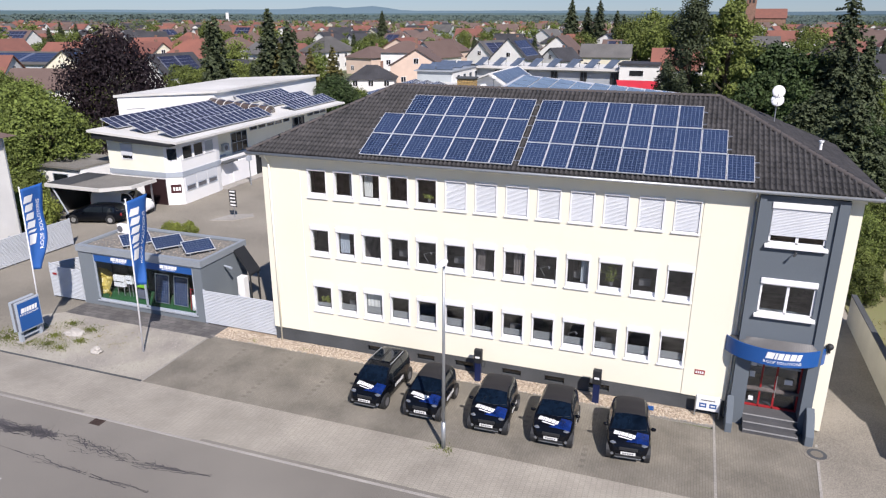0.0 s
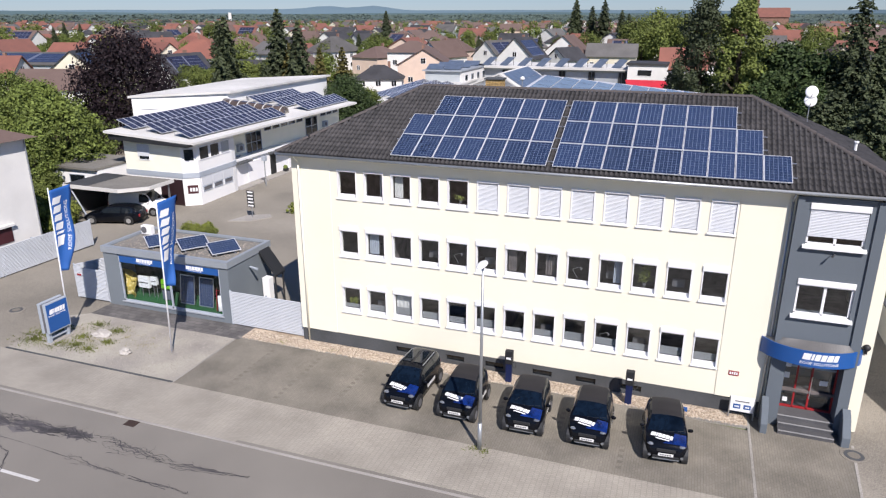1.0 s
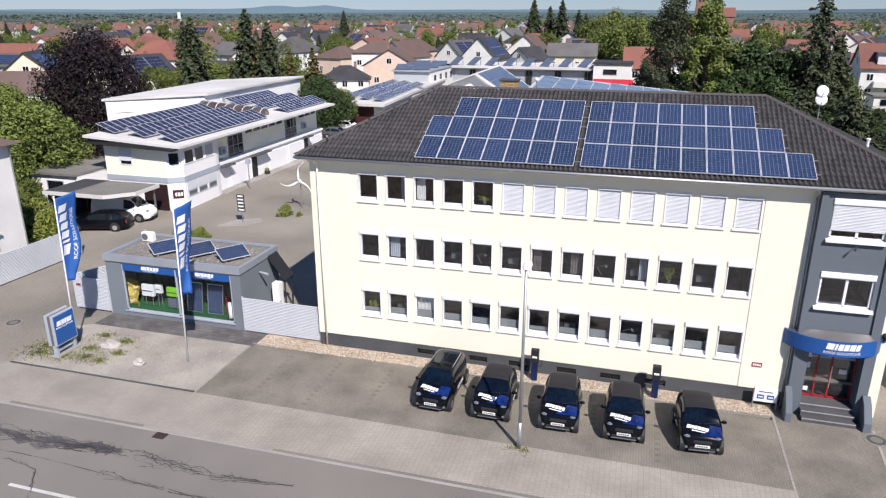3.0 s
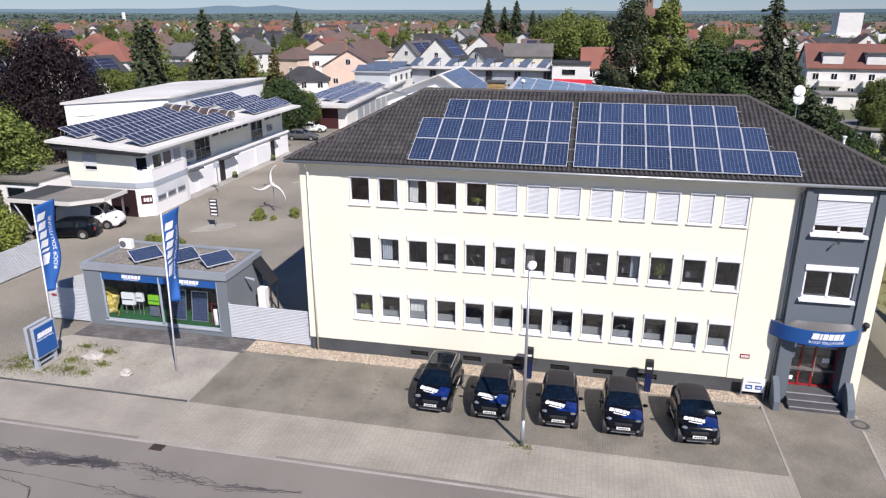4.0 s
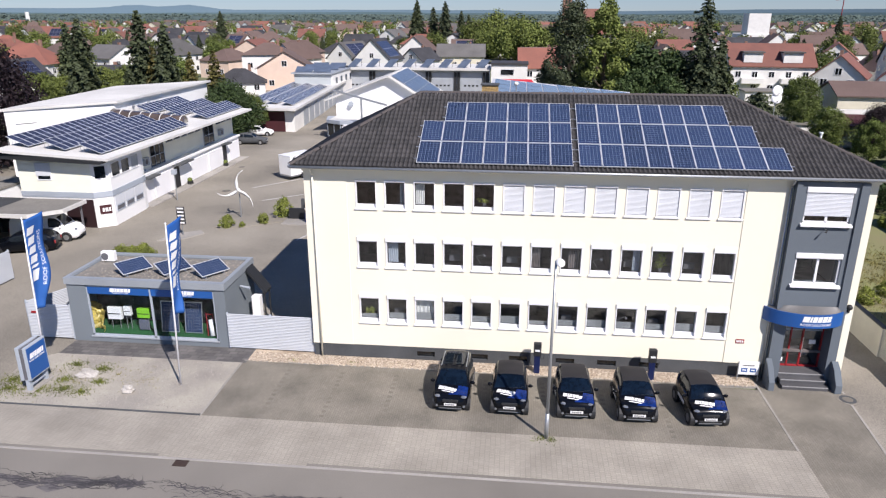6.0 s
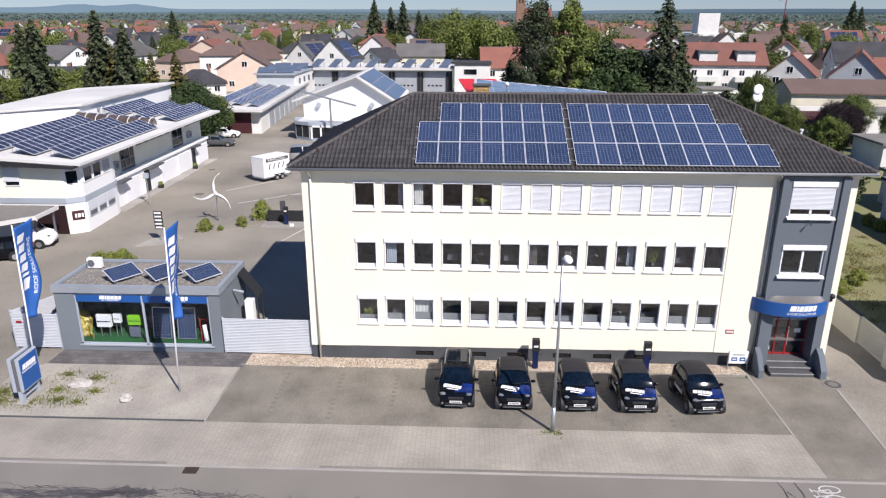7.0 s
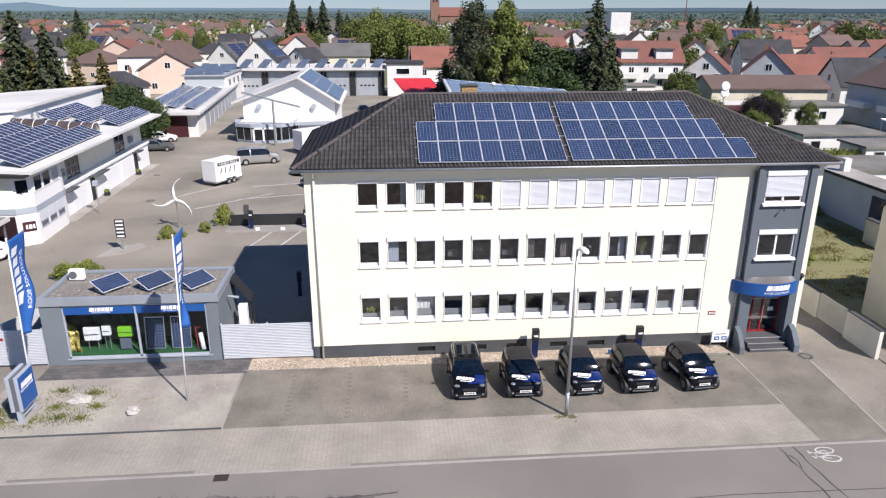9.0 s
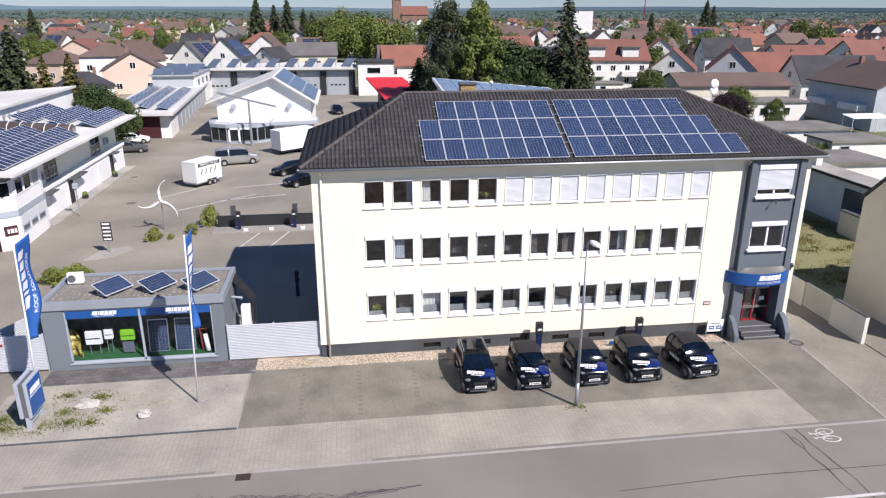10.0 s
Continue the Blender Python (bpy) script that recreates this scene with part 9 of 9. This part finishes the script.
stones("pebble", -22.3, 2.1, 27.0, 27.98, 9500, 0.036, 0.055, stone_mat("mixed_pebbles", (0.56, 0.48, 0.38), (0.22, 0.17, 0.125)), "tan and brown river pebbles along the office wall")
stones("gravel_stone", -32.6, -22.8, 22.2, 26.7, 3200, 0.022, 0.042, stone_mat("mixed_gravel", (0.45, 0.42, 0.37), (0.20, 0.18, 0.16)), "loose grey gravel stones")
stones("roof_gravel", SX0 + 0.3, SX1 - 0.3, SY0 + 0.4, SY1 - 0.3, 1500, 0.03, SZ - 0.05, stone_mat("roof_stones", (0.42, 0.37, 0.32), (0.16, 0.14, 0.12)), "loose gravel on the showroom roof")


# ---- behind the office windows ----
def in_window(r, i, name, bm, material, label, category, smooth=False):
    """Something standing inside window i of storey r, built about the foot of its glass."""
    turned(bm, Matrix.Translation((FIRST_X + PITCH_X * i, WY, ROW_Z[r][0])))
    return solid(name, bm, material, label, category, "", "", smooth)


for i in range(13):
    bm = boxed(-0.44, 0.2, 0.01, 0.44, 0.215, (0.34, 0.30, 0.38)[i % 3] if i not in (0, 6) else 0.2)
    in_window(0, i, "frosted_screen", bm, M_FROST, "pale privacy screen inside the lower window", "screen")
for r, i, a, b, tone in ((2, 2, -0.42, -0.02, M_BLIND), (1, 1, -0.42, 0.05, M_GREYL), (0, 2, -0.44, 0.44, M_BLIND), (1, 9, 0.1, 0.42, M_GREYL), (1, 7, -0.1, 0.42, M_ROOM), (2, 1, 0.2, 0.44, M_GREYL), (1, 6, -0.4, -0.05, M_ROOM)):
    bm = bmesh.new()
    n = 9
    pts = [(a + (b - a) * k / n, 0.28 + 0.03 * (k % 2)) for k in range(n + 1)]
    prism(bm, pts + [(x, y + 0.015) for x, y in pts[::-1]], 0.0, 1.15)
    in_window(r, i, "curtain", bm, tone, "folded curtain hanging inside an office window", "curtain")
for r, i, hgt in ((1, 10, 0.75), (2, 4, 0.17), (0, 0, 0.30)):
    pl = thing("pot_plant", (FIRST_X + PITCH_X * i, WY + 0.35, ROW_Z[r][0]), "leafy pot plant on an office window ledge", "plant")
    o = ORIGIN[pl.name]
    bm = bmesh.new()
    rod(bm, o, o + Vector((0, 0, 0.14)), 0.07, 0.09, n=10)
    part("pot", bm, M_BARGREY, pl)
    rnd = random.Random(i * 7 + r)
    pts = [Vector((rnd.gauss(0, 0.07 + 0.13 * hgt), rnd.gauss(0, 0.05), 0.16 + hgt * rnd.random())) for _ in range(int(60 + 130 * hgt))]
    vs, fs = leaf_cards(pts, 0.06, rnd)
    placed("foliage", as_mesh("foliage", vs, fs, M_HEDGE), pl)
for r, i in ((1, 4), (1, 8), (0, 9)):
    dl = thing("desk_lamp", (FIRST_X + PITCH_X * i - 0.1, WY + 0.45, ROW_Z[r][0]), "grey desk lamp behind an office window", "lamp")
    o = ORIGIN[dl.name]
    bm = bmesh.new()
    rod(bm, o, o + Vector((-0.22, 0, 0.35)), 0.015, n=6)
    rod(bm, o + Vector((-0.22, 0, 0.35)), o + Vector((0.1, 0, 0.5)), 0.015, n=6)
    part("arm", bm, M_BARGREY, dl)
    bm = bmesh.new()
    rod(bm, o + Vector((0.1, 0, 0.5)), o + Vector((0.2, 0, 0.4)), 0.03, 0.08, n=10)
    part("shade", bm, M_BARGREY, dl)
for r, i in ((1, 3), (1, 5), (1, 9), (1, 11), (0, 1), (0, 7), (0, 10)):
    bm = boxed(-0.25, 0.6, 0.05, 0.25, 0.64, 0.4, 0.01)
    in_window(r, i, "monitor", bm, M_BARGREY, "dark computer monitor behind an office window", "monitor")

# ---- roof tiles of the office ----
def tile_mesh(w=0.202, L=0.40):
    prof = [(0.0, 0.0), (0.25, 0.0), (0.42, 0.055), (0.60, 0.080), (0.80, 0.055), (1.0, 0.0)]
    bm = bmesh.new()
    lo = [bm.verts.new((w * u, 0, z + 0.045)) for u, z in prof]
    hi = [bm.verts.new((w * u, L, z + 0.004)) for u, z in prof]
    ft = [bm.verts.new((w * u, 0.004, z * 0.6 + 0.0)) for u, z in prof]
    for i in range(5):
        bm.faces.new((lo[i], lo[i + 1], hi[i + 1], hi[i]))
        bm.faces.new((ft[i], ft[i + 1], lo[i + 1], lo[i]))
    return bm


TILE = finish(tile_mesh(), M_TILE, "roof_tile", True, recalc=False)
tv, tf = [v.co.copy() for v in TILE.vertices], [tuple(p.vertices) for p in TILE.polygons]
K = math.radians(PITCH)
SLOPE = math.hypot(RY - EY0, RZ - EZ)
jit = random.Random(17)
rest_v, rest_f = [], []
FRONT = Matrix.Translation((0, EY0, EZ)) @ pose(0, 0, 0, PITCH)
RH = math.degrees(math.atan((RZ - EZ) / (EX1 - RX1)))
LH = math.degrees(math.atan((RZ - EZ) / (RX0 - EX0)))
faces = ((FRONT, EX0, EX1, RX0, RX1, SLOPE), (Matrix.Translation((EX1, 0, EZ)) @ pose(0, 0, 0, 0, 0, 90) @ pose(0, 0, 0, RH), EY0, EY1, RY, RY, math.hypot(EX1 - RX1, RZ - EZ)),
         (Matrix.Translation((EX0, 0, EZ)) @ pose(0, 0, 0, 0, 0, -90) @ pose(0, 0, 0, LH), -EY1, -EY0, -RY, -RY, math.hypot(RX0 - EX0, RZ - EZ)))
for f, (m, a0, a1, b0, b1, S) in enumerate(faces):
    for r in range(int(S / 0.345)):
        s = 0.345 * r - 0.03
        t = (s + 0.2) / S
        x0, x1 = a0 + (b0 - a0) * t, a1 + (b1 - a1) * t
        n = int((x1 - x0) / 0.2)
        off = a0 + math.floor((x0 - a0) / 0.2 + 1) * 0.2
        x = off
        while x + 0.2 < x1 + 0.1:
            q = m @ Matrix.Translation((x, s, 0.012 + jit.uniform(0, 0.006))) @ pose(0, 0, 0, jit.uniform(-0.5, 0.5), jit.uniform(-0.6, 0.6), jit.uniform(-0.5, 0.5))
            if f == 0 and r < 2:
                ob = new("roof_tile", TILE)
                ob.parent = roof
                ob.matrix_local = Matrix.Translation(-OO) @ q
            else:
                k = len(rest_v)
                rest_v += [q @ v - OO for v in tv]
                rest_f += [tuple(i + k for i in p) for p in tf]
            x += 0.2
me = as_mesh("tile_field", rest_v, rest_f, M_TILE2)
for p in me.polygons:
    p.use_smooth = True
tagged(placed("tile_field", me, roof), kind="stuff")
ridge_bm = bmesh.new()
ring0 = None
for y, rr in ((0, 0.125), (0.02, 0.13), (0.38, 0.105)):
    ring = [ridge_bm.verts.new((rr * math.cos(math.pi * i / 6), y, rr * 0.8 * math.sin(math.pi * i / 6))) for i in range(7)]
    if ring0:
        for i in range(6):
            ridge_bm.faces.new((ring0[i], ring0[i + 1], ring[i + 1], ring[i]))
    ring0 = ring
RIDGE = finish(ridge_bm, M_RIDGE, "ridge_tile", True, recalc=False)
for a, b in (((EX0, EY0, EZ), (RX0, RY, RZ)), ((EX1, EY0, EZ), (RX1, RY, RZ)), ((RX1, RY, RZ), (RX0, RY, RZ))):
    a, b = Vector(a), Vector(b)
    d = b - a
    n = int(d.length / 0.34)
    rot = d.to_track_quat("Y", "Z").to_matrix().to_4x4()
    for i in range(n):
        ob = new("ridge_tile", RIDGE)
        ob.parent = roof
        ob.matrix_local = Matrix.Translation(a + d * (i / n) + Vector((0, 0, 0.03)) - OO) @ rot
